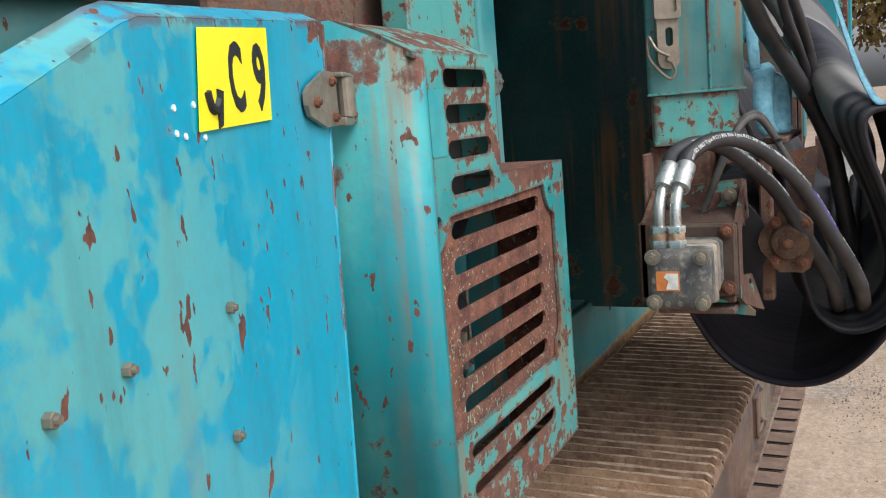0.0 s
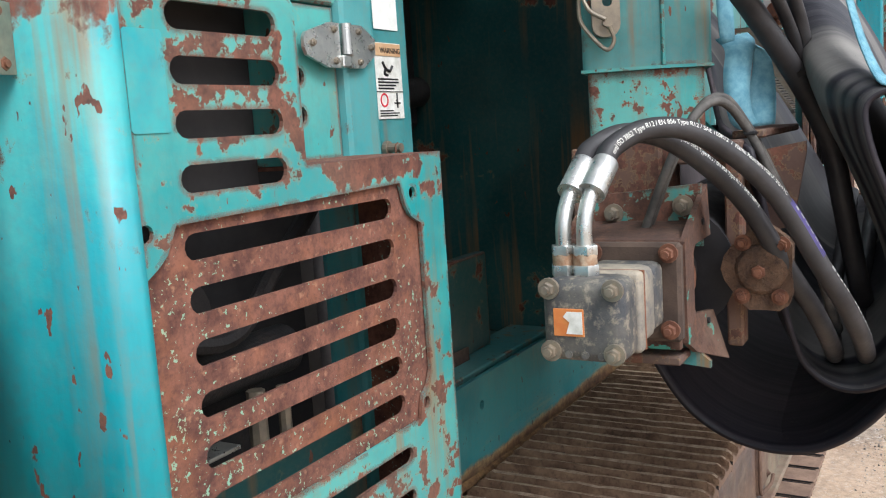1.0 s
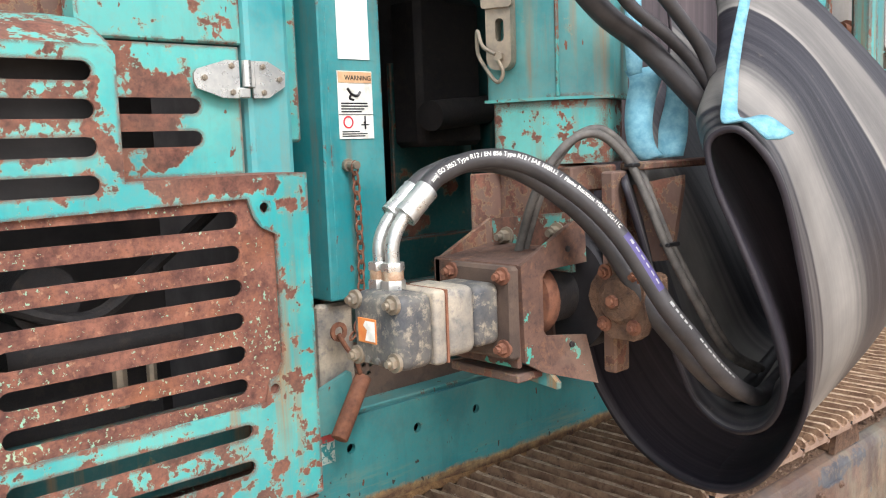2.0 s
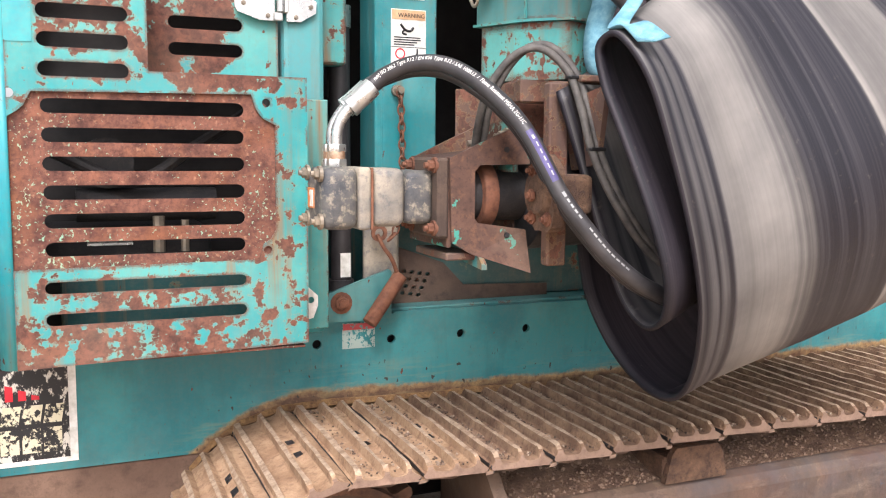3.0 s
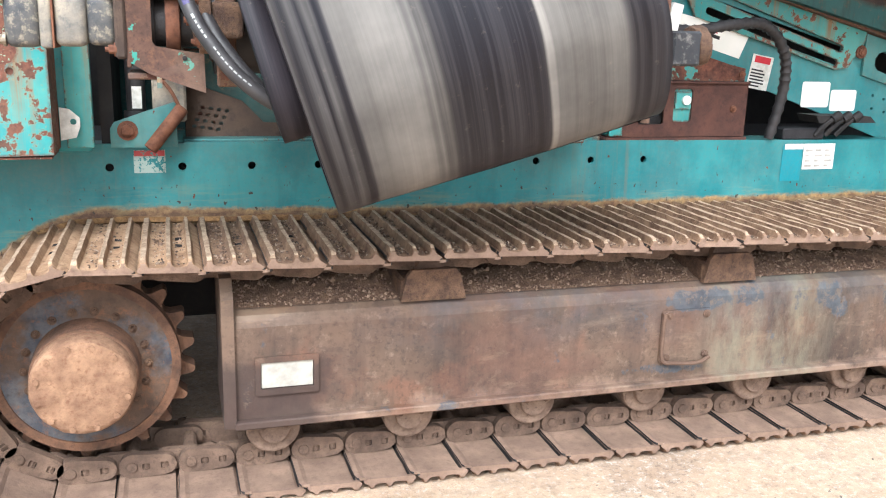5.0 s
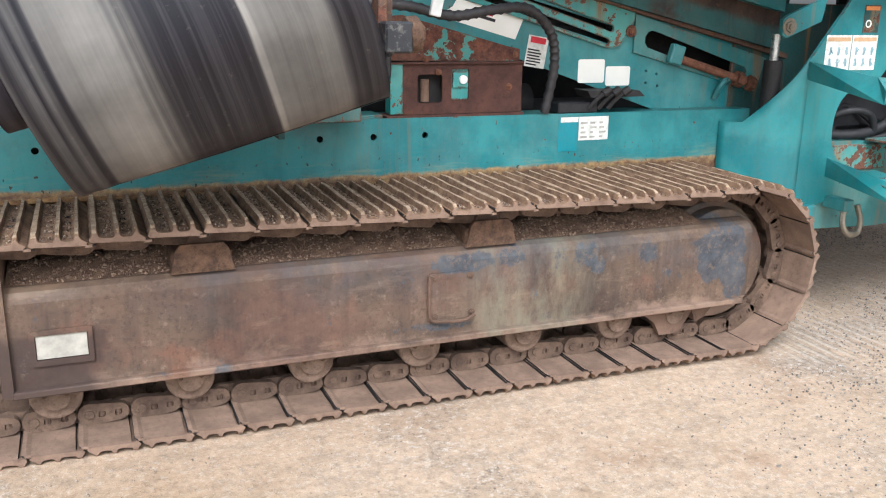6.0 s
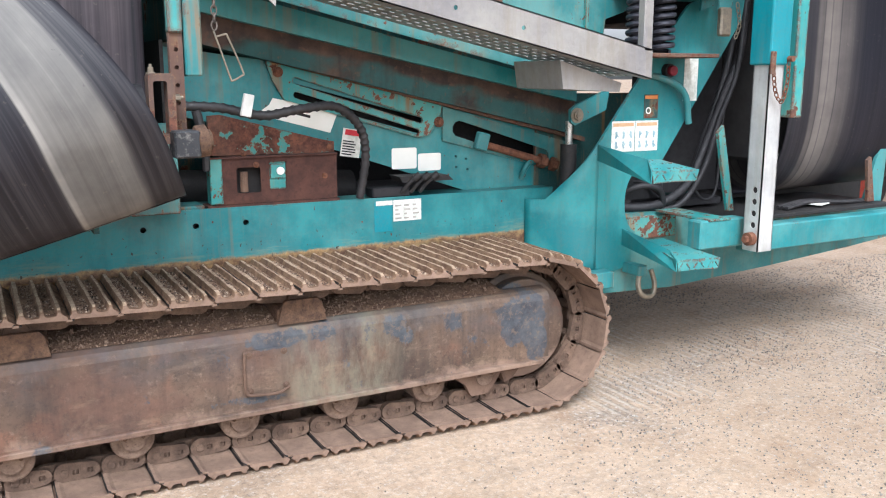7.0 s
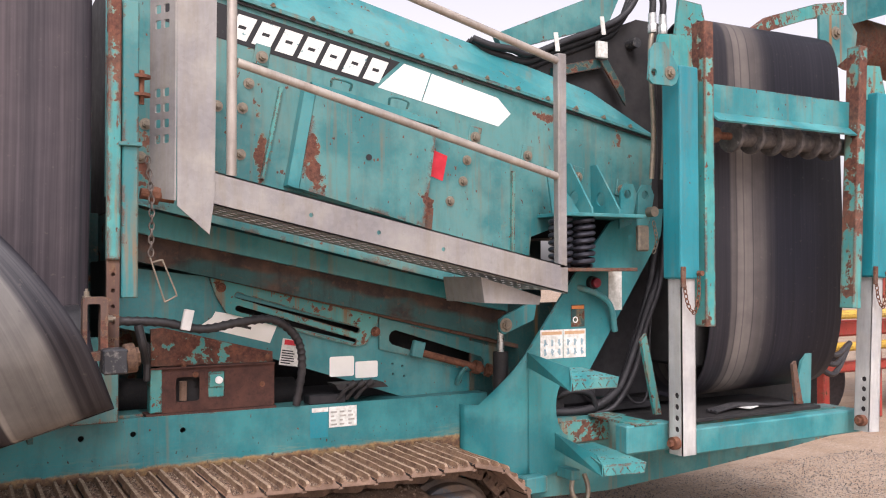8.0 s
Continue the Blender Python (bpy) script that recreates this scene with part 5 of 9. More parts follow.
def make_housing():
    t = thing("engine_housing", "teal sheet-steel engine housing with slotted vents and flaking rusty paint", "housing", (-0.6, 0.1, 1.0))
    xl, rc = -0.782, 0.035
    # front sheet with four upper slots and the opening for the grille
    bm = BM()
    outer = [(xl + rc, 1.022), (-0.117, 1.036), (-0.117, 1.660), (-0.467, 1.660), (-0.467, 1.862), (-0.480, 1.878), (xl + rc, 1.878)]
    gl = [(-0.756, 1.236), (-0.756, 1.552), (-0.730, 1.568), (-0.716, 1.580), (-0.700, 1.610), (-0.246, 1.618), (-0.236, 1.585), (-0.222, 1.566), (-0.192, 1.550), (-0.192, 1.310),
          (-0.204, 1.288), (-0.222, 1.276), (-0.232, 1.240)]
    low = slots_in(-0.688, -0.262, (1.195, 1.126), 0.026)
    up = slots_in(-0.686, -0.506, (1.836, 1.777, 1.718, 1.658), 0.031)
    holes = [ring(-0.742, 1.606, 0.010, 10), ring(-0.212, 1.600, 0.010, 10), ring(-0.212, 1.262, 0.010, 10)]
    plate(bm, outer, [gl] + low + up + holes, "y", HY, HY + 0.006)
    front = part("front_sheet", bm, TEAL_VENT, t, "flaking teal sheet over rust")
    bm = BM()
    prism(bm, rrect(-0.7465, -0.694, 1.71, 1.818, 0.003, 1), "y", HY - 0.0015, HY - 0.0002)
    part("ghost_mark", bm, TEAL_SIDE, front, "darker unfaded mark of a removed label")
    # set-back slotted grille plate
    bm = BM()
    gs = slots_in(-0.684, -0.262, (1.582, 1.521, 1.460, 1.399, 1.338, 1.277), 0.031)
    plate(bm, [(-0.765, 1.225), (-0.765, 1.56), (-0.705, 1.618), (-0.24, 1.626), (-0.182, 1.56), (-0.182, 1.225)], gs, "y", HY + 0.008, HY + 0.014)
    part("grille", bm, GRILLE, t, "rust-brown slotted grille plate")
    # rounded corner and side sheet going back to the door
    bm = BM()
    n = 6
    ringp = []
    for i in range(n + 1):
        a = radians(270 - 90 * i / n)
        ringp.append((xl + rc + rc * math.cos(a), HY + rc + rc * math.sin(a)))
    ringp = ringp + [(-0.800, -0.237), (-0.800, -0.10)]
    for (xa, ya), (xb, yb) in zip(ringp, ringp[1:]):
        vs = [bm.verts.new(p) for p in ((xa, ya, 1.022), (xb, yb, 1.022), (xb, yb, 1.872 + 0.48 * min(max(0, yb - HY), 0.135)), (xa, ya, 1.872 + 0.48 * min(max(0, ya - HY), 0.135)))]
        bm.faces.new(vs)
    bmesh.ops.remove_doubles(bm, verts=bm.verts, dist=0.0005)
    side = part("side_sheet", bm, TEAL_SIDE, t, "", True)
    mod = side.modifiers.new("thickness", "SOLIDIFY")
    mod.thickness, mod.offset = 0.005, -1.0
    # sloped rusty roof strip
    bm = BM()
    prism(bm, [(HY + 0.004, 1.876), (-0.300, 1.914), (-0.240, 1.936), (-0.10, 1.962), (-0.10, 1.952), (-0.240, 1.926), (HY + 0.004, 1.866)], "x", xl + 0.004, -0.47)
    part("roof_strip", bm, TEAL_HALF, t, "rust-stained sloping roof strip")
    # grille box's top and right cheek, bottom
    bm = BM()
    box(bm, -0.47, -0.117, HY + 0.001, -0.19, 1.654, 1.660, 0.001)
    part("box_lid", bm, GRILLE, t, "rusty box lid")
    bm = BM()
    box(bm, -0.123, -0.117, HY + 0.006, -0.19, 1.036, 1.653, 0.001)
    part("box_cheek", bm, GRILLE, t)
    bm = BM()
    box(bm, xl + 0.02, -0.124, HY + 0.006, -0.02, 1.024, 1.030, 0.001)
    part("box_floor", bm, GRILLE, t)
    bm = BM()
    box(bm, -0.473, -0.467, HY + 0.006, -0.19, 1.660, 1.87, 0.001)
    part("vent_cheek", bm, TEAL_CHIP, t)
    # upper set-back vent panel
    bm = BM()
    plate(bm, [(-0.467, 1.660), (-0.145, 1.660), (-0.145, 1.908), (-0.467, 1.908)], slots_in(-0.406, -0.232, (1.793, 1.731), 0.030), "y", -0.196, -0.190)
    part("vent_panel", bm, TEAL_VENTP, t, "rusty upper vent panel")
    bm = BM()
    box(bm, -0.46, -0.137, -0.20, -0.14, 1.912, 2.30, 0.004)
    part("upper_panel", bm, TEAL_CHIP, t)
    # corner column beside the vents
    bm = BM()
    box(bm, -0.135, -0.028, -0.205, -0.12, 1.020, 2.40, 0.014, 2)
    col = part("corner_column", bm, TEAL, t)
    bm = BM()
    box(bm, -0.098, -0.024, -0.215, -0.207, 1.035, 1.62, 0.002)
    part("flaking_strip", bm, TEAL_CHIP, col)
    # hinge across column and vent panel
    make_hinge(t, Vector((-0.142, -0.212, 1.845)), (1, 0, 0), 0.21, CHROME)
    # cream tag with hole on the box's lower corner
    bm = BM()
    plate(bm, [(-0.112, 1.060), (-0.112, 1.155), (-0.085, 1.150), (-0.058, 1.125), (-0.058, 1.10), (-0.07, 1.068)], [ring(-0.076, 1.114, 0.009, 10)], "y", -0.235, -0.231)
    part("tag", bm, STICKER, t, "cream metal tag with a hole")
    # machinery behind the slots, with dark panels added for the shade inside
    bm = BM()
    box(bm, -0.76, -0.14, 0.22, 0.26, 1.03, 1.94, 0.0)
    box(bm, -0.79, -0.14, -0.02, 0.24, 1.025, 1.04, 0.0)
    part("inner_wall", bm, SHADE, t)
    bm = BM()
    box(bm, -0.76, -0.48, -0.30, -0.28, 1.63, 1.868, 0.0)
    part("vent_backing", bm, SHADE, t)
    bm = BM()
    box(bm, -0.70, -0.30, -0.10, 0.16, 1.04, 1.30, 0.02, 2)
    cyl(bm, (-0.62, -0.16, 1.36), (-0.30, -0.16, 1.36), 0.04, 20)
    cyl(bm, (-0.55, -0.2, 1.46), (-0.55, 0.0, 1.46), 0.06, 20)
    tube(bm, [(-0.70, -0.18, 1.5), (-0.5, -0.22, 1.42), (-0.35, -0.2, 1.5), (-0.2, -0.18, 1.6)], 0.014, 8)
    part("engine_block", bm, DARK, t, "dark greasy engine parts", True)
    bm = BM()
    box(bm, -0.60, -0.50, -0.24, -0.20, 1.27, 1.276, 0.001)
    part("engine_strip", bm, CHROME, t)
    for fx, fr_, fz in ((-0.44, 0.014, 1.335), (-0.38, 0.010, 1.325)):
        part("engine_fitting", cyl(BM(), (fx, -0.22, 1.25), (fx, -0.22, fz), fr_, 8), BOLTSTEEL, t)
    bm = BM()
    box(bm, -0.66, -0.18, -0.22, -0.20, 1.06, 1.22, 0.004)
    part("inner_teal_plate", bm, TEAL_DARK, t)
    return t


def make_hinge(parent, c, right, w, material):
    """A strap hinge: a tapered leaf, a square leaf, the knuckle and five bolts."""
    r = Vector(right).normalized()
    m = on_face(c, r, (0, 0, 1))
    bm = BM()
    t = BM()
    prism(t, [(-0.53 * w, -0.008), (-0.50 * w, -0.020), (-0.24 * w, -0.038), (-0.07 * w, -0.038), (-0.07 * w, 0.035), (-0.20 * w, 0.035), (-0.50 * w, 0.016), (-0.53 * w, 0.008)], "z", 0.0, 0.006)
    prism(t, [(0.07 * w, -0.038), (0.24 * w, -0.037), (0.42 * w, -0.014), (0.43 * w, 0.014), (0.24 * w, 0.035), (0.07 * w, 0.035)], "z", 0.0, 0.006)
    cyl(t, (0.0, -0.016, 0.008), (0.0, 0.035, 0.008), 0.010, 14)
    box(t, -0.09 * w, 0.02 * w, -0.038, -0.018, 0.0, 0.014, 0.002)
    box(t, 0.02 * w, 0.09 * w, -0.018, 0.035, 0.0, 0.010, 0.002)
    t.transform(m)
    join(bm, t)
    h = part("hinge", bm, material, parent, "bright steel strap hinge")
    for u, v in ((-0.43, 0.0), (-0.15, 0.024), (-0.15, -0.027), (0.18, 0.024), (0.18, -0.027), (0.36, 0.0)):
        p = m @ Vector((u * w, v, 0.006))
        bolt("hinge_bolt", p, m.to_3x3() @ Vector((0, 0, 1)), 0.006, 0.005, RUSTBOLT if material is not CHROME else BOLTSTEEL, h, False)
    return h


make_housing()


# ---- side door, ajar ----
def make_door():
    t = thing("side_door", "blue-teal sheet-steel engine door with faded paint and rust spots, slightly open", "door", (-1.2, -0.41, 1.0))
    d = Vector((1, 0.34, 0)).normalized()
    nrm = Vector((d.y, -d.x, 0))
    o = Vector((-0.905, -0.2925, 0))

    def P(u, z, off=0.0):
        q = o + d * u + nrm * off
        return Vector((q.x, q.y, z))

    def E(z):
        return -0.010 - 0.10 * (1.8 - z)

    bm = BM()
    shape = [(E(0.70), 0.70), (E(1.35), 1.35), (E(1.907), 1.921), (-0.575, 1.871), (-0.608, 1.862), (-0.77, 1.800), (-1.35, 1.571), (-1.35, 0.70)]
    vs = [bm.verts.new(P(u, z, 0.0)) for u, z in shape]
    vb = [bm.verts.new(P(u, z, -0.006)) for u, z in shape]
    bm.faces.new(vs)
    bm.faces.new(vb[::-1])
    k = len(vs)
    for i in range(k):
        bm.faces.new((vs[i], vb[i], vb[(i + 1) % k], vs[(i + 1) % k]))
    leaf = part("door_leaf", bm, TEAL_DOOR, t)

    def strip(points, w, lift, off):
        bm = BM()
        for (u0, z0), (u1, z1) in zip(points, points[1:]):
            a = [P(u0, z0 + 0.001), P(u1, z1 + 0.001), P(u1, z1 + lift, off), P(u0, z0 + lift, off)]
            b = [p + Vector((0, 0, -0.005)) + nrm * -0.002 for p in a]
            A, B = [bm.verts.new(p) for p in a], [bm.verts.new(p) for p in b]
            bm.faces.new(A)
            bm.faces.new(B[::-1])
            for i in range(4):
                bm.faces.new((A[i], B[i], B[(i + 1) % 4], A[(i + 1) % 4]))
        return bm

    part("door_rim", strip([(E(1.907), 1.921), (-0.575, 1.871), (-0.608, 1.862), (-0.77, 1.800), (-1.35, 1.571)], 0.0, 0.016, -0.030), TEAL_DOOR, t)
    # the closing edge is rolled back towards the housing
    rows = []
    for z in (0.70, 1.2, 1.6, 1.919):
        rows.append([tuple(P(E(z) + a, z, b)) for a, b in ((0.0, -0.001), (0.012, -0.002), (0.022, -0.006), (0.029, -0.014), (0.032, -0.026), (0.033, -0.05))])
    sheet("door_edge", rows, TEAL_DOOR, t, 0.004)
    # yellow stock label with large black characters, first one torn
    m = on_face(P(0.0, 0.0, 0.002), d, (0, 0, 1))
    t2 = BM()
    prism(t2, [(-0.486, 1.777), (-0.277, 1.786), (-0.263, 1.890), (-0.464, 1.873)], "z", 0.0, 0.0012)
    t2.transform(m)
    lab = part("yellow_label", t2, YELLOW, leaf, "bright yellow vinyl label")
    bm = BM()
    for ch, x, y, h, w in (("C", -0.398, 1.798, 0.070, 0.040), ("9", -0.324, 1.800, 0.071, 0.038)):
        t2 = words(ch, h, bold=0.0025)
        x0, x1 = min(v.co.x for v in t2.verts), max(v.co.x for v in t2.verts)
        for v in t2.verts:
            v.co.x = (v.co.x - x0) / (x1 - x0) * w
        t2.transform(m @ Matrix.Translation((x, y, 0.0016)))
        join(bm, t2)
    t2 = BM()
    tube(t2, [(-0.462, 1.814, 0.0016), (-0.456, 1.800, 0.0016), (-0.444, 1.797, 0.0016), (-0.434, 1.806, 0.0016)], 0.0048, 6, 6)
    prism(t2, [(-0.441, 1.779), (-0.431, 1.782), (-0.421, 1.815), (-0.436, 1.817)], "z", 0.0014, 0.003)
    t2.transform(m)
    join(bm, t2)
    part("label_characters", bm, INK, lab)
    bm = BM()
    for u, z in ((-0.488, 1.802), (-0.531, 1.799), (-0.531, 1.777), (-0.513, 1.774), (-0.470, 1.772)):
        cyl(bm, P(u, z, 0.0), P(u, z, 0.0015), 0.0032, 7)
    part("paint_specks", bm, WHITE, leaf)
    # hinge and small bolts
    m = on_face(P(0.038, 1.812, 0.004), d, (0, 0, 1))
    t2 = BM()
    prism(t2, [(-0.184, -0.010), (-0.174, -0.024), (-0.096, -0.040), (-0.026, -0.038), (-0.026, 0.038), (-0.086, 0.038), (-0.172, 0.014), (-0.184, 0.006)], "z", 0.0, 0.006)
    cyl(t2, (0.0, -0.026, 0.012), (0.0, 0.030, 0.012), 0.014, 16)
    box(t2, -0.030, 0.024, -0.040, -0.027, 0.0, 0.018, 0.002)
    box(t2, -0.030, 0.024, 0.031, 0.038, 0.0, 0.018, 0.002)
    prism(t2, [(0.012, -0.036), (0.072, -0.034), (0.074, 0.038), (0.012, 0.040)], "z", 0.004, 0.011)
    t2.transform(m)
    hg = part("hinge", t2, BOLTSTEEL, t, "grey steel strap hinge")
    for u, v in ((-0.146, -0.006), (-0.058, 0.024), (-0.054, -0.026), (0.052, 0.028), (0.056, -0.024)):
        bolt("hinge_bolt", m @ Vector((u, v, 0.006)), nrm, 0.0075, 0.006, RUSTBOLT, hg, False)
    for u, z in ((-0.465, 1.608), (-0.672, 1.608), (-0.774, 1.606), (-0.485, 1.486)):
        bolt("door_bolt", P(u, z, 0.0), nrm, 0.006, 0.007, BOLTSTEEL, leaf, False)
    return t


make_door()


# ---- hopper structure above and behind the housing ----
def make_upper():
    t = thing("hopper_structure", "rusty and teal steel hopper sides above the engine housing", "hopper", (-0.8, 0.4, 1.9))
    bm = BM()
    box(bm, -0.90, 0.02, -0.09, -0.07, 1.955, 2.7, 0.003)
    part("rusty_side", bm, RUSTY, t)
    bm = BM()
    box(bm, -0.028, 0.06, -0.10, -0.03, 1.72, 2.7, 0.006)
    part("flaking_post", bm, TEAL_CHIP, t)
    bm = BM()
    prism(bm, [(-3.2, 1.93), (-0.95, 1.985), (-0.95, 2.02), (-3.2, 2.0)], "y", -0.02, 0.10)
    part("lip_beam", bm, RUSTY, t)
    bm = BM()
    tube(bm, [(-3.0, 0.16, 1.75), (-1.9, 0.14, 1.80), (-1.45, 0.12, 1.90), (-0.95, 0.10, 1.96)], 0.085, 14)
    part("feeder_arm", bm, TEAL_OLD, t, "", True)
    # dark wall standing in for the shade behind the feeder arm
    bm = BM()
    box(bm, -3.2, -0.8, 0.22, 0.26, 1.0, 2.7, 0.0)
    part("dark_side", bm, SHADE, t)
    return t


make_upper()


# ---- recess behind the motor: panels, posts, ram ----
def make_recess():
    t = thing("middle_bay", "dark machine bay with rust-patched teal panels and a hydraulic ram", "machine bay", (0.7, 0.5, 1.0))
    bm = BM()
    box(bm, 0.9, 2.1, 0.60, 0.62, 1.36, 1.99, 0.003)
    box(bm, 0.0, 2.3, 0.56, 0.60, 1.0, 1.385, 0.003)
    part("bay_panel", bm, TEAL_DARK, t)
    # dark panels stand in for the bay's shade
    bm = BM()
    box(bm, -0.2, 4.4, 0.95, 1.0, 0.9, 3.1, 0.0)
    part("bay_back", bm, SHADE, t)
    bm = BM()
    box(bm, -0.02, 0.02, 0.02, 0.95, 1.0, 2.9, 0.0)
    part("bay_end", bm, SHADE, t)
    # unseen lid added to keep sky light out of the bay
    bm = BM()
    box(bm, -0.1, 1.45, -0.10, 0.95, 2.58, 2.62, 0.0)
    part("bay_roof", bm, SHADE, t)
    # two plates added to block light and darken the view into the bay
    bm = BM()
    box(bm, 1.585, 1.600, -0.02, 0.60, 1.012, 1.74, 0.0)
    part("bay_bulkhead", bm, DARK, t)
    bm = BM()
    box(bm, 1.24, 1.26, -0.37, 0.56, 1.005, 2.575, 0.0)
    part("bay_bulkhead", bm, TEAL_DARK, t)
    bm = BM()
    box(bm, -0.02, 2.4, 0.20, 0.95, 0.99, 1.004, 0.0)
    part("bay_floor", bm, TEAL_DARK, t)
    bm = BM()
    cyl(bm, (0.55, 0.42, 1.12), (2.6, 0.42, 1.02), 0.09, 24)
    cyl(bm, (0.9, 0.40, 1.80), (1.55, 0.55, 1.85), 0.05, 20)
    box(bm, 0.9, 1.2, 0.45, 0.6, 1.7, 2.2, 0.02)
    part("bay_machinery", bm, DARK, t, "", True)
    # post with stickers
    bm = BM()
    box(bm, 0.178, 0.345, -0.040, -0.012, 1.335, 2.6, 0.004)
    box(bm, 0.160, 0.184, -0.040, 0.10, 1.335, 2.6, 0.004)
    post = part("sticker_post", bm, TEAL, t)
    rnd = random.Random(6)
    m = on_face((0.206, -0.0415, 1.725), (1, 0, 0), (0, 0, 1))
    st = part("warning_sticker", flat(BM(), m, 0.104, 0.162), STICKER, post, "white and orange warning sticker with pictograms")
    m2 = on_face((0.206, -0.0430, 1.725), (1, 0, 0), (0, 0, 1))
    part("sticker_band", flat(BM(), m2, 0.100, 0.026, ox=0.002, oy=0.134), FADEDORANGE, st)
    bm = BM()
    t2 = words("WARNING", 0.012)
    t2.transform(on_face((0.226, -0.0446, 1.865), (1, 0, 0), (0, 0, 1)))
    join(bm, t2)
    for zz, hh, n in ((1.785, 0.03, 4), (1.728, 0.018, 3)):
        bars(bm, on_face((0.209, -0.0430, zz), (1, 0, 0), (0, 0, 1)), 0.095, hh, n, rnd)
    t2 = BM()
    tube(t2, [(0.234, -0.0435, 1.846), (0.246, -0.0435, 1.832), (0.262, -0.0435, 1.828), (0.272, -0.0435, 1.838)], 0.0035, 5, 4)
    tube(t2, [(0.246, -0.0435, 1.832), (0.240, -0.0435, 1.822), (0.252, -0.0435, 1.818)], 0.003, 5, 4)
    cyl(t2, (0.282, -0.0415, 1.764), (0.282, -0.0440, 1.764), 0.003, 6)
    box(t2, 0.272, 0.296, -0.0440, -0.0425, 1.757, 1.760, 0)
    box(t2, 0.282, 0.286, -0.0440, -0.0425, 1.748, 1.780, 0)
    box(t2, 0.206, 0.310, -0.0440, -0.0425, 1.7825, 1.7840, 0)
    join(bm, t2)
    part("sticker_print", bm, INK, st)
    bm = BM()
    plate(bm, ring(0.233, 1.765, 0.015, 20), [ring(0.233, 1.765, 0.0115, 20)], "y", -0.0440, -0.0425)
    part("prohibition_ring", bm, RED, st)
    m = on_face((0.212, -0.0415, 1.915), (1, 0, 0), (0, 0, 1))
    part("blank_sticker", flat(BM(), m, 0.094, 0.16), WHITE, post, "blank white sticker")
    # hydraulic ram
    bm = BM()
    cyl(bm, (0.090, 0.06, 1.09), (0.085, 0.06, 1.86), 0.030, 20)
    cyl(bm, (0.088, 0.06, 1.09), (0.088, 0.06, 1.12), 0.038, 20)
    ram = part("ram_barrel", bm, RUBBER, t, "black hydraulic ram", True)
    bm = BM()
    cyl(bm, (0.085, 0.06, 1.86), (0.083, 0.06, 2.3), 0.018, 16)
    cyl(bm, (0.085, 0.06, 1.84), (0.085, 0.06, 1.90), 0.034, 20)
    part("ram_rod", bm, CHROME, ram, "", True)
    bm = BM()
    flat(bm, on_face((0.078, 0.027, 1.13), (1, 0, 0), (0, 0, 1)), 0.03, 0.07)
    part("ram_label", bm, STICKER, ram)
    # lever plate, pivot bolt and rusty pipe handle
    bm = BM()
    prism(bm, [(0.010, 1.012), (0.010, 1.072), (0.022, 1.092), (0.125, 1.128), (0.205, 1.155), (0.212, 1.150), (0.212, 1.012)], "y", -0.034, -0.020)
    lp = part("lever_plate", bm, TEAL_OLD, t)
    bolt("pivot_bolt", (0.062, -0.034, 1.066), (0, -1, 0), 0.021, 0.014, RUSTBOLT, lp)
    bm = BM()
    cyl(bm, (0.128, -0.085, 1.012), (0.232, -0.055, 1.140), 0.0215, 18, bev=0.003)
    part("pipe_handle", bm, RUSTBOLT, lp, "rusty pipe handle", True)
    bm = BM()
    tube(bm, [(0.225, -0.058, 1.135), (0.20, -0.07, 1.19), (0.175, -0.07, 1.225), (0.16, -0.06, 1.26)], 0.006, 8)
    plate(bm, ring(0.170, 1.262, 0.024), [ring(0.170, 1.262, 0.013)], "y", -0.05, -0.044)
    part("link_rod", bm, RUSTBOLT, lp)
    chain("chain", [(0.222, -0.075, 1.655), (0.228, -0.072, 1.55), (0.230, -0.070, 1.40), (0.215, -0.068, 1.28), (0.185, -0.066, 1.235)], RUSTBOLT, t, 0.016, 0.0032)
    bm = BM()
    cyl(bm, (0.222, -0.030, 1.662), (0.222, -0.085, 1.662), 0.010, 10)
    cyl(bm, (0.222, -0.044, 1.662), (0.222, -0.054, 1.662), 0.016, 12)
    part("chain_bolt", bm, BOLTSTEEL, t)
    # cream pipe bend and vented guard low in the bay
    bm = BM()
    box(bm, 0.140, 0.245, -0.01, 0.02, 1.09, 1.325, 0.008)
    part("cream_bracket", bm, GREYDUST, t, "dirty cream bracket")
    bm = BM()
    vents = [rrect(x, x + 0.015, z, z + 0.011, 0.003, 1) for k in range(4) for i in range(4) for x, z in [(0.262 + 0.026 * i + 0.010 * k, 1.060 + 0.021 * k - 0.004 * i)]]
    plate(bm, [(0.24, 1.03), (0.80, 1.03), (0.80, 1.068), (0.50, 1.078), (0.43, 1.150), (0.25, 1.215)], vents, "y", 0.10, 0.105)
    part("vented_guard", bm, GUARD, t, "dusty brown vented guard plate")
    bm = BM()
    box(bm, 0.232, 1.75, 0.03, 0.18, 1.008, 1.03, 0.004)
    part("bay_sill", bm, TEAL_OLD, t)
    bm = BM()
    box(bm, 0.24, 0.98, 0.12, 0.16, 1.032, 1.32, 0.004)
    part("bay_side_plate", bm, TEAL_DARK, t)
    return t


make_recess()


# ---- folded side conveyor: column, drive, slack belt ----
def rounded_prism(pts, z0, z1, r):
    """An upright box section with rolled corners."""
    bm = prism(BM(), pts, "z", z0, z1)
    es = [e for e in bm.edges if abs(e.verts[0].co.z - e.verts[1].co.z) > 0.05]
    bmesh.ops.bevel(bm, geom=es, offset=r, segments=4, affect="EDGES", profile=0.5)
    return bm


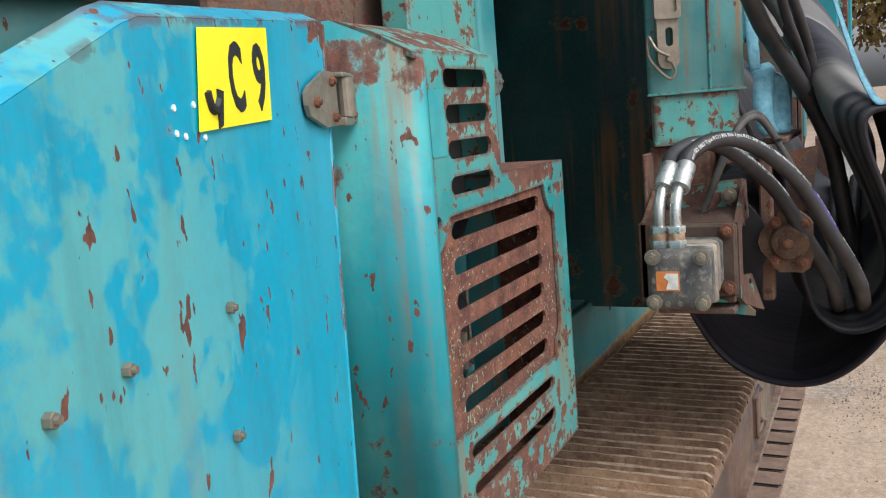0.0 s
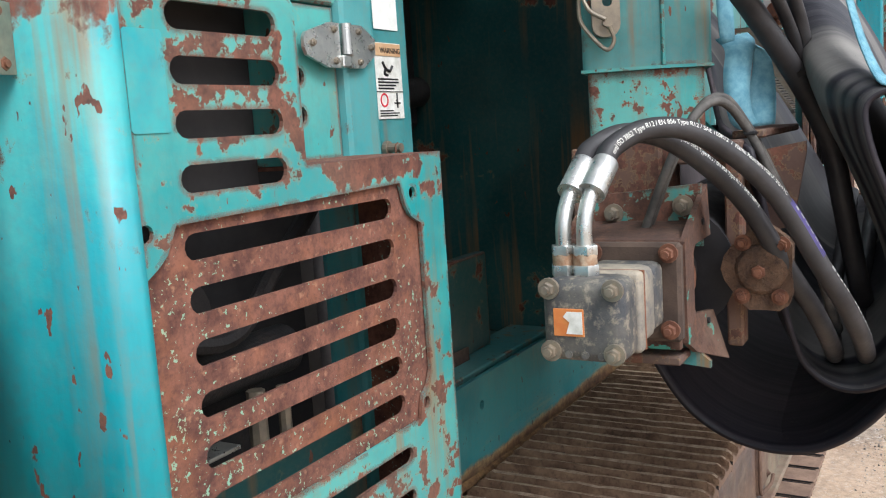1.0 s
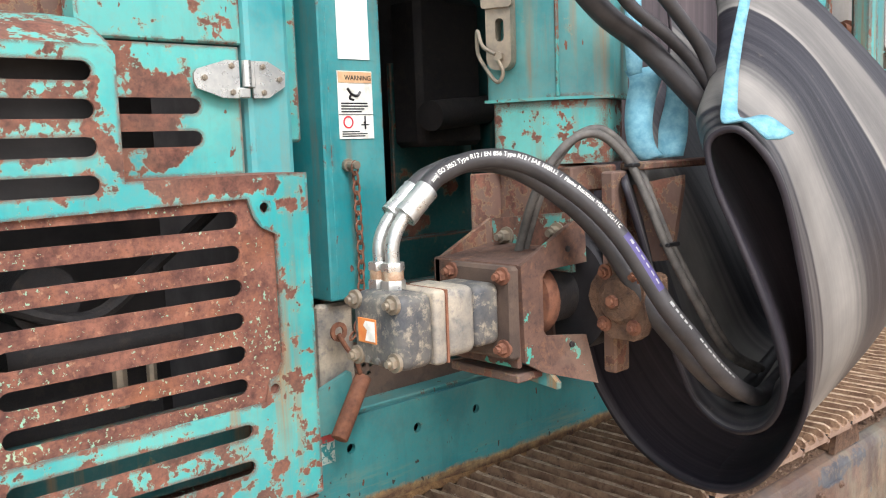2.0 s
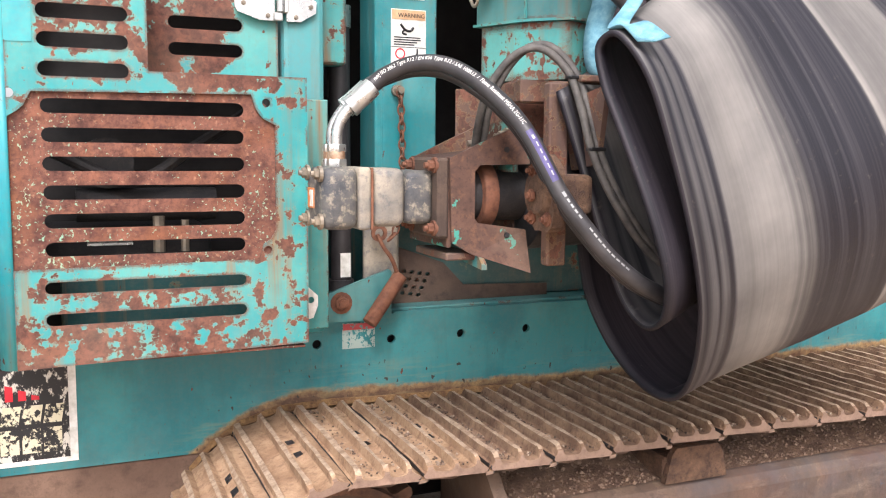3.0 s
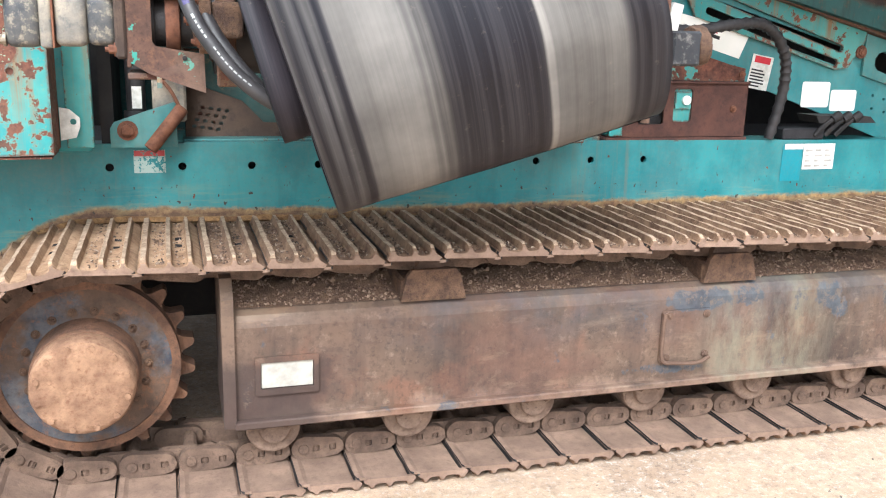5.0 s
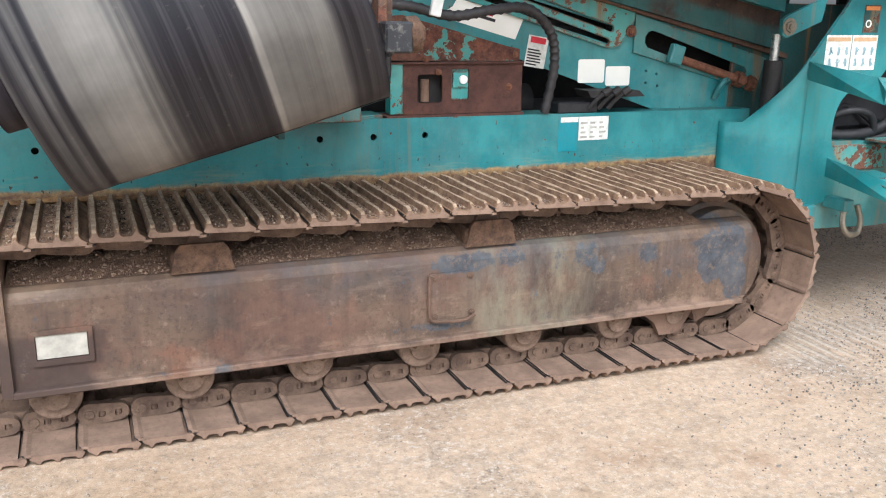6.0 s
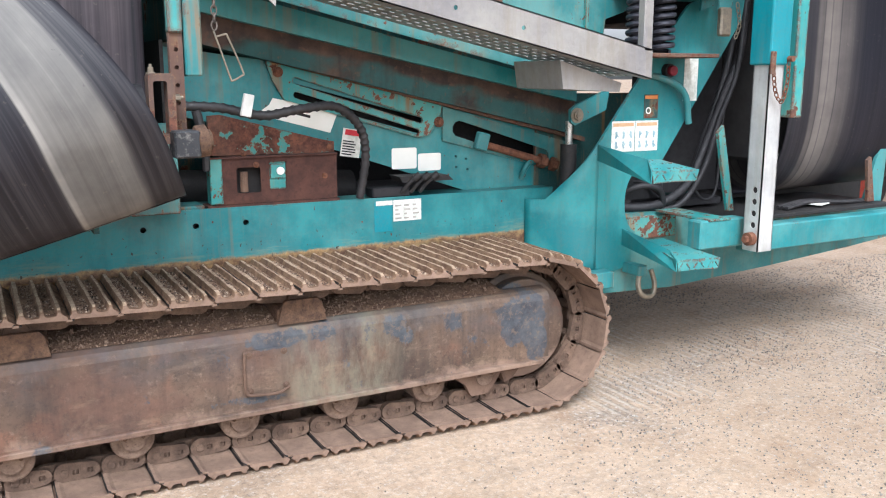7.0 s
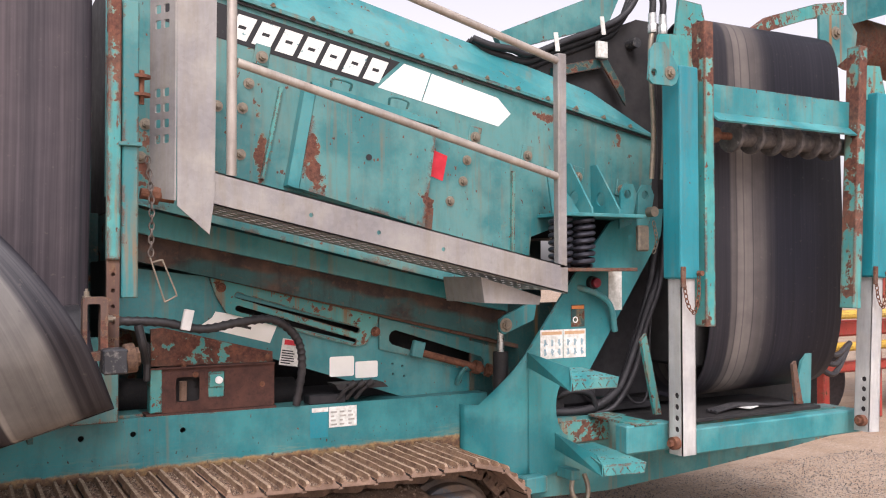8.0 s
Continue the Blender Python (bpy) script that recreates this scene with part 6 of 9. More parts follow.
class HoseLine:
    """A hose's centre line by length, with the side on which its print lies (upwards and outwards)."""
    def __init__(self, pts):
        self.path = smooth_path(pts, 24)
        self.run = [0.0]
        for a, b in zip(self.path, self.path[1:]):
            self.run.append(self.run[-1] + (b - a).length)

    def nearest(self, p):
        return self.run[min(range(len(self.path)), key=lambda i: (self.path[i] - Vector(p)).length)]

    def at(self, s, a, r):
        i = min(max(int(np.searchsorted(self.run, s)) - 1, 0), len(self.run) - 2)
        f = (s - self.run[i]) / max(self.run[i + 1] - self.run[i], 1e-6)
        p, q = self.path[i], self.path[i + 1]
        tg = (q - p).normalized()
        side = Vector((-0.30, -0.84, 0.45))
        side = (side - tg * side.dot(tg)).normalized()
        return p.lerp(q, f) + r * (math.cos(a) * side + math.sin(a) * side.cross(tg))

    def band(self, bm, s0, s1, r, a0, a1):
        n = max(int((s1 - s0) / 0.006), 1)
        prev = None
        for i in range(n + 1):
            row = [bm.verts.new(self.at(s0 + (s1 - s0) * i / n, radians(a0 + (a1 - a0) * k / 4), r)) for k in range(5)]
            if prev:
                for k in range(4):
                    bm.faces.new((prev[k], prev[k + 1], row[k + 1], row[k]))
            prev = row


def hose_print(hose, line, text, start, stop, r):
    """White print bent along the hose's upper outer side."""
    bm = words(text, 0.0088, 0.0)
    wide = max(v.co.x for v in bm.verts)
    for v in bm.verts:
        v.co = line.at(start + v.co.x / wide * (stop - start), (v.co.y - 0.004) / r, r + 0.0010)
    return part("hose_print", bm, STICKER, hose)


def make_side_conveyor():
    t = thing("side_conveyor", "folded teal side conveyor with hydraulic drive and slack striped belt", "conveyor", (0.8, -0.7, 0.95))
    # boxed column
    bm = rounded_prism([(0.255, -0.485), (0.312, -0.620), (0.395, -0.700), (0.510, -0.660), (0.440, -0.440)], 1.786, 3.0, 0.016)
    col = part("column", bm, TEAL_OLD, t, "weathered teal boxed column", True)
    bm = rounded_prism([(0.268, -0.490), (0.318, -0.610), (0.392, -0.685), (0.500, -0.650), (0.430, -0.450)], 1.655, 1.7815, 0.012)
    part("column_foot", bm, TEAL_FOOT, col, "flaking teal and rust column foot", True)
    bm = rounded_prism([(0.2535, -0.484), (0.311, -0.622), (0.3945, -0.703), (0.513, -0.6615), (0.442, -0.438)], 1.7825, 1.7885, 0.016)
    part("column_weld", bm, TEAL_CHIP, col)
    bm = BM()
    tube(bm, [(0.316, -0.6265, 1.79), (0.316, -0.6265, 2.3), (0.316, -0.6265, 2.9)], 0.004, 6, 2)
    part("column_seam", bm, TEAL_CHIP, col, "rusty weld seam")
    # over-centre latch with wire loop on the column
    bm = BM()
    m = on_face((0.268, -0.528, 1.945), Vector((0.057, -0.135, 0)), (0, 0, 1))
    t2 = BM()
    plate(t2, rrect(-0.024, 0.028, -0.10, 0.32, 0.022, 4), [rrect(-0.004, 0.014, -0.045, 0.0, 0.008, 3)], "z", 0.004, 0.036)
    plate(t2, rrect(-0.030, 0.034, 0.02, 0.36, 0.006, 2), [rrect(-0.020, 0.024, 0.035, 0.34, 0.006, 2)], "z", 0.030, 0.044)
    cyl(t2, (0.004, -0.074, 0.03), (0.004, -0.074, 0.048), 0.010, 6)
    t2.transform(m)
    join(bm, t2)
    latch = part("latch", bm, BOLTSTEEL, col, "grey steel over-centre latch")
    bm = BM()
    t2 = BM()
    tube(t2, [(0.0, -0.07, 0.05), (-0.028, -0.052, 0.045), (-0.044, -0.02, 0.03), (-0.046, -0.062, 0.026), (-0.030, -0.092, 0.03), (0.0, -0.124, 0.044), (0.014, -0.108, 0.046), (0.006, -0.082, 0.05)], 0.004, 8)
    t2.transform(m)
    join(bm, t2)
    part("latch_wire", bm, BOLTSTEEL, latch)
    # motor and its fittings
    my, mz = -0.625, 1.398
    bm = BM()
    box(bm, -0.168, -0.090, my - 0.066, my + 0.066, mz - 0.066, mz + 0.062, 0.020, 3)
    motor = part("hydraulic_motor", bm, GREYDARK, t, "dusty grey cast hydraulic motor", True)
    bm = BM()
    box(bm, -0.092, -0.064, my - 0.067, my + 0.067, mz - 0.067, mz + 0.062, 0.018, 3)
    part("motor_body_plate", bm, GREYDUST, motor, "", True)
    bm = BM()
    box(bm, -0.065, -0.060, my - 0.066, my + 0.066, mz - 0.066, mz + 0.061, 0.014, 2)
    part("motor_gasket", bm, RUSTBOLT, motor, "rusty orange gasket line")
    bm = BM()
    box(bm, -0.060, 0.012, my - 0.062, my + 0.062, mz - 0.062, mz + 0.060, 0.018, 3)
    part("motor_gear_case", bm, GREYDUST, motor, "", True)
    bm = BM()
    box(bm, 0.0125, 0.076, my - 0.058, my + 0.058, mz - 0.058, mz + 0.055, 0.016, 3)
    part("motor_nose", bm, GREYDARK, motor, "", True)
    bm = BM()
    box(bm, -0.1700, -0.1675, my - 0.004, my + 0.044, mz - 0.024, mz + 0.018, 0.0005)
    lab = part("motor_label", bm, ORANGE, motor, "rust-stained orange and white label")
    bm = BM()
    prism(bm, [(my - 0.002, mz - 0.020), (my + 0.024, mz - 0.020), (my + 0.018, mz - 0.002), (my + 0.028, mz + 0.006), (my + 0.022, mz + 0.014), (my - 0.002, mz + 0.014)], "x", -0.1712, -0.1702)
    part("label_paper", bm, STICKER, lab)
    for sy, sz in ((-1, 1), (1, 1), (-1, -1), (1, -1)):
        bolt("motor_bolt", (-0.168, my + sy * 0.050, mz + sz * 0.048), (-1, 0, 0), 0.011, 0.013, BOLTSTEEL, motor)
    for i in range(3):
        part("casting_mark", cyl(BM(), (-0.170, my - 0.030 + 0.026 * i, mz - 0.052), (-0.165, my - 0.030 + 0.026 * i, mz - 0.052), 0.006, 10), GREYDARK, motor)
    # mounting flange and bracket
    bm = BM()
    box(bm, 0.074, 0.100, my - 0.085, my + 0.080, mz - 0.088, mz + 0.082, 0.006)
    fl = part("mount_flange", bm, GUARD, t)
    for sy, sz in ((-1, 1), (1, 1), (-1, -1), (1, -1)):
        bolt("flange_bolt", (0.074, my + sy * 0.066, mz + sz * 0.066), (-1, 0, 0), 0.011, 0.016, RUSTBOLT, fl)
    by = -0.712
    bm = BM()
    plate(bm, [(0.100, 1.480), (0.288, 1.562), (0.288, 1.467), (0.170, 1.465), (0.158, 1.452), (0.158, 1.352), (0.166, 1.342), (0.278, 1.326), (0.278, 1.234), (0.150, 1.276), (0.106, 1.302)], [], "y", by, by + 0.010)
    for v in bm.verts:
        if v.co.z < 1.34:
            v.co.y -= 0.30 * (1.34 - v.co.z) * max(0.0, v.co.x - 0.106) / 0.172
        elif v.co.x > 0.2 and v.co.z > 1.5:
            v.co.y += 0.004
    br = part("drive_bracket", bm, RUSTY_TEAL, t, "rusty brown welded drive bracket with teal paint traces")
    part("bracket_hole", cyl(BM(), (0.232, by - 0.0015, 1.498), (0.232, by + 0.004, 1.498), 0.006, 10), DARK, br)
    part("bracket_hole", cyl(BM(), (0.232, by - 0.0085, 1.315), (0.232, by, 1.315), 0.006, 10), DARK, br)
    bm = BM()
    box(bm, 0.098, 0.110, by + 0.010, -0.48, 1.290, 1.482, 0.003)
    part("bracket_wall", bm, RUSTY_TEAL, br)
    bm = BM()
    prism(bm, [(0.100, 1.472), (0.100, 1.482), (0.250, 1.498), (0.250, 1.486)], "y", by + 0.010, -0.484)
    part("bracket_lid", bm, RUSTY_TEAL, br)
    bm = BM()
    prism(bm, [(0.098, 1.478), (0.250, 1.548), (0.250, 1.46), (0.110, 1.30), (0.098, 1.30)], "y", -0.498, -0.487)
    part("bracket_cheek", bm, RUSTY, br)
    bm = BM()
    box(bm, 0.098, 0.27, by + 0.012, -0.52, 1.262, 1.278, 0.003)
    part("bracket_floor", bm, RUSTY, br)
    bm = BM()
    prism(bm, [(-0.49, 1.546), (-0.704, 1.566), (-0.706, 1.45), (-0.49, 1.450)], "x", 0.251, 0.262)
    part("bracket_crest", bm, TEAL_HALF, br, "half rusty teal bracket plate")
    bm = BM()
    prism(bm, [(-0.52, 1.262), (-0.735, 1.244), (-0.735, 1.256), (-0.70, 1.285), (-0.52, 1.285)], "x", 0.165, 0.177)
    part("bracket_keel", bm, TEAL_OLD, br)
    # rusty frame under the column's foot
    bm = BM()
    box(bm, 0.275, 0.420, -0.690, -0.655, 1.600, 1.650, 0.004)
    box(bm, 0.300, 0.440, -0.620, -0.470, 1.300, 1.654, 0.006)
    box(bm, 0.215, 0.300, -0.480, -0.470, 1.420, 1.640, 0.004)
    part("foot_frame", bm, RUSTY, br)
    bolt("bracket_bolt", (0.251, -0.539, 1.512), (-1, 0, 0), 0.013, 0.022, BOLTSTEEL, br)
    bolt("bracket_bolt", (0.251, -0.672, 1.526), (-1, 0, 0), 0.013, 0.020, BOLTSTEEL, br)
    bm = BM()
    cyl(bm, (0.095, my, mz), (0.30, my, mz), 0.058, 28)
    cyl(bm, (0.135, my, mz), (0.165, my, mz), 0.078, 28, bev=0.006)
    cp = part("coupling", bm, DARK, t, "dark coupling", True)
    bm = BM()
    cyl(bm, (0.190, my, mz), (0.225, my, mz), 0.076, 28, bev=0.006)
    part("coupling_ring", bm, RUSTBOLT, cp, "", True)
    # upright bar and bearing block
    bm = BM()
    box(bm, 0.305, 0.352, -0.765, -0.735, 1.250, 1.640, 0.004)
    bar = part("upright_bar", bm, RUSTY, t)
    bm = BM()
    prism(bm, [(-0.70, 1.600), (-0.87, 1.630), (-0.87, 1.610), (-0.845, 1.470), (-0.745, 1.455)], "x", 0.372, 0.384)
    box(bm, 0.36, 0.80, -0.80, -0.74, 1.640, 1.655, 0.003)
    part("bracket_wing", bm, RUSTY, bar)
    bm = BM()
    oval = [(-0.806 + (0.062 + 0.010 * math.cos(3 * a)) * math.cos(a), 1.406 + (0.080 + 0.006 * math.sin(5 * a)) * math.sin(a)) for a in [2 * math.pi * i / 22 for i in range(22)]]
    prism(bm, oval, "x", 0.264, 0.290)
    cyl(bm, (0.250, -0.806, 1.406), (0.278, -0.806, 1.406), 0.040, 18, r2=0.052, bev=0.008)
    box(bm, 0.288, 0.365, -0.850, -0.77, 1.365, 1.448, 0.012, 2)
    brg = part("bearing_housing", bm, CRUST, t, "dirt-caked brown bearing housing")
    bolt("bearing_bolt", (0.246, -0.805, 1.405), (-1, 0, 0), 0.013, 0.010, RUSTBOLT, brg, False)
    for yy, zz in ((-0.775, 1.455), (-0.838, 1.357), (-0.842, 1.452), (-0.772, 1.357)):
        bolt("bearing_bolt", (0.264, yy, zz), (-1, 0, 0), 0.010, 0.012, RUSTBOLT, brg)
    bm = BM()
    cyl(bm, (0.30, -0.63, mz), (1.40, -0.63, 1.44), 0.125, 36)
    part("drum", bm, BLACK, t, "", True)
    # belt: rear run, outer loop, fold, inner loop
    # y and z of the near edge, how far the fold has set in, and the sideways slip of the inner loop
    prof = [(-0.42, 2.95, 0.0, 0), (-0.425, 2.2, 0.0, 0), (-0.432, 1.65, 0.05, 0), (-0.455, 1.38, 0.25, 0), (-0.49, 1.20, 0.6, 0), (-0.525, 1.11, 0.9, 0), (-0.58, 1.02, 1, 0), (-0.655, 0.963, 1, 0), (-0.745, 0.938, 1, 0),
            (-0.835, 0.947, 1, 0), (-0.905, 0.985, 1, 0), (-0.968, 1.048, 1, 0), (-1.025, 1.13, 1, 0), (-1.062, 1.205, 1, 0), (-1.085, 1.30, 1, 0), (-1.093, 1.40, 1, 0), (-1.091, 1.50, 1, 0), (-1.085, 1.60, 1, 0),
            (-1.068, 1.66, 1, 0.1), (-1.035, 1.703, 1, 0.3), (-1.0, 1.706, 1, 0.5)]
    prof += [(-0.976, 1.68, 1, 0.8), (-0.985, 1.61, 1, 1), (-1.008, 1.53, 1, 1), (-1.034, 1.445, 1, 1), (-1.053, 1.37, 1, 1), (-1.062, 1.29, 1, 1), (-1.05, 1.225, 1, 1), (-1.01, 1.168, 1, 1), (-0.952, 1.14, 1, 1),
             (-0.898, 1.147, 1, 1), (-0.857, 1.185, 1, 1), (-0.838, 1.24, 1, 1), (-0.822, 1.32, 1, 1), (-0.80, 1.48, 1, 1), (-0.78, 1.62, 1, 1)]
    spine = smooth_path([p[:3] for p in prof], 5)
    slip = smooth_path([(p[3], 0, 0) for p in prof], 5)
    rows, cols = [], 29
    for q, sl in zip(spine, slip):
        y0, z0, k, g = q.x, q.y, min(max(q.z, 0.0), 1.0), min(max(sl.x, 0.0), 1.0)
        row = []
        for j in range(cols):
            u = j / (cols - 1)
            rise = k * (0.245 + 0.17 * min(max((z0 - 0.92) / 0.76, 0), 1)) * u ** 1.08
            z = z0 + rise
            x = 0.60 - k * (0.08 * g + (0.35 - 0.05 * g) * (z0 - 0.92) - 0.1 * (y0 + 0.8)) - 0.42 * k * rise + (0.86 + 0.115 * k) * u
            x += k * u * (0.038 - 0.64 * max(z - 1.36, 0.0) ** 2)
            sag = 0.028 * k * min(u / 0.12, 1.0) * (1 - g) * (1.0 if y0 < -0.8 else 0.0)
            wob = 0.008 * noise.noise((u * 3.0, z0 * 2.2, y0 * 3)) * k + 0.004 * noise.noise((u * 9.0, z0 * 5.0, 4.0)) * k
            behind = 0.050 * g * min(u / 0.15, 1.0) + 0.27 * k * u * min(max((z0 - 1.15) / 0.55, 0.0), 1.0) ** 1.5
            row.append((x, y0 + wob + sag + behind, z))
        rows.append(row)
    sheet("belt", rows, BELT_IN, t, 0.011, "worn black rubber belt with dusty grey stripes", BELT)
    # drive hoses with pressed ferrules
    hoses = []
    for off in (0.0, 0.034):
        y, x = -0.616 + off, -0.117
        bm = BM()
        cyl(bm, (x, y, mz + 0.058), (x, y, mz + 0.078), 0.0215, 6, bev=0.002)
        cyl(bm, (x, y, mz + 0.092), (x, y, mz + 0.108), 0.0205, 6, bev=0.002)
        tube(bm, [(x, y, mz + 0.104), (x + 0.002, y, mz + 0.140), (x + 0.018, y - 0.002, mz + 0.172), (x + 0.042, y - 0.006, mz + 0.198)], 0.0125, 12)
        fit_ = part("hose_fitting", bm, CHROME, t, "bright zinc elbow fitting", True)
        part("fitting_collar", cyl(BM(), (x, y, mz + 0.076), (x, y, mz + 0.094), 0.0185, 14), ZINC_STAINED, fit_, "rust-stained collar", True)
        bm = BM()
        cyl(bm, (x + 0.036, y - 0.005, mz + 0.191), (x + 0.076, y - 0.013, mz + 0.229), 0.0215, 18, bev=0.003)
        cyl(bm, (x + 0.028, y - 0.004, mz + 0.184), (x + 0.038, y - 0.006, mz + 0.193), 0.0225, 18)
        part("ferrule", bm, CHROME, fit_, "", True)
    hose_a = [(-0.045, -0.626, 1.626), (-0.016, -0.634, 1.650), (0.035, -0.672, 1.673), (0.091, -0.726, 1.666), (0.150, -0.792, 1.614), (0.202, -0.851, 1.535), (0.250, -0.910, 1.412),
              (0.290, -0.940, 1.346), (0.345, -0.960, 1.280), (0.43, -0.965, 1.222), (0.53, -0.955, 1.20), (0.75, -0.93, 1.25), (1.0, -0.93, 1.36), (1.25, -0.93, 1.46)]
    # the second hose lies behind the first
    hose_b = []
    for i, (x, y, z) in enumerate(hose_a):
        f = min(i / 4.0, 1.0)
        hose_b.append((x + 0.034 * f, y + 0.034 + 0.026 * f, z - 0.012 * f))
    for pts in (hose_a, hose_b):
        bm = tube(BM(), pts, 0.0175, 16, 10)
        hoses.append(part("hydraulic_hose", bm, RUBBER, t, "black rubber hydraulic hose with white print", True))
    line_a, line_b = HoseLine(hose_a), HoseLine(hose_b)
    violet = line_a.nearest((0.202, -0.851, 1.530))
    logo = line_a.nearest((0.250, -0.910, 1.412))
    hose_print(hoses[0], line_a, "mm) ISO 3862 Type R12 / EN 856 Type R12 / SAE 100R12  /  Flame Resistant MSHA 2G-11C", 0.012, violet - 0.014, 0.0175)
    hose_print(hoses[1], line_b, "28.0 MPa (4000 PSI) 3/4\" [19.0 mm] ISO 3862 Type R12 / EN 856 Type R12 / SAE 100R12", 0.10, 0.42, 0.0175)
    # violet band, a round mark and plain marks further along
    bm = BM()
    line_a.band(bm, violet, violet + 0.82 * (logo - violet), 0.0178, -26, 22)
    part("hose_band", bm, VIOLET, hoses[0])
    marks = [(violet + 0.012, violet + 0.021, -8, 8), (logo, logo + 0.011, -10, 10)]
    marks += [(violet + 0.028 + 0.016 * i, violet + 0.038 + 0.016 * i, -4, 5) for i in range(5)]
    marks += [(logo + 0.016 + 0.0125 * i, logo + 0.024 + 0.0125 * i, -7, 6) for i in range(4)]
    marks += [(logo + 0.085 + 0.013 * i, logo + 0.094 + 0.013 * i, -5, 6) for i in range(9)]
    for s0, s1, a0, a1 in marks:
        bm = BM()
        line_a.band(bm, s0, s1, 0.0183, a0, a1)
        part("hose_mark", bm, GREYINK, hoses[0])
    # pair of thin hoses arching behind, tied twice
    for k in range(2):
        o = 0.018 * k
        pts = [(0.20 + o, -0.60, 1.45), (0.20 + o, -0.66, 1.60), (0.240 + o, -0.70, 1.688 + o * 0.4), (0.293 + o, -0.735, 1.712 + o * 0.4), (0.343 + o, -0.768, 1.664), (0.356 + o, -0.808, 1.58), (0.360 + o, -0.848, 1.492),
               (0.395 + o, -0.885, 1.39), (0.48 + o, -0.90, 1.28), (0.60 + o, -0.90, 1.22)]
        part("thin_hose", tube(BM(), pts, 0.0085, 10, 8), RUBBER_DUSTY, t, "dusty grey thin hose", True)
    for x, y, z in ((0.349, -0.776, 1.650), (0.361, -0.845, 1.50)):
        bm = BM()
        box(bm, x - 0.010, x + 0.028, y - 0.011, y + 0.011, z - 0.004, z + 0.004, 0.003, 2)
        part("hose_tie", bm, INK, t)
    # black hoses from above going into the fold
    feeds = (([(0.10, -0.71, 2.12), (0.20, -0.73, 2.02), (0.296, -0.753, 1.934), (0.39, -0.776, 1.878), (0.481, -0.822, 1.784), (0.555, -0.86, 1.694), (0.60, -0.89, 1.60), (0.62, -0.91, 1.48), (0.66, -0.93, 1.34), (0.76, -0.94, 1.24), (0.95, -0.94, 1.24)], 0.022),
             ([(0.16, -0.79, 2.10), (0.23, -0.80, 2.01), (0.30, -0.81, 1.940), (0.41, -0.822, 1.885), (0.490, -0.835, 1.826), (0.545, -0.862, 1.735), (0.60, -0.90, 1.64)], 0.012),
             ([(0.22, -0.80, 2.12), (0.30, -0.81, 2.03), (0.40, -0.83, 1.945), (0.48, -0.845, 1.870), (0.515, -0.856, 1.80), (0.56, -0.872, 1.72), (0.62, -0.905, 1.63)], 0.0135))
    for pts, r in feeds:
        part("feed_hose", tube(BM(), pts, r, 12, 8), RUBBER, t, "", True)
    part("hose_tie", cyl(BM(), (0.505, -0.835, 1.775), (0.512, -0.838, 1.765), 0.031, 12), INK, t)
    return t


make_side_conveyor()


# ---- pale blue ratchet strap holding the belt's fold ----
def make_strap():
    t = thing("lashing_strap", "pale blue webbing strap tied round the folded belt", "strap", (0.45, -0.9, 1.7))
    rows = []
    line = smooth_path([(0.86, -0.80, 2.35), (0.58, -0.895, 2.02), (0.431, -0.945, 1.852), (0.359, -0.975, 1.77), (0.308, -1.005, 1.722), (0.315, -1.045, 1.722), (0.335, -1.078, 1.690)], 5)
    for i, p in enumerate(line):
        w = 0.012 + 0.018 * (i / len(line)) ** 2
        rows.append([(p.x - w, p.y + 0.3 * w, p.z), (p.x, p.y - 0.002, p.z), (p.x + w, p.y - 0.3 * w, p.z + 0.3 * w)])
    sheet("strap_tail", rows, STRAP, t, 0.003)
    # a narrow run down beside the column, then two slack loops
    def ribbon(name, lines, bulge):
        la, lb = smooth_path(lines[0], 5), smooth_path(lines[1], 5)
        rows = []
        for i, (p, q) in enumerate(zip(la, lb)):
            f = i / (len(la) - 1)
            out = Vector((-0.79, -0.6, 0.0)) * bulge * math.sin(math.pi * f)
            rows.append([p + out * 0.6, p.lerp(q, 0.35) + out * 1.0, p.lerp(q, 0.7) + out * 1.0, q + out * 0.6])
        return sheet(name, [[tuple(v) for v in r] for r in rows], STRAP, t, 0.003)

    ribbon("strap_run", ([(0.49, -0.665, 2.40), (0.446, -0.696, 1.94), (0.439, -0.701, 1.875), (0.436, -0.707, 1.825)],
                         [(0.51, -0.691, 2.40), (0.465, -0.722, 1.938), (0.459, -0.727, 1.873), (0.454, -0.730, 1.824)]), 0.004)
    ribbon("strap_loop", ([(0.446, -0.695, 1.835), (0.437, -0.711, 1.811), (0.428, -0.707, 1.766), (0.422, -0.710, 1.717), (0.424, -0.721, 1.672), (0.436, -0.741, 1.653)],
                          [(0.488, -0.748, 1.845), (0.477, -0.761, 1.823), (0.463, -0.753, 1.774), (0.454, -0.751, 1.725), (0.454, -0.758, 1.687), (0.461, -0.772, 1.664)]), 0.020)
    ribbon("strap_loop", ([(0.474, -0.732, 1.825), (0.492, -0.759, 1.815), (0.490, -0.760, 1.773), (0.476, -0.753, 1.719), (0.469, -0.755, 1.659)],
                          [(0.488, -0.751, 1.828), (0.510, -0.786, 1.802), (0.512, -0.798, 1.754), (0.505, -0.800, 1.700), (0.496, -0.796, 1.662)]), -0.012)
    return t


make_strap()


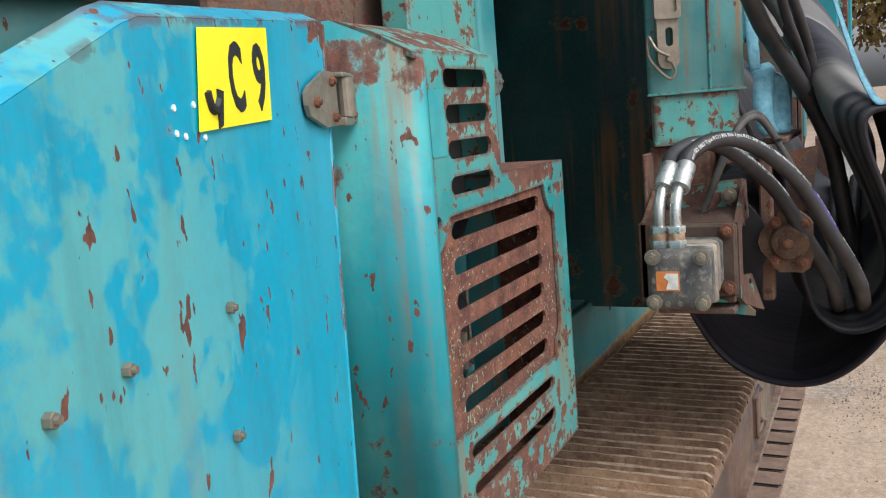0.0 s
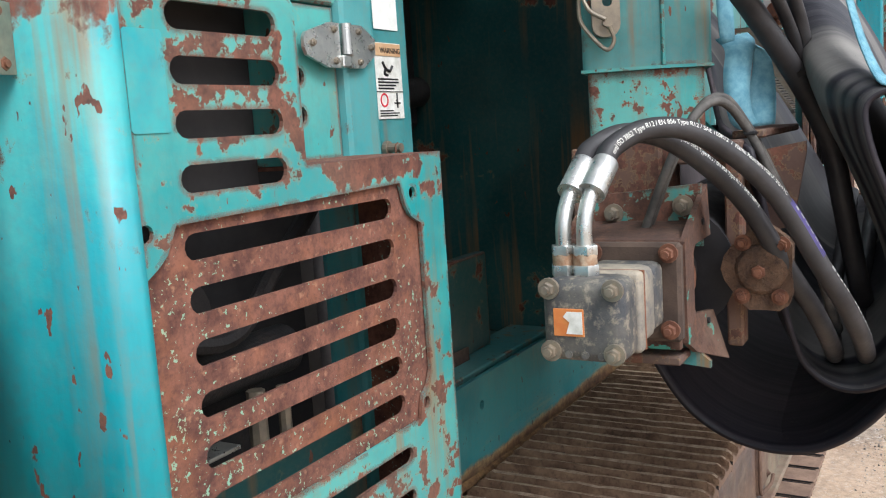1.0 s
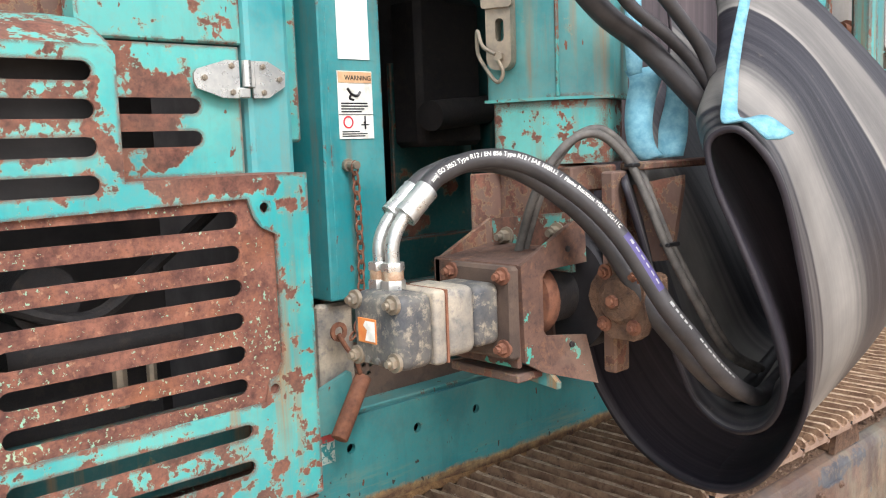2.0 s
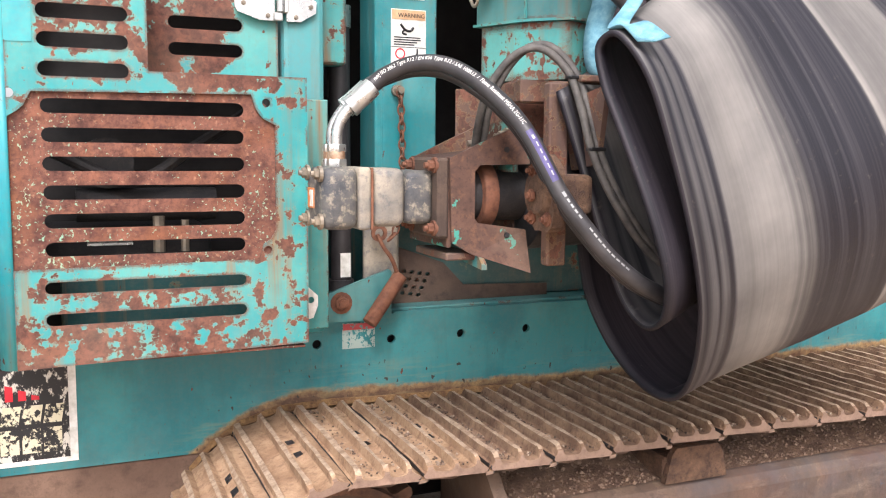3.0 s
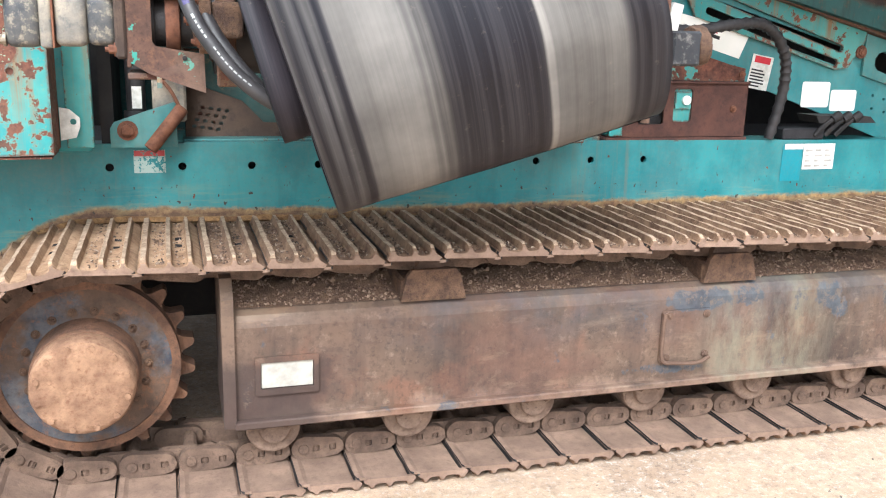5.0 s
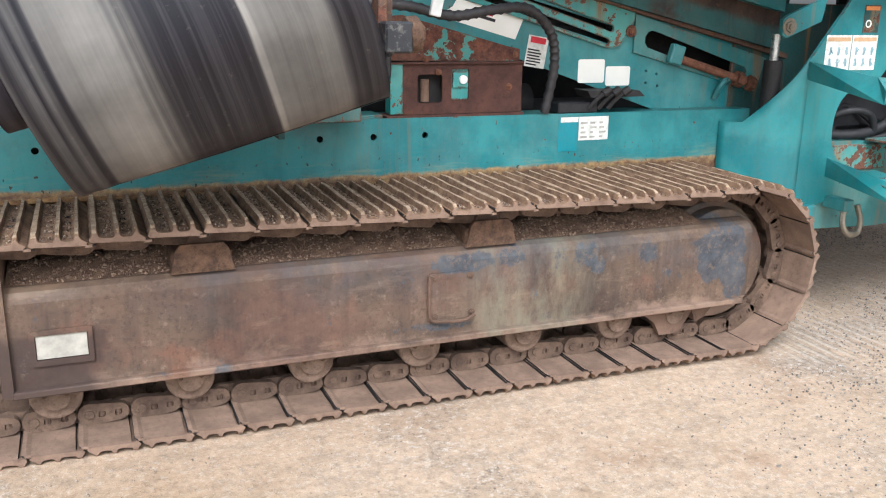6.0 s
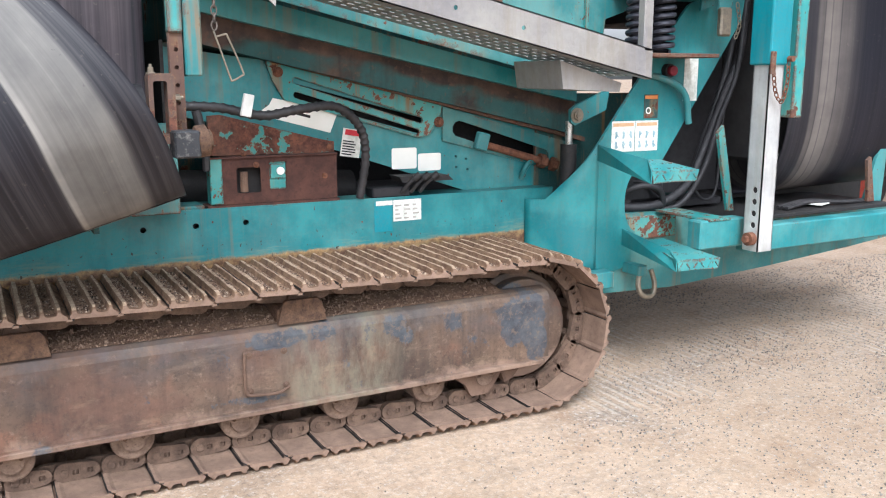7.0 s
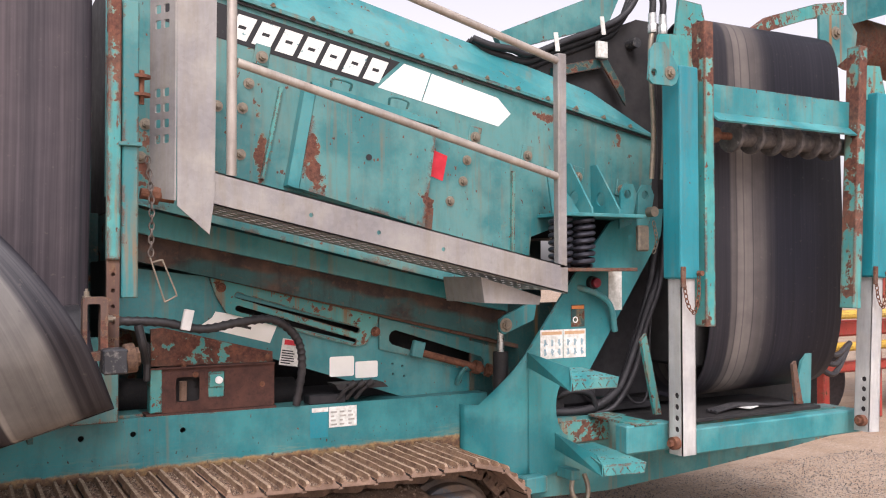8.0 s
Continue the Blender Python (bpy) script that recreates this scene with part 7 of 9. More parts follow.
# ---- right bay: slack adjuster post, inclined chassis plates, boxes ----
def make_adjuster():
    t = thing("conveyor_post", "teal and rusty conveyor support post with drum adjuster and chain", "post", (1.5, -0.75, 1.3))
    bm = BM()
    box(bm, 1.478, 1.525, -0.765, -0.715, 1.735, 3.1, 0.005)
    part("post_front", bm, POST, t, "flaking teal and rust post")
    bm = BM()
    box(bm, 1.530, 1.590, -0.760, -0.690, 1.590, 2.72, 0.006)
    box(bm, 1.515, 1.60, -0.775, -0.70, 2.165, 2.18, 0.002)
    part("post_sleeve", bm, TEAL_OLD, t)
    bm = BM()
    holes = [ring(1.502, z, 0.008, 8) for z in (1.50, 1.56, 1.62, 1.68)]
    plate(bm, [(1.480, 1.35), (1.525, 1.35), (1.525, 1.74), (1.480, 1.74)], holes, "y", -0.75, -0.74)
    box(bm, 1.480, 1.525, -0.735, -0.715, 1.35, 1.74, 0.003)
    part("pin_bar", bm, RUSTY, t, "rusty pin-hole bar")
    # drum take-up: bracket, square block and hexagon end
    bm = BM()
    plate(bm, rrect(1.385, 1.470, 1.37, 1.60, 0.012, 3), [rrect(1.400, 1.445, 1.40, 1.575, 0.008, 3)], "y", -0.86, -0.80)
    br = part("take_up_bracket", bm, RUSTY, t)
    bm = BM()
    box(bm, 1.445, 1.53, -0.93, -0.83, 1.325, 1.415, 0.006)
    part("take_up_block", bm, GREASY, br)
    bm = BM()
    cyl(bm, (1.525, -0.88, 1.375), (1.562, -0.88, 1.380), 0.054, 12, bev=0.004)
    cyl(bm, (1.555, -0.88, 1.38), (1.575, -0.88, 1.382), 0.034, 6)
    part("take_up_nut", bm, CRUST, br, "", True)
    bolt("take_up_bolt", (1.470, -0.83, 1.52), (1, 0, 0), 0.012, 0.02, BOLTSTEEL, br)
    bolt("take_up_bolt", (1.40, -0.83, 1.60), (0, 0, 1), 0.010, 0.02, BOLTSTEEL, br)
    # hanging chain and wire clip
    chain("chain", [(1.63, -0.72, 2.12), (1.645, -0.72, 1.95), (1.643, -0.72, 1.75)], RUSTCHAIN, t, 0.017, 0.0032)
    bm = BM()
    tube(bm, [(1.640, -0.72, 1.745), (1.645, -0.72, 1.73), (1.668, -0.72, 1.66), (1.692, -0.72, 1.585), (1.700, -0.72, 1.575), (1.735, -0.71, 1.592), (1.742, -0.71, 1.602), (1.72, -0.71, 1.66), (1.692, -0.71, 1.725), (1.684, -0.71, 1.735), (1.645, -0.72, 1.725)], 0.0035, 6)
    part("wire_clip", bm, BOLTSTEEL, t)
    bm = BM()
    for z in (2.36, 2.43):
        cyl(bm, (1.60, -0.74, z), (1.60, -0.74, z + 0.012), 0.035, 18)
    cyl(bm, (1.60, -0.74, 2.33), (1.60, -0.74, 2.46), 0.012, 10)
    part("post_spool", bm, RUSTBOLT, t)
    bm = BM()
    box(bm, 1.42, 1.62, -0.10, -0.06, 1.02, 1.40, 0.004)
    part("lower_stay", bm, TEAL_OLD, t)
    return t


make_adjuster()


def slope_line(x, p, q):
    return p[1] + (q[1] - p[1]) * (x - p[0]) / (q[0] - p[0])


def make_inclined():
    t = thing("conveyor_chassis", "teal inclined main conveyor chassis side with slotted adjuster plates", "chassis", (2.7, 0.2, 1.0))
    y = 0.11
    bm = BM()
    small = [ring(x, z, 0.007, 8) for x, z in ((3.065, 1.185), (3.125, 1.170), (3.068, 1.130), (3.135, 1.115))]
    plate(bm, [(1.60, 1.44), (2.40, 1.245), (3.12, 1.005), (3.85, 1.005), (3.85, 1.26), (2.05, 1.665), (1.60, 1.72)], small + [[(2.185, 1.565), (2.875, 1.385), (2.865, 1.305), (2.185, 1.490)], [(3.02, 1.385), (3.66, 1.215), (3.66, 1.11), (3.02, 1.27)]], "y", y, y + 0.012)
    side = part("side_plate", bm, TEAL, t)
    # upper slotted strip
    ta, tb = (2.17, 1.665), (2.90, 1.455)
    bm = BM()
    sl = (tb[1] - ta[1]) / (tb[0] - ta[0])
    holes = [slot(2.195, 2.865, 1.473, 0.030, 5, sl), slot(2.195, 2.845, 1.412, 0.030, 5, sl)]
    plate(bm, [(2.07, 1.65), (2.10, 1.57), (2.15, 1.485), (2.84, 1.290), (2.90, 1.300), (2.97, 1.41), (2.98, 1.475), (2.09, 1.705)], holes, "y", y - 0.020, y - 0.006)
    st = part("adjuster_plate", bm, TEAL_CHIP, t, "flaking teal adjuster plate with two long slots")
    bolt("plate_bolt", (2.125, y - 0.02, 1.61), (0, -1, 0), 0.016, 0.012, RUSTBOLT, st)
    # dark plate put behind the slots for the shade inside
    bm = BM()
    prism(bm, [(2.10, 1.66), (2.95, 1.44), (2.95, 1.20), (2.10, 1.42)], "y", y + 0.20, y + 0.21)
    part("inner_web", bm, DARK, t)
    # second window with tensioner rod
    bm = BM()
    sl2 = -0.27
    plate(bm, [(2.98, 1.44), (2.98, 1.27), (3.70, 1.08), (3.75, 1.24)], [slot(3.035, 3.64, 1.245, 0.085, 5, sl2)], "y", y - 0.016, y - 0.004)
    st = part("tensioner_plate", bm, TEAL_OLD, t)
    bm = BM()
    cyl(bm, (3.19, y - 0.03, 1.25), (3.62, y - 0.03, 1.13), 0.020, 14)
    cyl(bm, (3.56, y - 0.03, 1.147), (3.60, y - 0.03, 1.136), 0.038, 6)
    cyl(bm, (3.64, y - 0.03, 1.125), (3.67, y - 0.03, 1.116), 0.038, 6)
    part("tensioner_rod", bm, RUSTBOLT, st)
    bm = BM()
    obox(bm, Matrix.Translation((3.20, y - 0.035, 1.26)) @ Matrix.Rotation(radians(15), 4, "Y"), 0.07, 0.04, 0.09, 0.006)
    part("tensioner_block", bm, TEAL, st)
    bolt("plate_bolt", (2.955, y - 0.02, 1.365), (0, -1, 0), 0.018, 0.012, RUSTBOLT, st)
    # the same dark shade plate behind the tensioner window
    bm = BM()
    prism(bm, [(2.96, 1.43), (3.74, 1.22), (3.74, 1.03), (2.96, 1.19)], "y", y + 0.20, y + 0.21)
    part("inner_web", bm, DARK, t)
    # rusty top edge and pipe bracket
    bm = BM()
    prism(bm, [(2.05, 1.690), (3.85, 1.262), (3.85, 1.238), (2.05, 1.664)], "y", y - 0.05, y + 0.02)
    part("top_edge", bm, RUSTY, t)
    bm = BM()
    tube(bm, [(3.46, y - 0.01, 1.05), (3.47, y - 0.04, 1.11), (3.50, y - 0.04, 1.14), (3.53, y - 0.02, 1.13)], 0.014, 8)
    part("eye_bracket", bm, TEAL_OLD, t)
    # labels
    m = on_face((2.03, y - 0.002, 1.455), (0.96, 0, -0.255), (0.255, 0, 0.96))
    bm = BM()
    t2 = BM()
    prism(t2, [(0.0, -0.035), (0.37, -0.035), (0.385, 0.075), (0.06, 0.055), (0.05, 0.02)], "z", 0, 0.0012)
    t2.transform(m)
    join(bm, t2)
    lab = part("maker_sticker", bm, FILMWHITE, side, "white maker's sticker with a red mark")
    bm = BM()
    flat(bm, m, 0.125, 0.013, 0.0026, 0.13, 0.008)
    part("sticker_bar", bm, INK, lab)
    bm = BM()
    t2 = BM()
    prism(t2, [(0.17, 0.028), (0.24, 0.028), (0.225, 0.05), (0.19, 0.05)], "z", 0.0012, 0.0026)
    t2.transform(m)
    join(bm, t2)
    part("sticker_mark", bm, RED, lab)
    m = on_face((2.425, y - 0.002, 1.215), (0.94, 0, -0.15), (0.15, 0, 0.94))
    lab = part("warning_sticker", flat(BM(), m, 0.10, 0.135), STICKER, side, "white warning sticker with red corner")
    part("sticker_print", bars(BM(), on_face((2.427, y - 0.0035, 1.215), (0.94, 0, -0.15), (0.15, 0, 0.94)), 0.09, 0.085, 6, random.Random(3)), INK, lab)
    bm = BM()
    flat(bm, m, 0.075, 0.026, 0.0028, 0.012, 0.104)
    part("sticker_red", bm, RED, lab)
    for x, w, z0, z1 in ((2.70, 0.138, 1.135, 1.240), (2.846, 0.130, 1.120, 1.208)):
        bm = BM()
        plate(bm, rrect(x, x + w, z0, z1, 0.01, 3), [], "y", y - 0.003, y - 0.001)
        part("blank_plate", bm, FILMWHITE, side, "blank white label")
    # shelf and lever valve in the dark gap
    bm = BM()
    prism(bm, [(2.70, 1.082), (2.98, 1.082), (2.95, 1.108), (2.68, 1.112)], "y", -0.02, 0.10)
    part("valve_shelf", bm, DARK, t)
    for i in range(3):
        bm = BM()
        tube(bm, [(2.70 + 0.05 * i, 0.0, 1.03), (2.73 + 0.05 * i, -0.02, 1.075), (2.765 + 0.05 * i, -0.03, 1.105)], 0.010, 8)
        cyl(bm, (2.755 + 0.05 * i, -0.028, 1.098), (2.785 + 0.05 * i, -0.032, 1.118), 0.018, 12)
        part("valve_lever", bm, DARK, t, "", True)
    bm = BM()
    box(bm, 2.55, 2.75, -0.0, 0.09, 1.012, 1.06, 0.006)
    part("valve_block", bm, BLACK, t)
    return t


make_inclined()


def make_rust_box():
    t = thing("valve_box", "rusty brown steel control box with teal paint flakes on the beam", "control box", (2.07, 0.05, 1.02))
    y = 0.015
    bm = BM()
    holes = [rrect(1.895, 2.005, 1.075, 1.190, 0.012, 3), rrect(2.045, 2.125, 1.085, 1.21, 0.010, 3)]
    plate(bm, [(1.775, 1.028), (2.372, 1.028), (2.372, 1.238), (1.775, 1.230)], holes, "y", y, y + 0.008)
    part("front_panel", bm, RUSTBOX, t, "dark rust-brown front panel")
    bm = BM()
    box(bm, 2.045, 2.125, y + 0.009, y + 0.016, 1.085, 1.21, 0)
    box(bm, 2.05, 2.12, y - 0.002, y + 0.006, 1.135, 1.20, 0.001)
    part("door_patch", bm, TEAL_CHIP, t)
    bm = BM()
    prism(bm, [(1.785, 1.245), (2.372, 1.238), (2.372, 1.290), (2.31, 1.302), (1.84, 1.424), (1.785, 1.420)], "y", y + 0.03, y + 0.05)
    part("upper_panel", bm, TEAL_BOX, t, "half rusty teal panel")
    bm = BM()
    box(bm, 1.775, 2.372, y - 0.012, y + 0.05, 1.232, 1.240, 0.001)
    box(bm, 1.76, 2.38, y - 0.01, y + 0.1, 1.010, 1.026, 0.001)
    part("ledge", bm, RUSTBOX, t)
    bm = BM()
    box(bm, 1.775, 1.830, y - 0.006, y + 0.06, 1.03, 1.24, 0.004)
    part("teal_cheek", bm, TEAL_CHIP, t)
    # dark boxes for the shade seen through the panel's openings
    bm = BM()
    box(bm, 1.86, 2.04, y + 0.06, y + 0.09, 1.03, 1.22, 0)
    box(bm, 1.79, 2.36, y + 0.075, y + 0.09, 1.03, 1.28, 0)
    part("box_inside", bm, SHADE, t)
    bm = BM()
    cyl(bm, (1.93, y + 0.01, 1.08), (1.93, y + 0.01, 1.17), 0.018, 12)
    part("inner_pipe", bm, BROWN, t)
    bm = BM()
    cyl(bm, (2.095, y - 0.012, 1.168), (2.095, y, 1.168), 0.018, 16)
    part("white_cap", bm, WHITE, t)
    for x, z in ((2.335, 1.268), (2.31, 1.135), (1.93, 1.252), (1.985, 1.20)):
        bolt("box_bolt", (x, y - 0.003, z), (0, -1, 0), 0.009, 0.008, RUSTBOLT, t)
    # corrugated hose looping from the conveyor to the box
    bm = tube(BM(), [(1.62, -0.10, 1.47), (1.80, -0.12, 1.46), (1.98, -0.14, 1.425), (2.15, -0.14, 1.45), (2.33, -0.10, 1.455), (2.46, -0.06, 1.36), (2.50, -0.03, 1.22), (2.48, 0.0, 1.02)], 0.019, 12, 14, 0.22, 3)
    part("corrugated_hose", bm, RUBBER, t, "black corrugated hose", True)
    bm = BM()
    obox(bm, Matrix.Translation((1.905, -0.165, 1.47)) @ Matrix.Rotation(radians(12), 4, "Y"), 0.045, 0.02, 0.095, 0.003)
    part("hose_tag", bm, WHITE, t, "white hose tag")
    bm = BM()
    box(bm, 1.745, 1.775, -0.01, 0.02, 1.18, 1.36, 0.008)
    tube(bm, [(1.70, -0.12, 1.45), (1.72, -0.12, 1.36), (1.745, -0.06, 1.28)], 0.02, 10)
    part("hose_elbow", bm, RUBBER, t)
    return t


make_rust_box()


def trough_mat():
    # dirt and old teal, toned down for the shadow under the walkway
    k = Mat("dirty_shaded_trough_paint", 0.75)
    along = k.math("ADD_FREE", k.axis(k.world, 2), k.math("MULTIPLY", k.axis(k.world, 0), 0.21))
    wob = k.step(k.noise(3.0, 5, 0.6, stretch=(0.6, 1, 1.6)), 0.2, 0.8, -0.05, 0.05)
    lane = k.math("ADD_FREE", along, wob)
    c = k.mix(k.step(k.noise(7, 6, 0.65), 0.38, 0.64), lin(44, 33, 29), lin(84, 62, 50))
    teal = k.math("MULTIPLY", k.step(lane, 2.185, 2.155), k.step(k.noise(2.4, 5, 0.65, stretch=(0.7, 1, 1), shift=4.0), 0.40, 0.52))
    c = k.mix(k.math("MULTIPLY", teal, 0.8), c, k.mix(k.noise(9, 5, 0.6, shift=2.0), lin(12, 66, 68), lin(38, 98, 96)))
    c = k.mix(k.step(k.noise(26, 6, 0.7, shift=8.0), 0.56, 0.68, 0, 0.6), c, lin(106, 72, 52))
    c = k.mix(k.step(k.noise(12, 4, 0.6, stretch=(2, 1, 0.2), shift=6.0), 0.55, 0.7, 0, 0.5), c, lin(30, 30, 30))
    k.color(c).bump(k.noise(60, 5, 0.7), 0.4, 0.004)
    return k.m


TROUGH = trough_mat()


# ---- screen box ----
SY = -0.15


def make_screen():
    t = thing("screen_box", "large teal vibrating screen box with bolted side, access hatch and decal", "screen", (3.2, 0.3, 1.6))
    bm = BM()
    plate(bm, [(1.55, 2.02), (3.68, 1.545), (3.76, 1.60), (3.80, 1.88), (4.10, 1.98), (4.66, 2.02), (4.72, 2.46), (4.70, 2.497), (1.55, 3.085)], [], "y", SY, SY + 0.012)
    side = part("side_plate", bm, TEAL_HATCH, t)
    # sloped cover above the bolted seam
    bm = BM()
    a, b, c, d = (1.55, SY - 0.02, 3.100), (4.70, SY - 0.02, 2.505), (4.30, SY + 0.10, 2.76), (3.55, SY + 0.14, 2.95)
    e = (1.55, SY + 0.30, 3.45)
    top = [a, b, c, d, e]
    vs = [bm.verts.new(p) for p in top]
    wb = [bm.verts.new((p[0], p[1] + 0.012, p[2] - 0.01)) for p in top]
    bm.faces.new(vs)
    bm.faces.new(wb[::-1])
    for i in range(5):
        bm.faces.new((vs[i], wb[i], wb[(i + 1) % 5], vs[(i + 1) % 5]))
    part("sloped_cover", bm, TEAL, t)
    bm = BM()
    prism(bm, [(1.55, 3.075), (4.70, 2.490), (4.70, 2.505), (1.55, 3.095)], "y", SY - 0.03, SY)
    seam = part("seam_flange", bm, TEAL_OLD, t)
    # black strip draws the dirt and lip shade below the flange
    bm = BM()
    prism(bm, [(1.55, 3.060), (4.70, 2.477), (4.70, 2.489), (1.55, 3.074)], "y", SY - 0.014, SY)
    part("rubber_seal", bm, RUBBER, seam, "dark strip for the dirty, shaded gap under the cover")
    for i in range(13):
        x = 2.1 + i * 0.2
        bolt("seam_bolt", (x, SY - 0.025, slope_line(x, (1.55, 3.10), (4.70, 2.512))), (0, -0.5, 1), 0.010, 0.010, BOLTSTEEL, seam)
    # black decal with slanted white blocks, then a white arrow stripe
    up = lambda x, f: slope_line(x, (2.14, 2.955), (4.69, 2.480)) - 0.028 - f
    bm = BM()
    prism(bm, [(1.80, up(1.8, 0)), (2.985, up(2.985, 0)), (2.835, up(2.835, 0.165)), (1.80, up(1.8, 0.165))], "y", SY - 0.002, SY - 0.0005)
    dec = part("black_decal", bm, DECAL_FEW, side, "scratched black decal with plain white blocks")
    for i in range(7):
        x = 2.085 + 0.115 * i
        bm = BM()
        at = lambda a, f: (x + a + 0.055 * (1 - f), up(x + a + 0.055 * (1 - f), 0.022 + 0.121 * f))
        slit = [[at(0.026, 0.42), at(0.062, 0.42), at(0.062, 0.56), at(0.026, 0.56)]]
        plate(bm, [at(0.0, 0.0), at(0.090, 0.0), at(0.090, 1.0), at(0.0, 1.0)], slit, "y", SY - 0.0035, SY - 0.0022)
        part("decal_block", bm, PEELING, dec)
    bm = BM()
    prism(bm, [(3.010, up(3.01, 0.0)), (3.58, up(3.58, 0.02)), (3.665, up(3.665, 0.085)), (3.585, up(3.585, 0.175)), (2.860, up(2.86, 0.165))], "y", SY - 0.002, SY - 0.0005)
    part("white_stripe", bm, PEELED_STRIPE, side, "white stripe decal")
    bm = BM()
    prism(bm, [(3.165, up(3.165, 0.0)), (3.172, up(3.172, 0.0)), (3.115, up(3.115, 0.165)), (3.108, up(3.108, 0.165))], "y", SY - 0.0035, SY - 0.0022)
    part("decal_crack", bm, TEAL_OLD, side)
    # access hatch, raised, with bent left cheek
    hy = SY - 0.080
    bm = BM()
    prism(bm, [(2.500, 2.560), (3.160, 2.432), (3.085, 1.915), (2.415, 2.085)], "y", hy, SY)
    hat = part("access_hatch", bm, TEAL_HATCH, t, "rust-spotted teal access hatch")
    bm = BM()
    plate(bm, [(2.500, 2.560), (2.415, 2.085), (2.36, 2.10), (2.45, 2.585)], [], "y", hy + 0.015, SY)
    prism(bm, [(2.470, 2.600), (3.175, 2.462), (3.17, 2.430), (2.49, 2.562)], "y", hy - 0.012, SY)
    part("hatch_frame", bm, TEAL, hat)
    bm = BM()
    cyl(bm, (2.775, hy - 0.004, 2.255), (2.775, hy + 0.004, 2.255), 0.016, 16)
    part("hatch_hole", bm, INK, hat)
    for x in (2.62, 2.93):
        z = slope_line(x, (2.50, 2.59), (3.16, 2.46)) + 0.02
        bm = tube(BM(), [(x - 0.05, hy - 0.01, z), (x - 0.045, hy - 0.03, z + 0.035), (x + 0.045, hy - 0.03, z + 0.022), (x + 0.05, hy - 0.01, z - 0.012)], 0.007, 8)
        part("hatch_handle", bm, TEAL_OLD, hat)
    # upright stiffener strips
    for xa, xb in ((2.335, 2.245), (3.665, 3.655)):
        bm = BM()
        prism(bm, [(xa, 2.575 if xa < 3 else 2.24), (xa + 0.018, 2.575 if xa < 3 else 2.24), (xb + 0.018, 2.13 if xa < 3 else 1.62), (xb, 2.13 if xa < 3 else 1.62)], "y", SY - 0.02, SY)
        part("stiffener", bm, TEAL_CHIP, t)
    # red square label
    bm = BM()
    prism(bm, [(3.185, 2.325), (3.265, 2.300), (3.235, 2.165), (3.160, 2.190)], "y", SY - 0.002, SY - 0.0005)
    part("red_label", bm, RED, side)
    bm = BM()
    prism(bm, [(3.13, 2.02), (3.18, 2.02), (3.17, 1.90), (3.12, 1.89)], "y", SY - 0.0025, SY - 0.0005)
    part("bare_patch", bm, RUSTY, side)
    # huck bolts and square bolt plates
    for x, z in ((2.19, 2.58), (2.16, 2.46), (2.15, 2.24), (3.36, 2.17), (3.385, 2.285), (2.03, 2.13), (2.04, 2.46), (1.72, 2.35), (1.70, 2.20), (3.28, 2.06)):
        bolt("side_bolt", (x, SY, z), (0, -1, 0), 0.018, 0.016, BOLTSTEEL, side)
    for x, z in ((2.25, 2.72), (3.43, 2.42), (3.77, 2.34), (4.12, 2.24), (4.44, 2.18)):
        bm = BM()
        obox(bm, Matrix.Translation((x, SY - 0.006, z)) @ Matrix.Rotation(radians(10), 4, "Y"), 0.075, 0.012, 0.10, 0.004)
        bp = part("bolt_plate", bm, TEAL_OLD, side)
        bolt("plate_bolt", (x, SY - 0.012, z - 0.01), (0, -1, 0), 0.020, 0.018, BOLTSTEEL, bp)
    # spring seat bracket with gussets
    bm = BM()
    box(bm, 3.84, 4.40, -0.42, SY, 1.985, 2.005, 0.003)
    seat = part("spring_seat", bm, TEAL, t)
    for pts in ([(3.80, 2.26), (3.83, 2.26), (4.02, 2.02), (4.02, 2.005), (3.84, 2.005)],):
        bm = BM()
        prism(bm, pts, "y", -0.30, -0.288)
        part("seat_gusset", bm, TEAL, seat)
    for x in (4.03, 4.22):
        bm = BM()
        plate(bm, [(SY, 2.30), (SY - 0.05, 2.30), (-0.40, 2.03), (-0.40, 2.005), (SY, 2.005)], [ring(-0.24, 2.10, 0.04, 16)], "x", x, x + 0.012)
        part("seat_gusset", bm, TEAL, seat)
    # coil springs on their lower seat
    for x in (3.878, 4.032):
        pts = []
        for i in range(7 * 12 + 1):
            a = 2 * math.pi * i / 12
            pts.append((x + 0.056 * math.cos(a), -0.32 + 0.056 * math.sin(a), 1.715 + 0.262 * i / (7 * 12)))
        bm = tube(BM(), pts, 0.0135, 8, 1)
        part("coil_spring", bm, SPRING, t, "dark coil spring", True)
    bm = BM()
    box(bm, 3.78, 4.32, -0.44, -0.16, 1.685, 1.705, 0.003)
    part("lower_seat", bm, RUSTY, t)
    # dirty underside trough and its flange
    bm = BM()
    prism(bm, [(1.66, 1.995), (3.72, 1.535), (3.72, 1.46), (1.66, 1.878)], "y", -0.03, 0.02)
    part("lower_flange", bm, TEAL, t)
    bm = BM()
    prism(bm, [(1.70, 1.87), (3.74, 1.46), (3.74, 1.285), (1.70, 1.742)], "y", 0.02, 0.40)
    part("trough", bm, TROUGH, t, "dirty brown and teal trough side, darkened for shade")
    # plates added to keep light from the right out of the bay
    bm = BM()
    box(bm, 1.62, 1.66, -0.14, 0.95, 1.98, 3.15, 0)
    part("end_bulkhead", bm, SHADE, t)
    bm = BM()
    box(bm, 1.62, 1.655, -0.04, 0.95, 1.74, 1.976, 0)
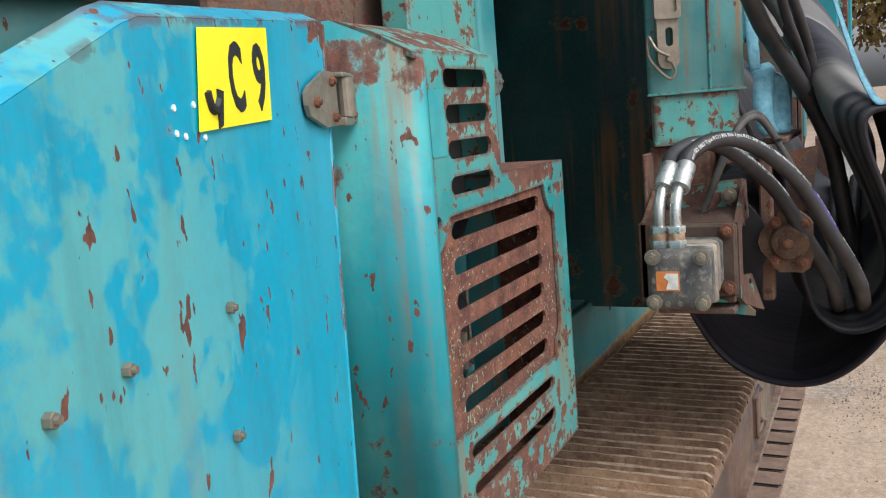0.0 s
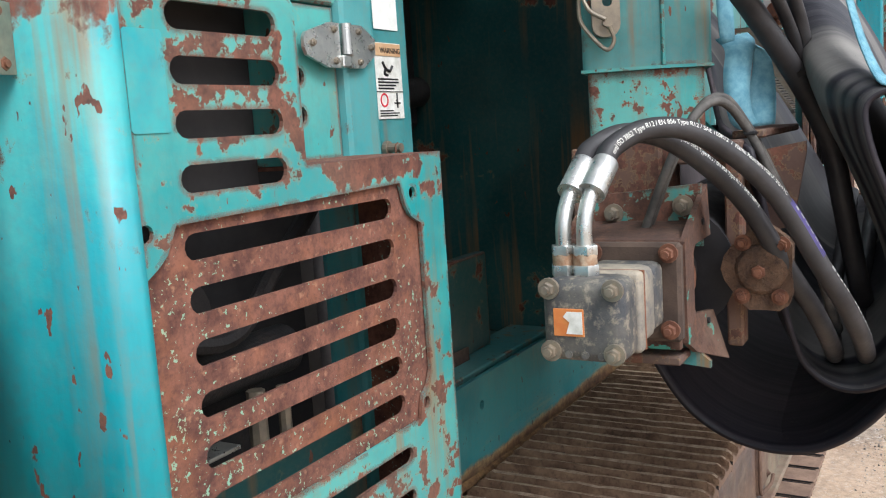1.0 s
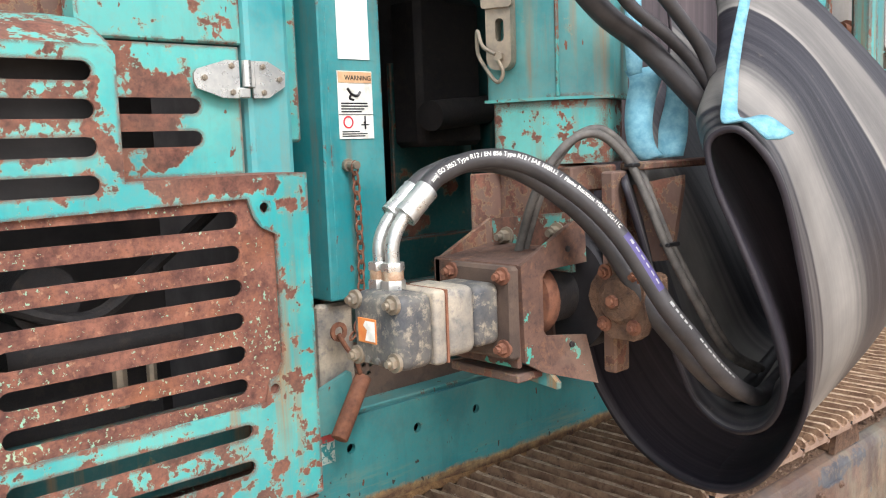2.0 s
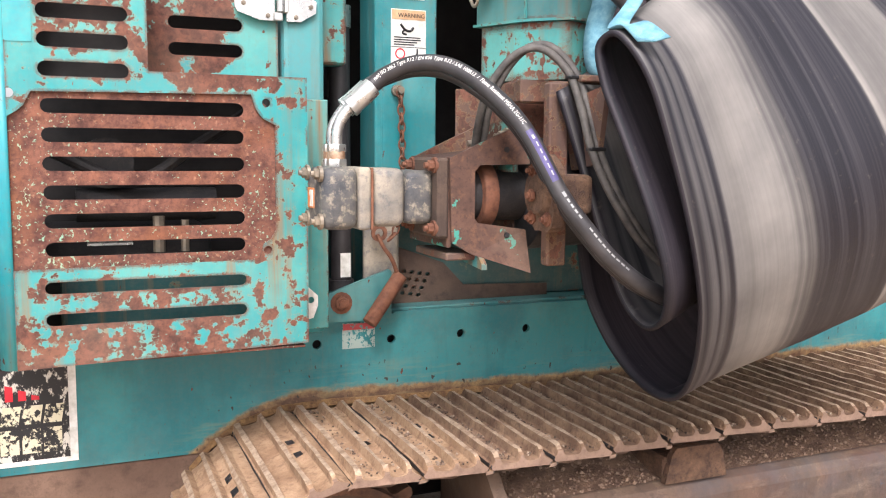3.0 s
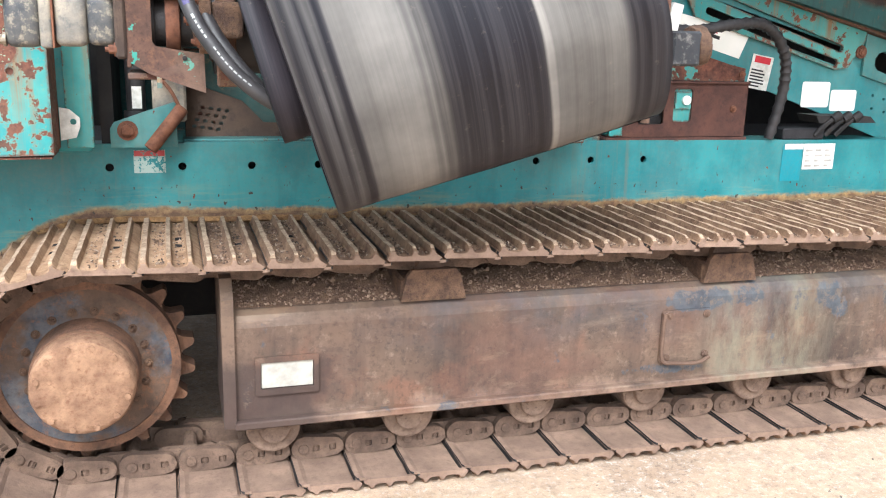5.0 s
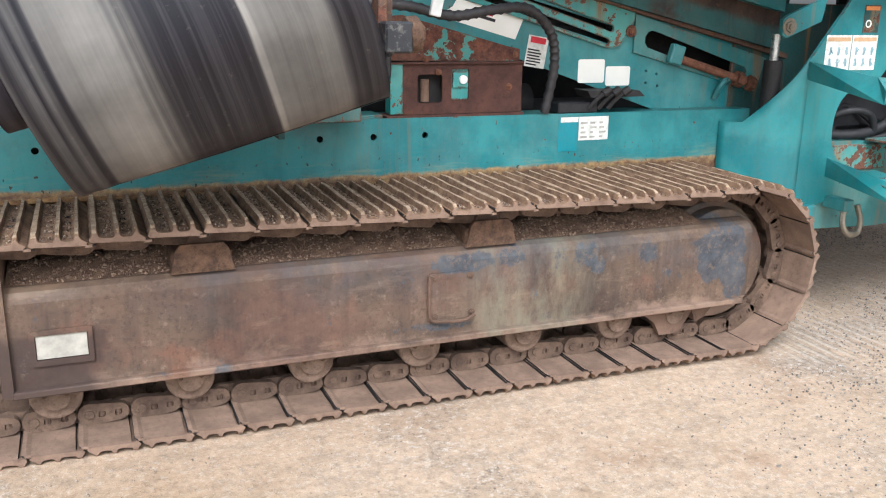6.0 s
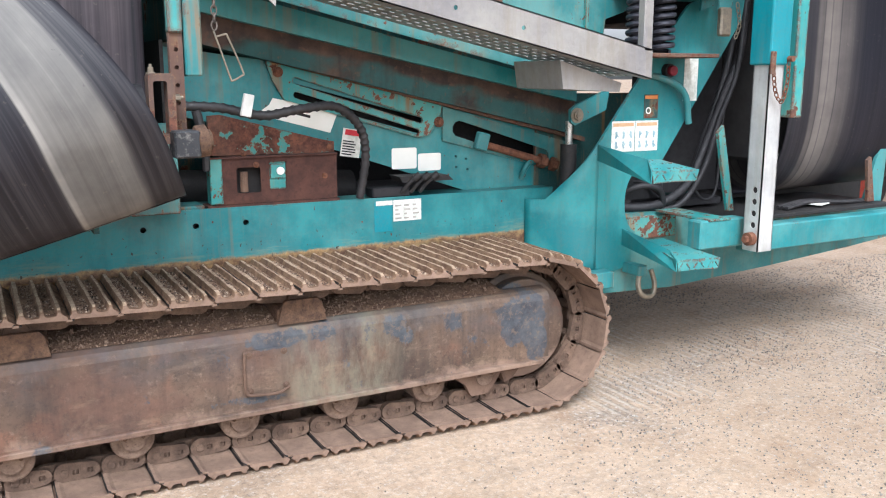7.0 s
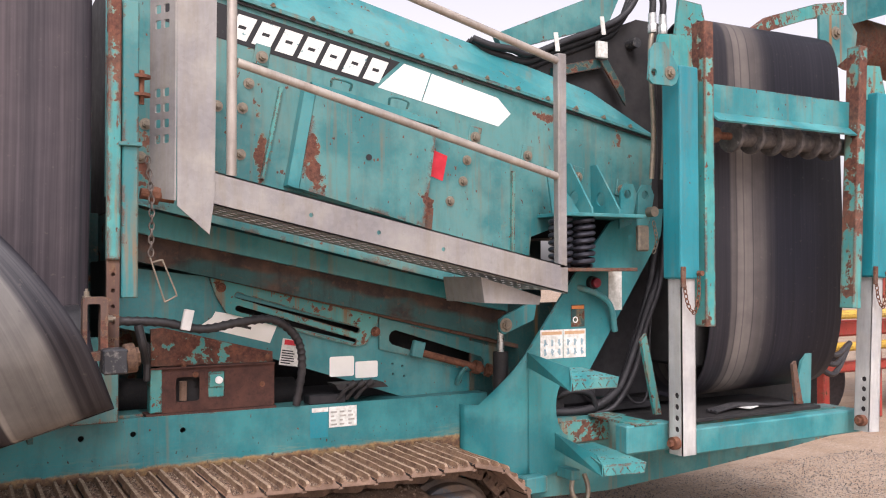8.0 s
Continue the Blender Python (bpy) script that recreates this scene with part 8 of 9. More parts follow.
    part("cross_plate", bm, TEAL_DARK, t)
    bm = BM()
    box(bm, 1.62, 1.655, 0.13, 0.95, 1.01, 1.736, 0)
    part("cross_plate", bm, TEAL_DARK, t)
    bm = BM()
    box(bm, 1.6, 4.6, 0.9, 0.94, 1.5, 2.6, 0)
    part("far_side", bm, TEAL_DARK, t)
    return t


make_screen()


# ---- walkway with rail ----
def make_platform():
    t = thing("walkway", "galvanised steel walkway with pipe handrail fixed along the screen box", "walkway", (2.8, -0.6, 1.8))
    y = -0.69
    P0, P1 = (1.885, 2.095), (3.650, 1.712)
    sl = (P1[1] - P0[1]) / (P1[0] - P0[0])
    bm = BM()
    holes = [ring(x, slope_line(x, P0, P1) - 0.075, 0.010, 10) for x in (2.305, 2.62, 2.945)]
    plate(bm, [P0, P1, (P1[0], P1[1] - 0.135), (P0[0], P0[1] - 0.135)], holes, "y", y, y + 0.005)
    edge = part("kick_channel", bm, GALV, t)
    bm = BM()
    prism(bm, [(P0[0], P0[1]), P1, (P1[0], P1[1] - 0.006), (P0[0], P0[1] - 0.006)], "y", y, y + 0.05)
    prism(bm, [(P0[0], P0[1] - 0.129), (P1[0], P1[1] - 0.129), (P1[0], P1[1] - 0.135), (P0[0], P0[1] - 0.135)], "y", y, y + 0.05)
    part("channel_flange", bm, GALV, edge)
    bm = BM()
    oval = []
    for i in range(34):
        for j in range(5):
            x = P0[0] + 0.04 + i * 0.051
            yy = -0.62 + j * 0.075
            oval.append([(x, yy), (x + 0.030, yy), (x + 0.030, yy + 0.028), (x, yy + 0.028)])
    plate(bm, [(P0[0], -0.64), (P1[0], -0.64), (P1[0], -0.22), (P0[0], -0.22)], oval, "z", 0.0, 0.004)
    for v in bm.verts:
        v.co.z += slope_line(v.co.x, P0, P1) - 0.122
    part("perforated_floor", bm, GALV, t, "perforated tread floor")
    bm = BM()
    prism(bm, [(3.20, 1.66), (3.55, 1.56), (3.54, 1.52), (3.22, 1.535)], "y", -0.60, -0.22)
    part("end_bracket", bm, GALV, t)
    for a, b in (((1.968, y + 0.02, 2.08), (1.968, y + 0.02, 3.1)),):
        part("rail_post", cyl(BM(), a, b, 0.021, 16), RAIL, t, "", True)
    bm = BM()
    box(bm, 3.598, 3.650, y, y + 0.05, 1.70, 2.775, 0.006)
    part("rail_post", bm, GALV, t)
    part("mid_rail", tube(BM(), [(1.99, y + 0.02, 2.55), (2.8, y + 0.02, 2.355), (3.62, y + 0.02, 2.155)], 0.019, 14, 3), RAIL, t, "", True)
    part("top_rail", tube(BM(), [(1.95, y + 0.02, 3.14), (2.8, y + 0.02, 2.935), (3.62, y + 0.02, 2.735)], 0.019, 14, 3), RAIL, t, "", True)
    # ladder stile: a folded plate with punched side flange and pointed foot
    bm = BM()
    prism(bm, [(1.745, 1.95), (1.872, 1.838), (1.892, 1.99), (1.900, 3.1), (1.740, 3.1)], "y", y - 0.012, y - 0.006)
    stile = part("ladder_stile", bm, GALV, t)
    bm = BM()
    hs = [rrect(-0.672 + 0.040 * j, -0.645 + 0.040 * j, z, z + 0.035, 0.006, 2) for j in range(2) for z in [2.20 + 0.062 * i for i in range(4)] + [2.66 + 0.062 * i for i in range(5)]]
    plate(bm, [(y - 0.01, 1.97), (-0.58, 1.99), (-0.58, 3.1), (y - 0.01, 3.1)], hs, "x", 1.735, 1.741)
    for v in bm.verts:
        v.co.x -= 0.62 * (v.co.y - y + 0.01)
    part("punched_flange", bm, GALV, stile)
    bm = BM()
    cyl(bm, (1.62, -0.62, 2.00), (1.75, -0.62, 1.985), 0.022, 12)
    cyl(bm, (1.66, -0.62, 1.995), (1.69, -0.62, 1.99), 0.036, 10)
    part("stile_pivot", bm, RUSTBOLT, stile)
    return t


make_platform()


# ---- support arm, steps, rear frame ----
def make_support():
    t = thing("rear_support", "teal rear support arm with gusset, hoses and folding steps", "support frame", (4.0, -0.2, 0.6))
    bm = BM()
    arc = [(4.02 - 0.10 * math.cos(a), 0.93 + 0.17 * math.sin(a)) for a in [radians(-80 + 16 * i) for i in range(11)]]
    plate(bm, [(3.74, 0.525), (3.98, 0.585), (3.98, 0.70)] + arc + [(4.06, 1.10), (4.14, 1.10), (4.70, 1.90), (4.72, 2.06), (4.48, 2.06), (4.30, 1.96), (4.05, 1.66), (3.74, 1.255)], [], "y", -0.212, -0.195)
    arm = part("arm_plate", bm, TEAL_ARM, t)
    # the arm's foot is rolled round into the beam's face
    rows = []
    for i in range(15):
        f = i / 14
        x = 3.425 + 0.315 * f
        y = -0.002 - 0.2015 * (1 - (1 - min(f / 0.86, 1.0)) ** 1.7)
        top = 0.955 + 0.30 * max(0.0, (f - 0.22) / 0.78) ** 0.95
        rows.append([(x, y, 0.50 + 0.025 * f + (top - 0.50 - 0.025 * f) * k / 6) for k in range(7)])
    sheet("rolled_foot", rows, TEAL_ARM, arm, 0.0168)
    bm = BM()
    box(bm, 3.55, 4.7, 0.10, 0.12, 0.55, 1.5, 0.003)
    part("inner_plate", bm, TEAL_DARK, t)
    # labels on the arm
    rnd = random.Random(9)
    for x, z, w, h, kind in ((3.815, 1.20, 0.152, 0.16, 1), (3.972, 1.20, 0.155, 0.16, 1), (4.025, 1.372, 0.095, 0.125, 0), (4.295, 1.460, 0.098, 0.225, 2)):
        m = on_face((x, -0.2135, z), (1, 0, 0), (0, 0, 1))
        lab = part("safety_label", flat(BM(), m, w, h), STICKER if kind else TEAL_DARK, arm, "white pictogram safety label" if kind else "")
        m2 = on_face((x, -0.215, z), (1, 0, 0), (0, 0, 1))
        if kind == 1:
            part("label_band", flat(BM(), m2, w * 0.9, 0.018, 0.001, w * 0.05, h - 0.028), FADEDORANGE, lab)
            for i in range(6):
                bx, bz = x + 0.012 + 0.048 * (i % 3), z + 0.022 + 0.052 * (i // 3)
                bm = BM()
                cyl(bm, (bx + 0.018, -0.214, bz + 0.026), (bx + 0.018, -0.2160, bz + 0.026), 0.007, 10)
                obox(bm, Matrix.Translation((bx + 0.018, -0.215, bz + 0.008)) @ Matrix.Rotation(rnd.uniform(-0.6, 0.6), 4, "Y"), 0.011, 0.002, 0.026, 0)
                obox(bm, Matrix.Translation((bx + 0.024, -0.215, bz + 0.012)) @ Matrix.Rotation(rnd.uniform(0.6, 2.4), 4, "Y"), 0.028, 0.002, 0.006, 0)
                part("pictogram", bm, FADEDINK, lab)
        elif kind == 0:
            part("label_band", flat(BM(), m2, w * 0.9, 0.018, 0.001, w * 0.05, h - 0.024), ORANGE, lab)
            bm = BM()
            plate(bm, ring(x + 0.03, z + 0.04, 0.018, 16), [ring(x + 0.03, z + 0.04, 0.012, 16)], "y", -0.2165, -0.2145)
            part("label_ring", bm, WHITE, lab)
    # red emergency button
    bm = BM()
    cyl(bm, (4.17, -0.21, 1.62), (4.17, -0.245, 1.62), 0.036, 20)
    bt = part("button_housing", bm, DARK, t, "", True)
    bm = BM()
    cyl(bm, (4.17, -0.245, 1.62), (4.17, -0.275, 1.62), 0.027, 20, bev=0.006)
    part("button_cap", bm, OLDRED, bt, "dark red emergency stop button", True)
    # latch plates with round holes near the spring
    for x in (4.37, 4.50):
        bm = BM()
        plate(bm, [(x - 0.05, 2.14), (x - 0.02, 2.19), (x + 0.04, 2.19), (x + 0.07, 2.13), (x + 0.03, 1.96), (x - 0.06, 1.93)], [ring(x, 2.13, 0.026, 14)], "y", -0.30, -0.285)
        part("lug_plate", bm, TEAL, t)
    bm = BM()
    box(bm, 4.42, 4.50, -0.34, -0.30, 1.80, 1.95, 0.01)
    cyl(bm, (4.52, -0.31, 2.03), (4.52, -0.36, 2.03), 0.03, 16)
    part("hasp", bm, BOLTSTEEL, t)
    chain("hasp_chain", [(4.53, -0.34, 1.96), (4.55, -0.34, 1.86), (4.52, -0.34, 1.78)], BOLTSTEEL, t, 0.018, 0.0035)
    # pivot ear and ram below the walkway
    bm = BM()
    plate(bm, [(3.56, 1.36), (3.585, 1.345), (3.78, 1.42), (3.80, 1.53), (3.585, 1.445), (3.555, 1.425)], [], "y", -0.205, -0.185)
    ear = part("pivot_ear", bm, TEAL, t)
    bolt("pivot_pin", (3.595, -0.205, 1.395), (0, -1, 0), 0.026, 0.014, BOLTSTEEL, ear)
    bm = BM()
    cyl(bm, (3.64, -0.08, 1.02), (3.64, -0.08, 1.24), 0.043, 20)
    rm = part("ram_barrel", bm, DARK, t, "", True)
    part("ram_rod", cyl(BM(), (3.64, -0.08, 1.24), (3.64, -0.08, 1.36), 0.020, 16), CHROME, rm, "", True)
    # steps
    steps = (((3.615, -0.765, 1.158), (3.945, -0.722, 1.150), (3.770, -0.637, 1.200), (3.697, -0.640, 1.203), (3.735, -0.213, 1.242), (3.735, -0.213, 1.160)),
             ((3.853, -0.705, 0.707), (4.132, -0.712, 0.697), (4.075, -0.355, 0.745), (3.900, -0.600, 0.737), (3.916, -0.213, 0.788), (3.916, -0.213, 0.697)))
    for fl, fr, br, bl, rt, rb in steps:
        fl, fr, br, bl, rt, rb = [Vector(p) for p in (fl, fr, br, bl, rt, rb)]
        down = Vector((-0.006, -0.004, -0.054))
        bm = BM()
        inner = bl if br.y < -0.5 else Vector((3.925, -0.355, 0.748))
        slab(bm, [fl, fr, br, inner], Vector((0, 0, -0.006)))
        rim = fr + down
        slab(bm, [fl, fr, rim + Vector((-0.012, 0, 0)), rim.lerp(fl + down, 0.5) + Vector((0, 0, 0.003)), fl + down + Vector((0.012, 0, 0))], Vector((0.0, 0.006, 0.0)))
        st = part("step_tread", bm, TEAL_STEP, t, "chipped teal step tread with checker ribs")
        along = (fr - fl).normalized()
        for i in range(6):
            bm = BM()
            at = fl.lerp(fr, (i + 0.5) / 6) + down * 0.52 + Vector((0, -0.002, 0))
            obox(bm, Matrix.Translation(at) @ Matrix.Rotation(radians(50 if i % 2 else -50), 4, "Y"), 0.032, 0.004, 0.007, 0.001)
            part("tread_rib", bm, TEAL_STEP, st)
        for i in range(12):
            f, g = ((i % 6) + 0.5) / 6, 0.25 + 0.4 * (i // 6)
            at = fl.lerp(fr, f).lerp(inner.lerp(br, f), g)
            bm = BM()
            obox(bm, Matrix.Translation(at) @ Matrix.Rotation(radians(40 if i % 2 else -40), 4, "Z"), 0.028, 0.006, 0.005, 0.001)
            part("tread_rib", bm, TEAL_STEP, st)
        bm = BM()
        slab(bm, [rt, bl, fl, fl + down, rb], Vector((-0.006, 0.0, 0.0)))
        part("step_cheek", bm, TEAL_ARM, st)
    # rusty shelf behind the lower step
    bm = BM()
    box(bm, 3.955, 4.30, -0.205, -0.02, 0.715, 0.842, 0.005)
    part("step_shelf", bm, TEAL_CHIP, t, "teal shelf with rusted top")
    # hoses coming down into the cut-out
    falls = (([(3.93, -0.10, 0.885), (4.10, -0.15, 0.882), (4.24, -0.17, 0.905), (4.36, -0.17, 0.965), (4.44, -0.16, 1.03), (4.53, -0.16, 1.21), (4.655, -0.16, 1.50), (4.765, -0.15, 1.73), (4.83, -0.12, 2.1)], 0.024, 0.10),
             ([(3.95, -0.06, 0.93), (4.06, -0.16, 1.00), (4.17, -0.19, 0.985), (4.22, -0.18, 0.90), (4.19, -0.14, 0.85)], 0.017, 0.0),
             ([(4.10, -0.12, 0.86), (4.28, -0.18, 0.87), (4.38, -0.20, 0.93), (4.50, -0.20, 1.10), (4.60, -0.19, 1.36), (4.72, -0.18, 1.62), (4.80, -0.14, 2.0)], 0.016, 0.0),
             ([(4.00, -0.05, 0.87), (4.22, -0.10, 0.86), (4.42, -0.13, 0.98), (4.56, -0.13, 1.28), (4.68, -0.13, 1.60), (4.78, -0.10, 1.95)], 0.020, 0.0),
             ([(4.46, -0.16, 0.97), (4.52, -0.17, 0.905), (4.60, -0.17, 0.915), (4.64, -0.16, 1.02), (4.66, -0.15, 1.30), (4.72, -0.12, 1.60)], 0.009, 0.0),
             ([(3.97, -0.04, 0.98), (4.10, -0.10, 1.02), (4.24, -0.14, 0.94), (4.30, -0.14, 0.86)], 0.013, 0.0))
    for i, (pts, r, ribs) in enumerate(falls):
        part("hose", tube(BM(), pts, r, 10, 10, ribs, 3), BLACK, t, "black hydraulic hose" if i == 0 else "", True)
    bm = BM()
    cyl(bm, (4.01, -0.10, 0.93), (4.01, -0.02, 0.93), 0.055, 16, bev=0.006)
    part("valve_body", bm, DARK, t)
    # black plate added for the shade behind the hoses
    bm = BM()
    box(bm, 4.20, 4.84, 0.055, 0.075, 0.92, 2.3, 0.0)
    part("dark_backing", bm, BLACK, t)
    part("hose", tube(BM(), [(3.98, -0.05, 1.62), (4.12, -0.24, 1.58), (4.26, -0.26, 1.50), (4.32, -0.24, 1.34)], 0.018, 10, 8), TEAL, t, "teal painted hose", True)
    # tray blackened for the same shade
    bm = BM()
    box(bm, 4.0, 4.72, -0.12, 0.08, 0.86, 0.90, 0.004)
    box(bm, 4.0, 4.30, -0.10, 0.0, 0.90, 1.1, 0.02)
    part("hose_tray", bm, BLACK, t)
    # tow shackle
    bm = tube(BM(), [(3.95, -0.32, 0.56), (3.93, -0.34, 0.49), (3.96, -0.35, 0.44), (4.02, -0.35, 0.44), (4.04, -0.34, 0.50), (4.03, -0.32, 0.57)], 0.014, 8)
    part("shackle", bm, BOLTSTEEL, t, "", True)
    bm = BM()
    box(bm, 3.93, 3.99, -0.34, -0.20, 0.545, 0.60, 0.004)
    part("shackle_lug", bm, TEAL, t)
    bm = BM()
    box(bm, 3.66, 3.80, -0.30, -0.21, 0.49, 0.58, 0.006)
    part("chassis_block", bm, TEAL, t)
    # lower chassis running back and the cross tube
    bm = BM()
    prism(bm, [(3.77, 0.44), (3.80, 0.435), (4.3, 0.418), (5.05, 0.46), (5.82, 0.515), (6.4, 0.57), (6.4, 0.74), (4.1, 0.86), (3.77, 0.86)], "y", -0.19, -0.02)
    part("rear_chassis", bm, TEAL_OLD, t)
    return t


make_support()


# ---- rear legs ----
def make_leg(x, y, label, near, tilt):
    t = thing("support_leg", label, "support leg", (x, y, 0.7), group="rear support legs")
    s = 0.05
    bm = BM()
    holes = [ring(x - 0.02, z, 0.014, 12) for z in (0.845, 0.905, 0.960, 1.015)]
    plate(bm, [(x - s, 0.71), (x + s, 0.71), (x + s, 1.66), (x - s, 1.66)], [], "y", y - s, y - s + 0.006)
    box(bm, x + s - 0.006, x + s, y - s, y + s, 0.71, 1.66, 0.001)
    box(bm, x - s, x + s, y + s - 0.006, y + s, 0.71, 1.66, 0.001)
    part("inner_leg", bm, ALU, t, "bare silver inner leg tube")
    bm = BM()
    hz = [ring(y - 0.01, z, 0.016, 12) for z in (0.845, 0.905, 0.965, 1.025)]
    plate(bm, [(y - s, 0.71), (y + s, 0.71), (y + s, 1.66), (y - s, 1.66)], hz, "x", x - s, x - s + 0.006)
    part("leg_side", bm, ALU, t, "pin-holed side of the leg tube")
    # dark core for the shade behind the pin holes
    bm = BM()
    box(bm, x - s + 0.008, x + s - 0.008, y - s + 0.03, y + s - 0.01, 0.72, 1.6, 0)
    part("leg_inside", bm, SHADE, t)
    bm = BM()
    box(bm, x - 0.068, x + 0.068, y - 0.068, y + 0.068, 1.645, 2.78, 0.010, 2)
    part("outer_sleeve", bm, TEAL_CLEAN, t, "clean teal outer sleeve")
    bm = BM()
    px = x + 0.135 if near else x - 0.215
    box(bm, px, px + 0.072, y - 0.045, y + 0.05, 1.385 if near else 1.45, 3.05, 0.004)
    part("hinge_post", bm, POST, t, "rusty hinge post with teal paint remains")
    bm = BM()
    ex = x if near else x + 0.42
    plate(bm, [(ex - 0.30, 2.675), (ex - 0.287, 2.83), (ex - 0.25, 2.870), (ex - 0.19, 2.882), (ex - 0.10, 2.765), (ex - 0.093, 2.71), (ex - 0.11, 2.672), (ex - 0.14, 2.655), (ex - 0.27, 2.655)],
          [ring(ex - 0.262, 2.713, 0.020, 14)], "y", y - 0.090, y - 0.075)
    hd = part("head_plate", bm, TEAL, t)
    bolt("head_bolt", (ex - 0.155, y - 0.090, 2.722), (0, -1, 0), 0.024, 0.016, BOLTSTEEL, hd)
    bm = BM()
    prism(bm, [(x - 0.20, 2.74), (x - 0.14, 2.95), (x + 0.04, 2.97), (x + 0.10, 2.80), (x + 0.02, 2.74)], "y", y + 0.0, y + 0.02)
    part("head_gusset", bm, TEAL_CHIP, t)
    chain("pin_chain", [(x - 0.058, y - 0.075, 1.66), (x - 0.04, y - 0.085, 1.52), (x + 0.01, y - 0.085, 1.47), (x + 0.045, y - 0.08, 1.56), (x + 0.05, y - 0.075, 1.665)], RUSTBOLT, t, 0.018, 0.0032)
    bm = BM()
    box(bm, x - 0.075, x - 0.045, y - 0.085, y - 0.07, 1.60, 1.71, 0.003)
    part("pin_tab", bm, RUSTY, t)
    bm = BM()
    cyl(bm, (x + 0.055, y - 0.07, 1.675), (x + 0.055, y - 0.10, 1.675), 0.014, 12)
    part("pin", bm, RUSTBOLT, t)
    bm = BM()
    cyl(bm, (x - 0.085, y - 0.01, 0.775), (x - 0.05, y - 0.01, 0.775), 0.034, 18)
    cyl(bm, (x - 0.105, y - 0.01, 0.775), (x - 0.085, y - 0.01, 0.775), 0.019, 6)
    part("pivot_bolt", bm, RUSTBOLT, t, "red-brown pivot bolt")
    t.rotation_euler = (0.0, radians(tilt), 0.0)
    return t


make_leg(4.395, -0.70, "teal and silver folding support leg with pin holes beside the belt", True, 0.0)
make_leg(5.855, -0.74, "teal and silver far support leg behind the tail belt", False, 3.5)


# ---- tail conveyor ----
def make_tail():
    t = thing("tail_conveyor", "folded tail conveyor with hanging black belt and teal cross frame", "conveyor", (5.3, -0.3, 0.7))
    prof = [(-0.05, 3.15), (-0.18, 3.22), (-0.33, 3.20), (-0.41, 3.10), (-0.44, 2.85), (-0.45, 2.2), (-0.455, 1.7), (-0.445, 1.40), (-0.40, 1.16), (-0.31, 1.0), (-0.16, 0.92), (0.02, 0.91), (0.18, 0.98), (0.26, 1.15), (0.28, 1.6), (0.28, 2.6)]
    path = smooth_path([(a, b, 0) for a, b in prof], 5)
    rows = []
    for q in path:
        rows.append([(4.865 + 1.165 * j / 16, q.x + 0.006 * noise.noise((j * 0.3, q.y * 2, 0)), q.y + 0.02 * j / 16) for j in range(17)])
    sheet("belt", rows, BELT_B, t, 0.012, "black rubber belt with a dusty grey stripe")
    # solid dark block standing in for the shade within the belt loop
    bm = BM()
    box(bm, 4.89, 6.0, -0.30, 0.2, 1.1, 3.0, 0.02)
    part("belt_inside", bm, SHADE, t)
    # cross guard and disc roller
    bm = BM()
    prism(bm, [(-0.72, 2.56), (-0.72, 2.715), (-0.71, 2.715), (-0.71, 2.552), (-0.775, 2.500), (-0.782, 2.508)], "x", 4.60, 5.82)
    part("cross_guard", bm, TEAL, t, "teal angled cross guard")
    bm = BM()
    cyl(bm, (4.56, -0.62, 2.455), (5.84, -0.62, 2.455), 0.022, 16)
    rl = part("disc_roller", bm, RUSTBOLT, t, "rusty shaft with black rubber discs", True)
    part("shaft_collar", cyl(BM(), (4.60, -0.62, 2.455), (4.74, -0.62, 2.455), 0.046, 18), RUSTBOLT, rl, "", True)
    part("shaft_collar", cyl(BM(), (5.66, -0.62, 2.455), (5.78, -0.62, 2.455), 0.046, 18), RUSTBOLT, rl, "", True)
    for i in range(6):
        x = 4.85 + 0.165 * i
        bm = BM()
        cyl(bm, (x, -0.62, 2.455), (x + 0.026, -0.62, 2.455), 0.092, 28, bev=0.007)
        cyl(bm, (x + 0.02, -0.62, 2.455), (x + 0.165, -0.62, 2.455), 0.052, 20)
        for q in range(5):
            ang = 2 * math.pi * (q + 0.3 * i) / 5
            cyl(bm, (x - 0.006, -0.62 + 0.072 * math.cos(ang), 2.455 + 0.072 * math.sin(ang)), (x + 0.01, -0.62 + 0.072 * math.cos(ang), 2.455 + 0.072 * math.sin(ang)), 0.008, 6)
        part("rubber_disc", bm, DISC, rl, "", True)
    # lower square frame and end plates
    bm = BM()
    box(bm, 4.10, 4.42, -0.60, -0.50, 0.715, 0.865, 0.008)
    box(bm, 4.43, 5.98, -0.62, -0.52, 0.675, 0.815, 0.008)
    part("cross_tube", bm, TEAL, t)
    bm = BM()
    box(bm, 4.15, 4.30, -0.605, -0.20, 0.86, 0.872, 0.002)
    part("deck_strip", bm, TEAL_CHIP, t)
    bm = BM()
    prism(bm, [(5.62, 0.84), (5.78, 0.84), (5.80, 1.28), (5.70, 1.10)], "y", -0.40, -0.38)
    part("end_gusset", bm, TEAL, t)
    bm = BM()
    prism(bm, [(5.60, 0.85), (5.66, 0.85), (5.60, 1.12), (5.57, 1.10)], "y", -0.44, -0.42)
    part("rusty_stay", bm, RUSTY, t)
    bm = BM()
    prism(bm, [(4.42, 0.88), (4.47, 0.88), (4.36, 1.34), (4.32, 1.30)], "y", -0.46, -0.44)
    part("teal_stay", bm, TEAL_CHIP, t)
    bm = BM()
    box(bm, 4.40, 5.75, -0.50, 0.1, 0.82, 0.842, 0.003)
    part("deck", bm, DARK, t)
    # dark panel added to hide the bright gap under the belt
    bm = BM()
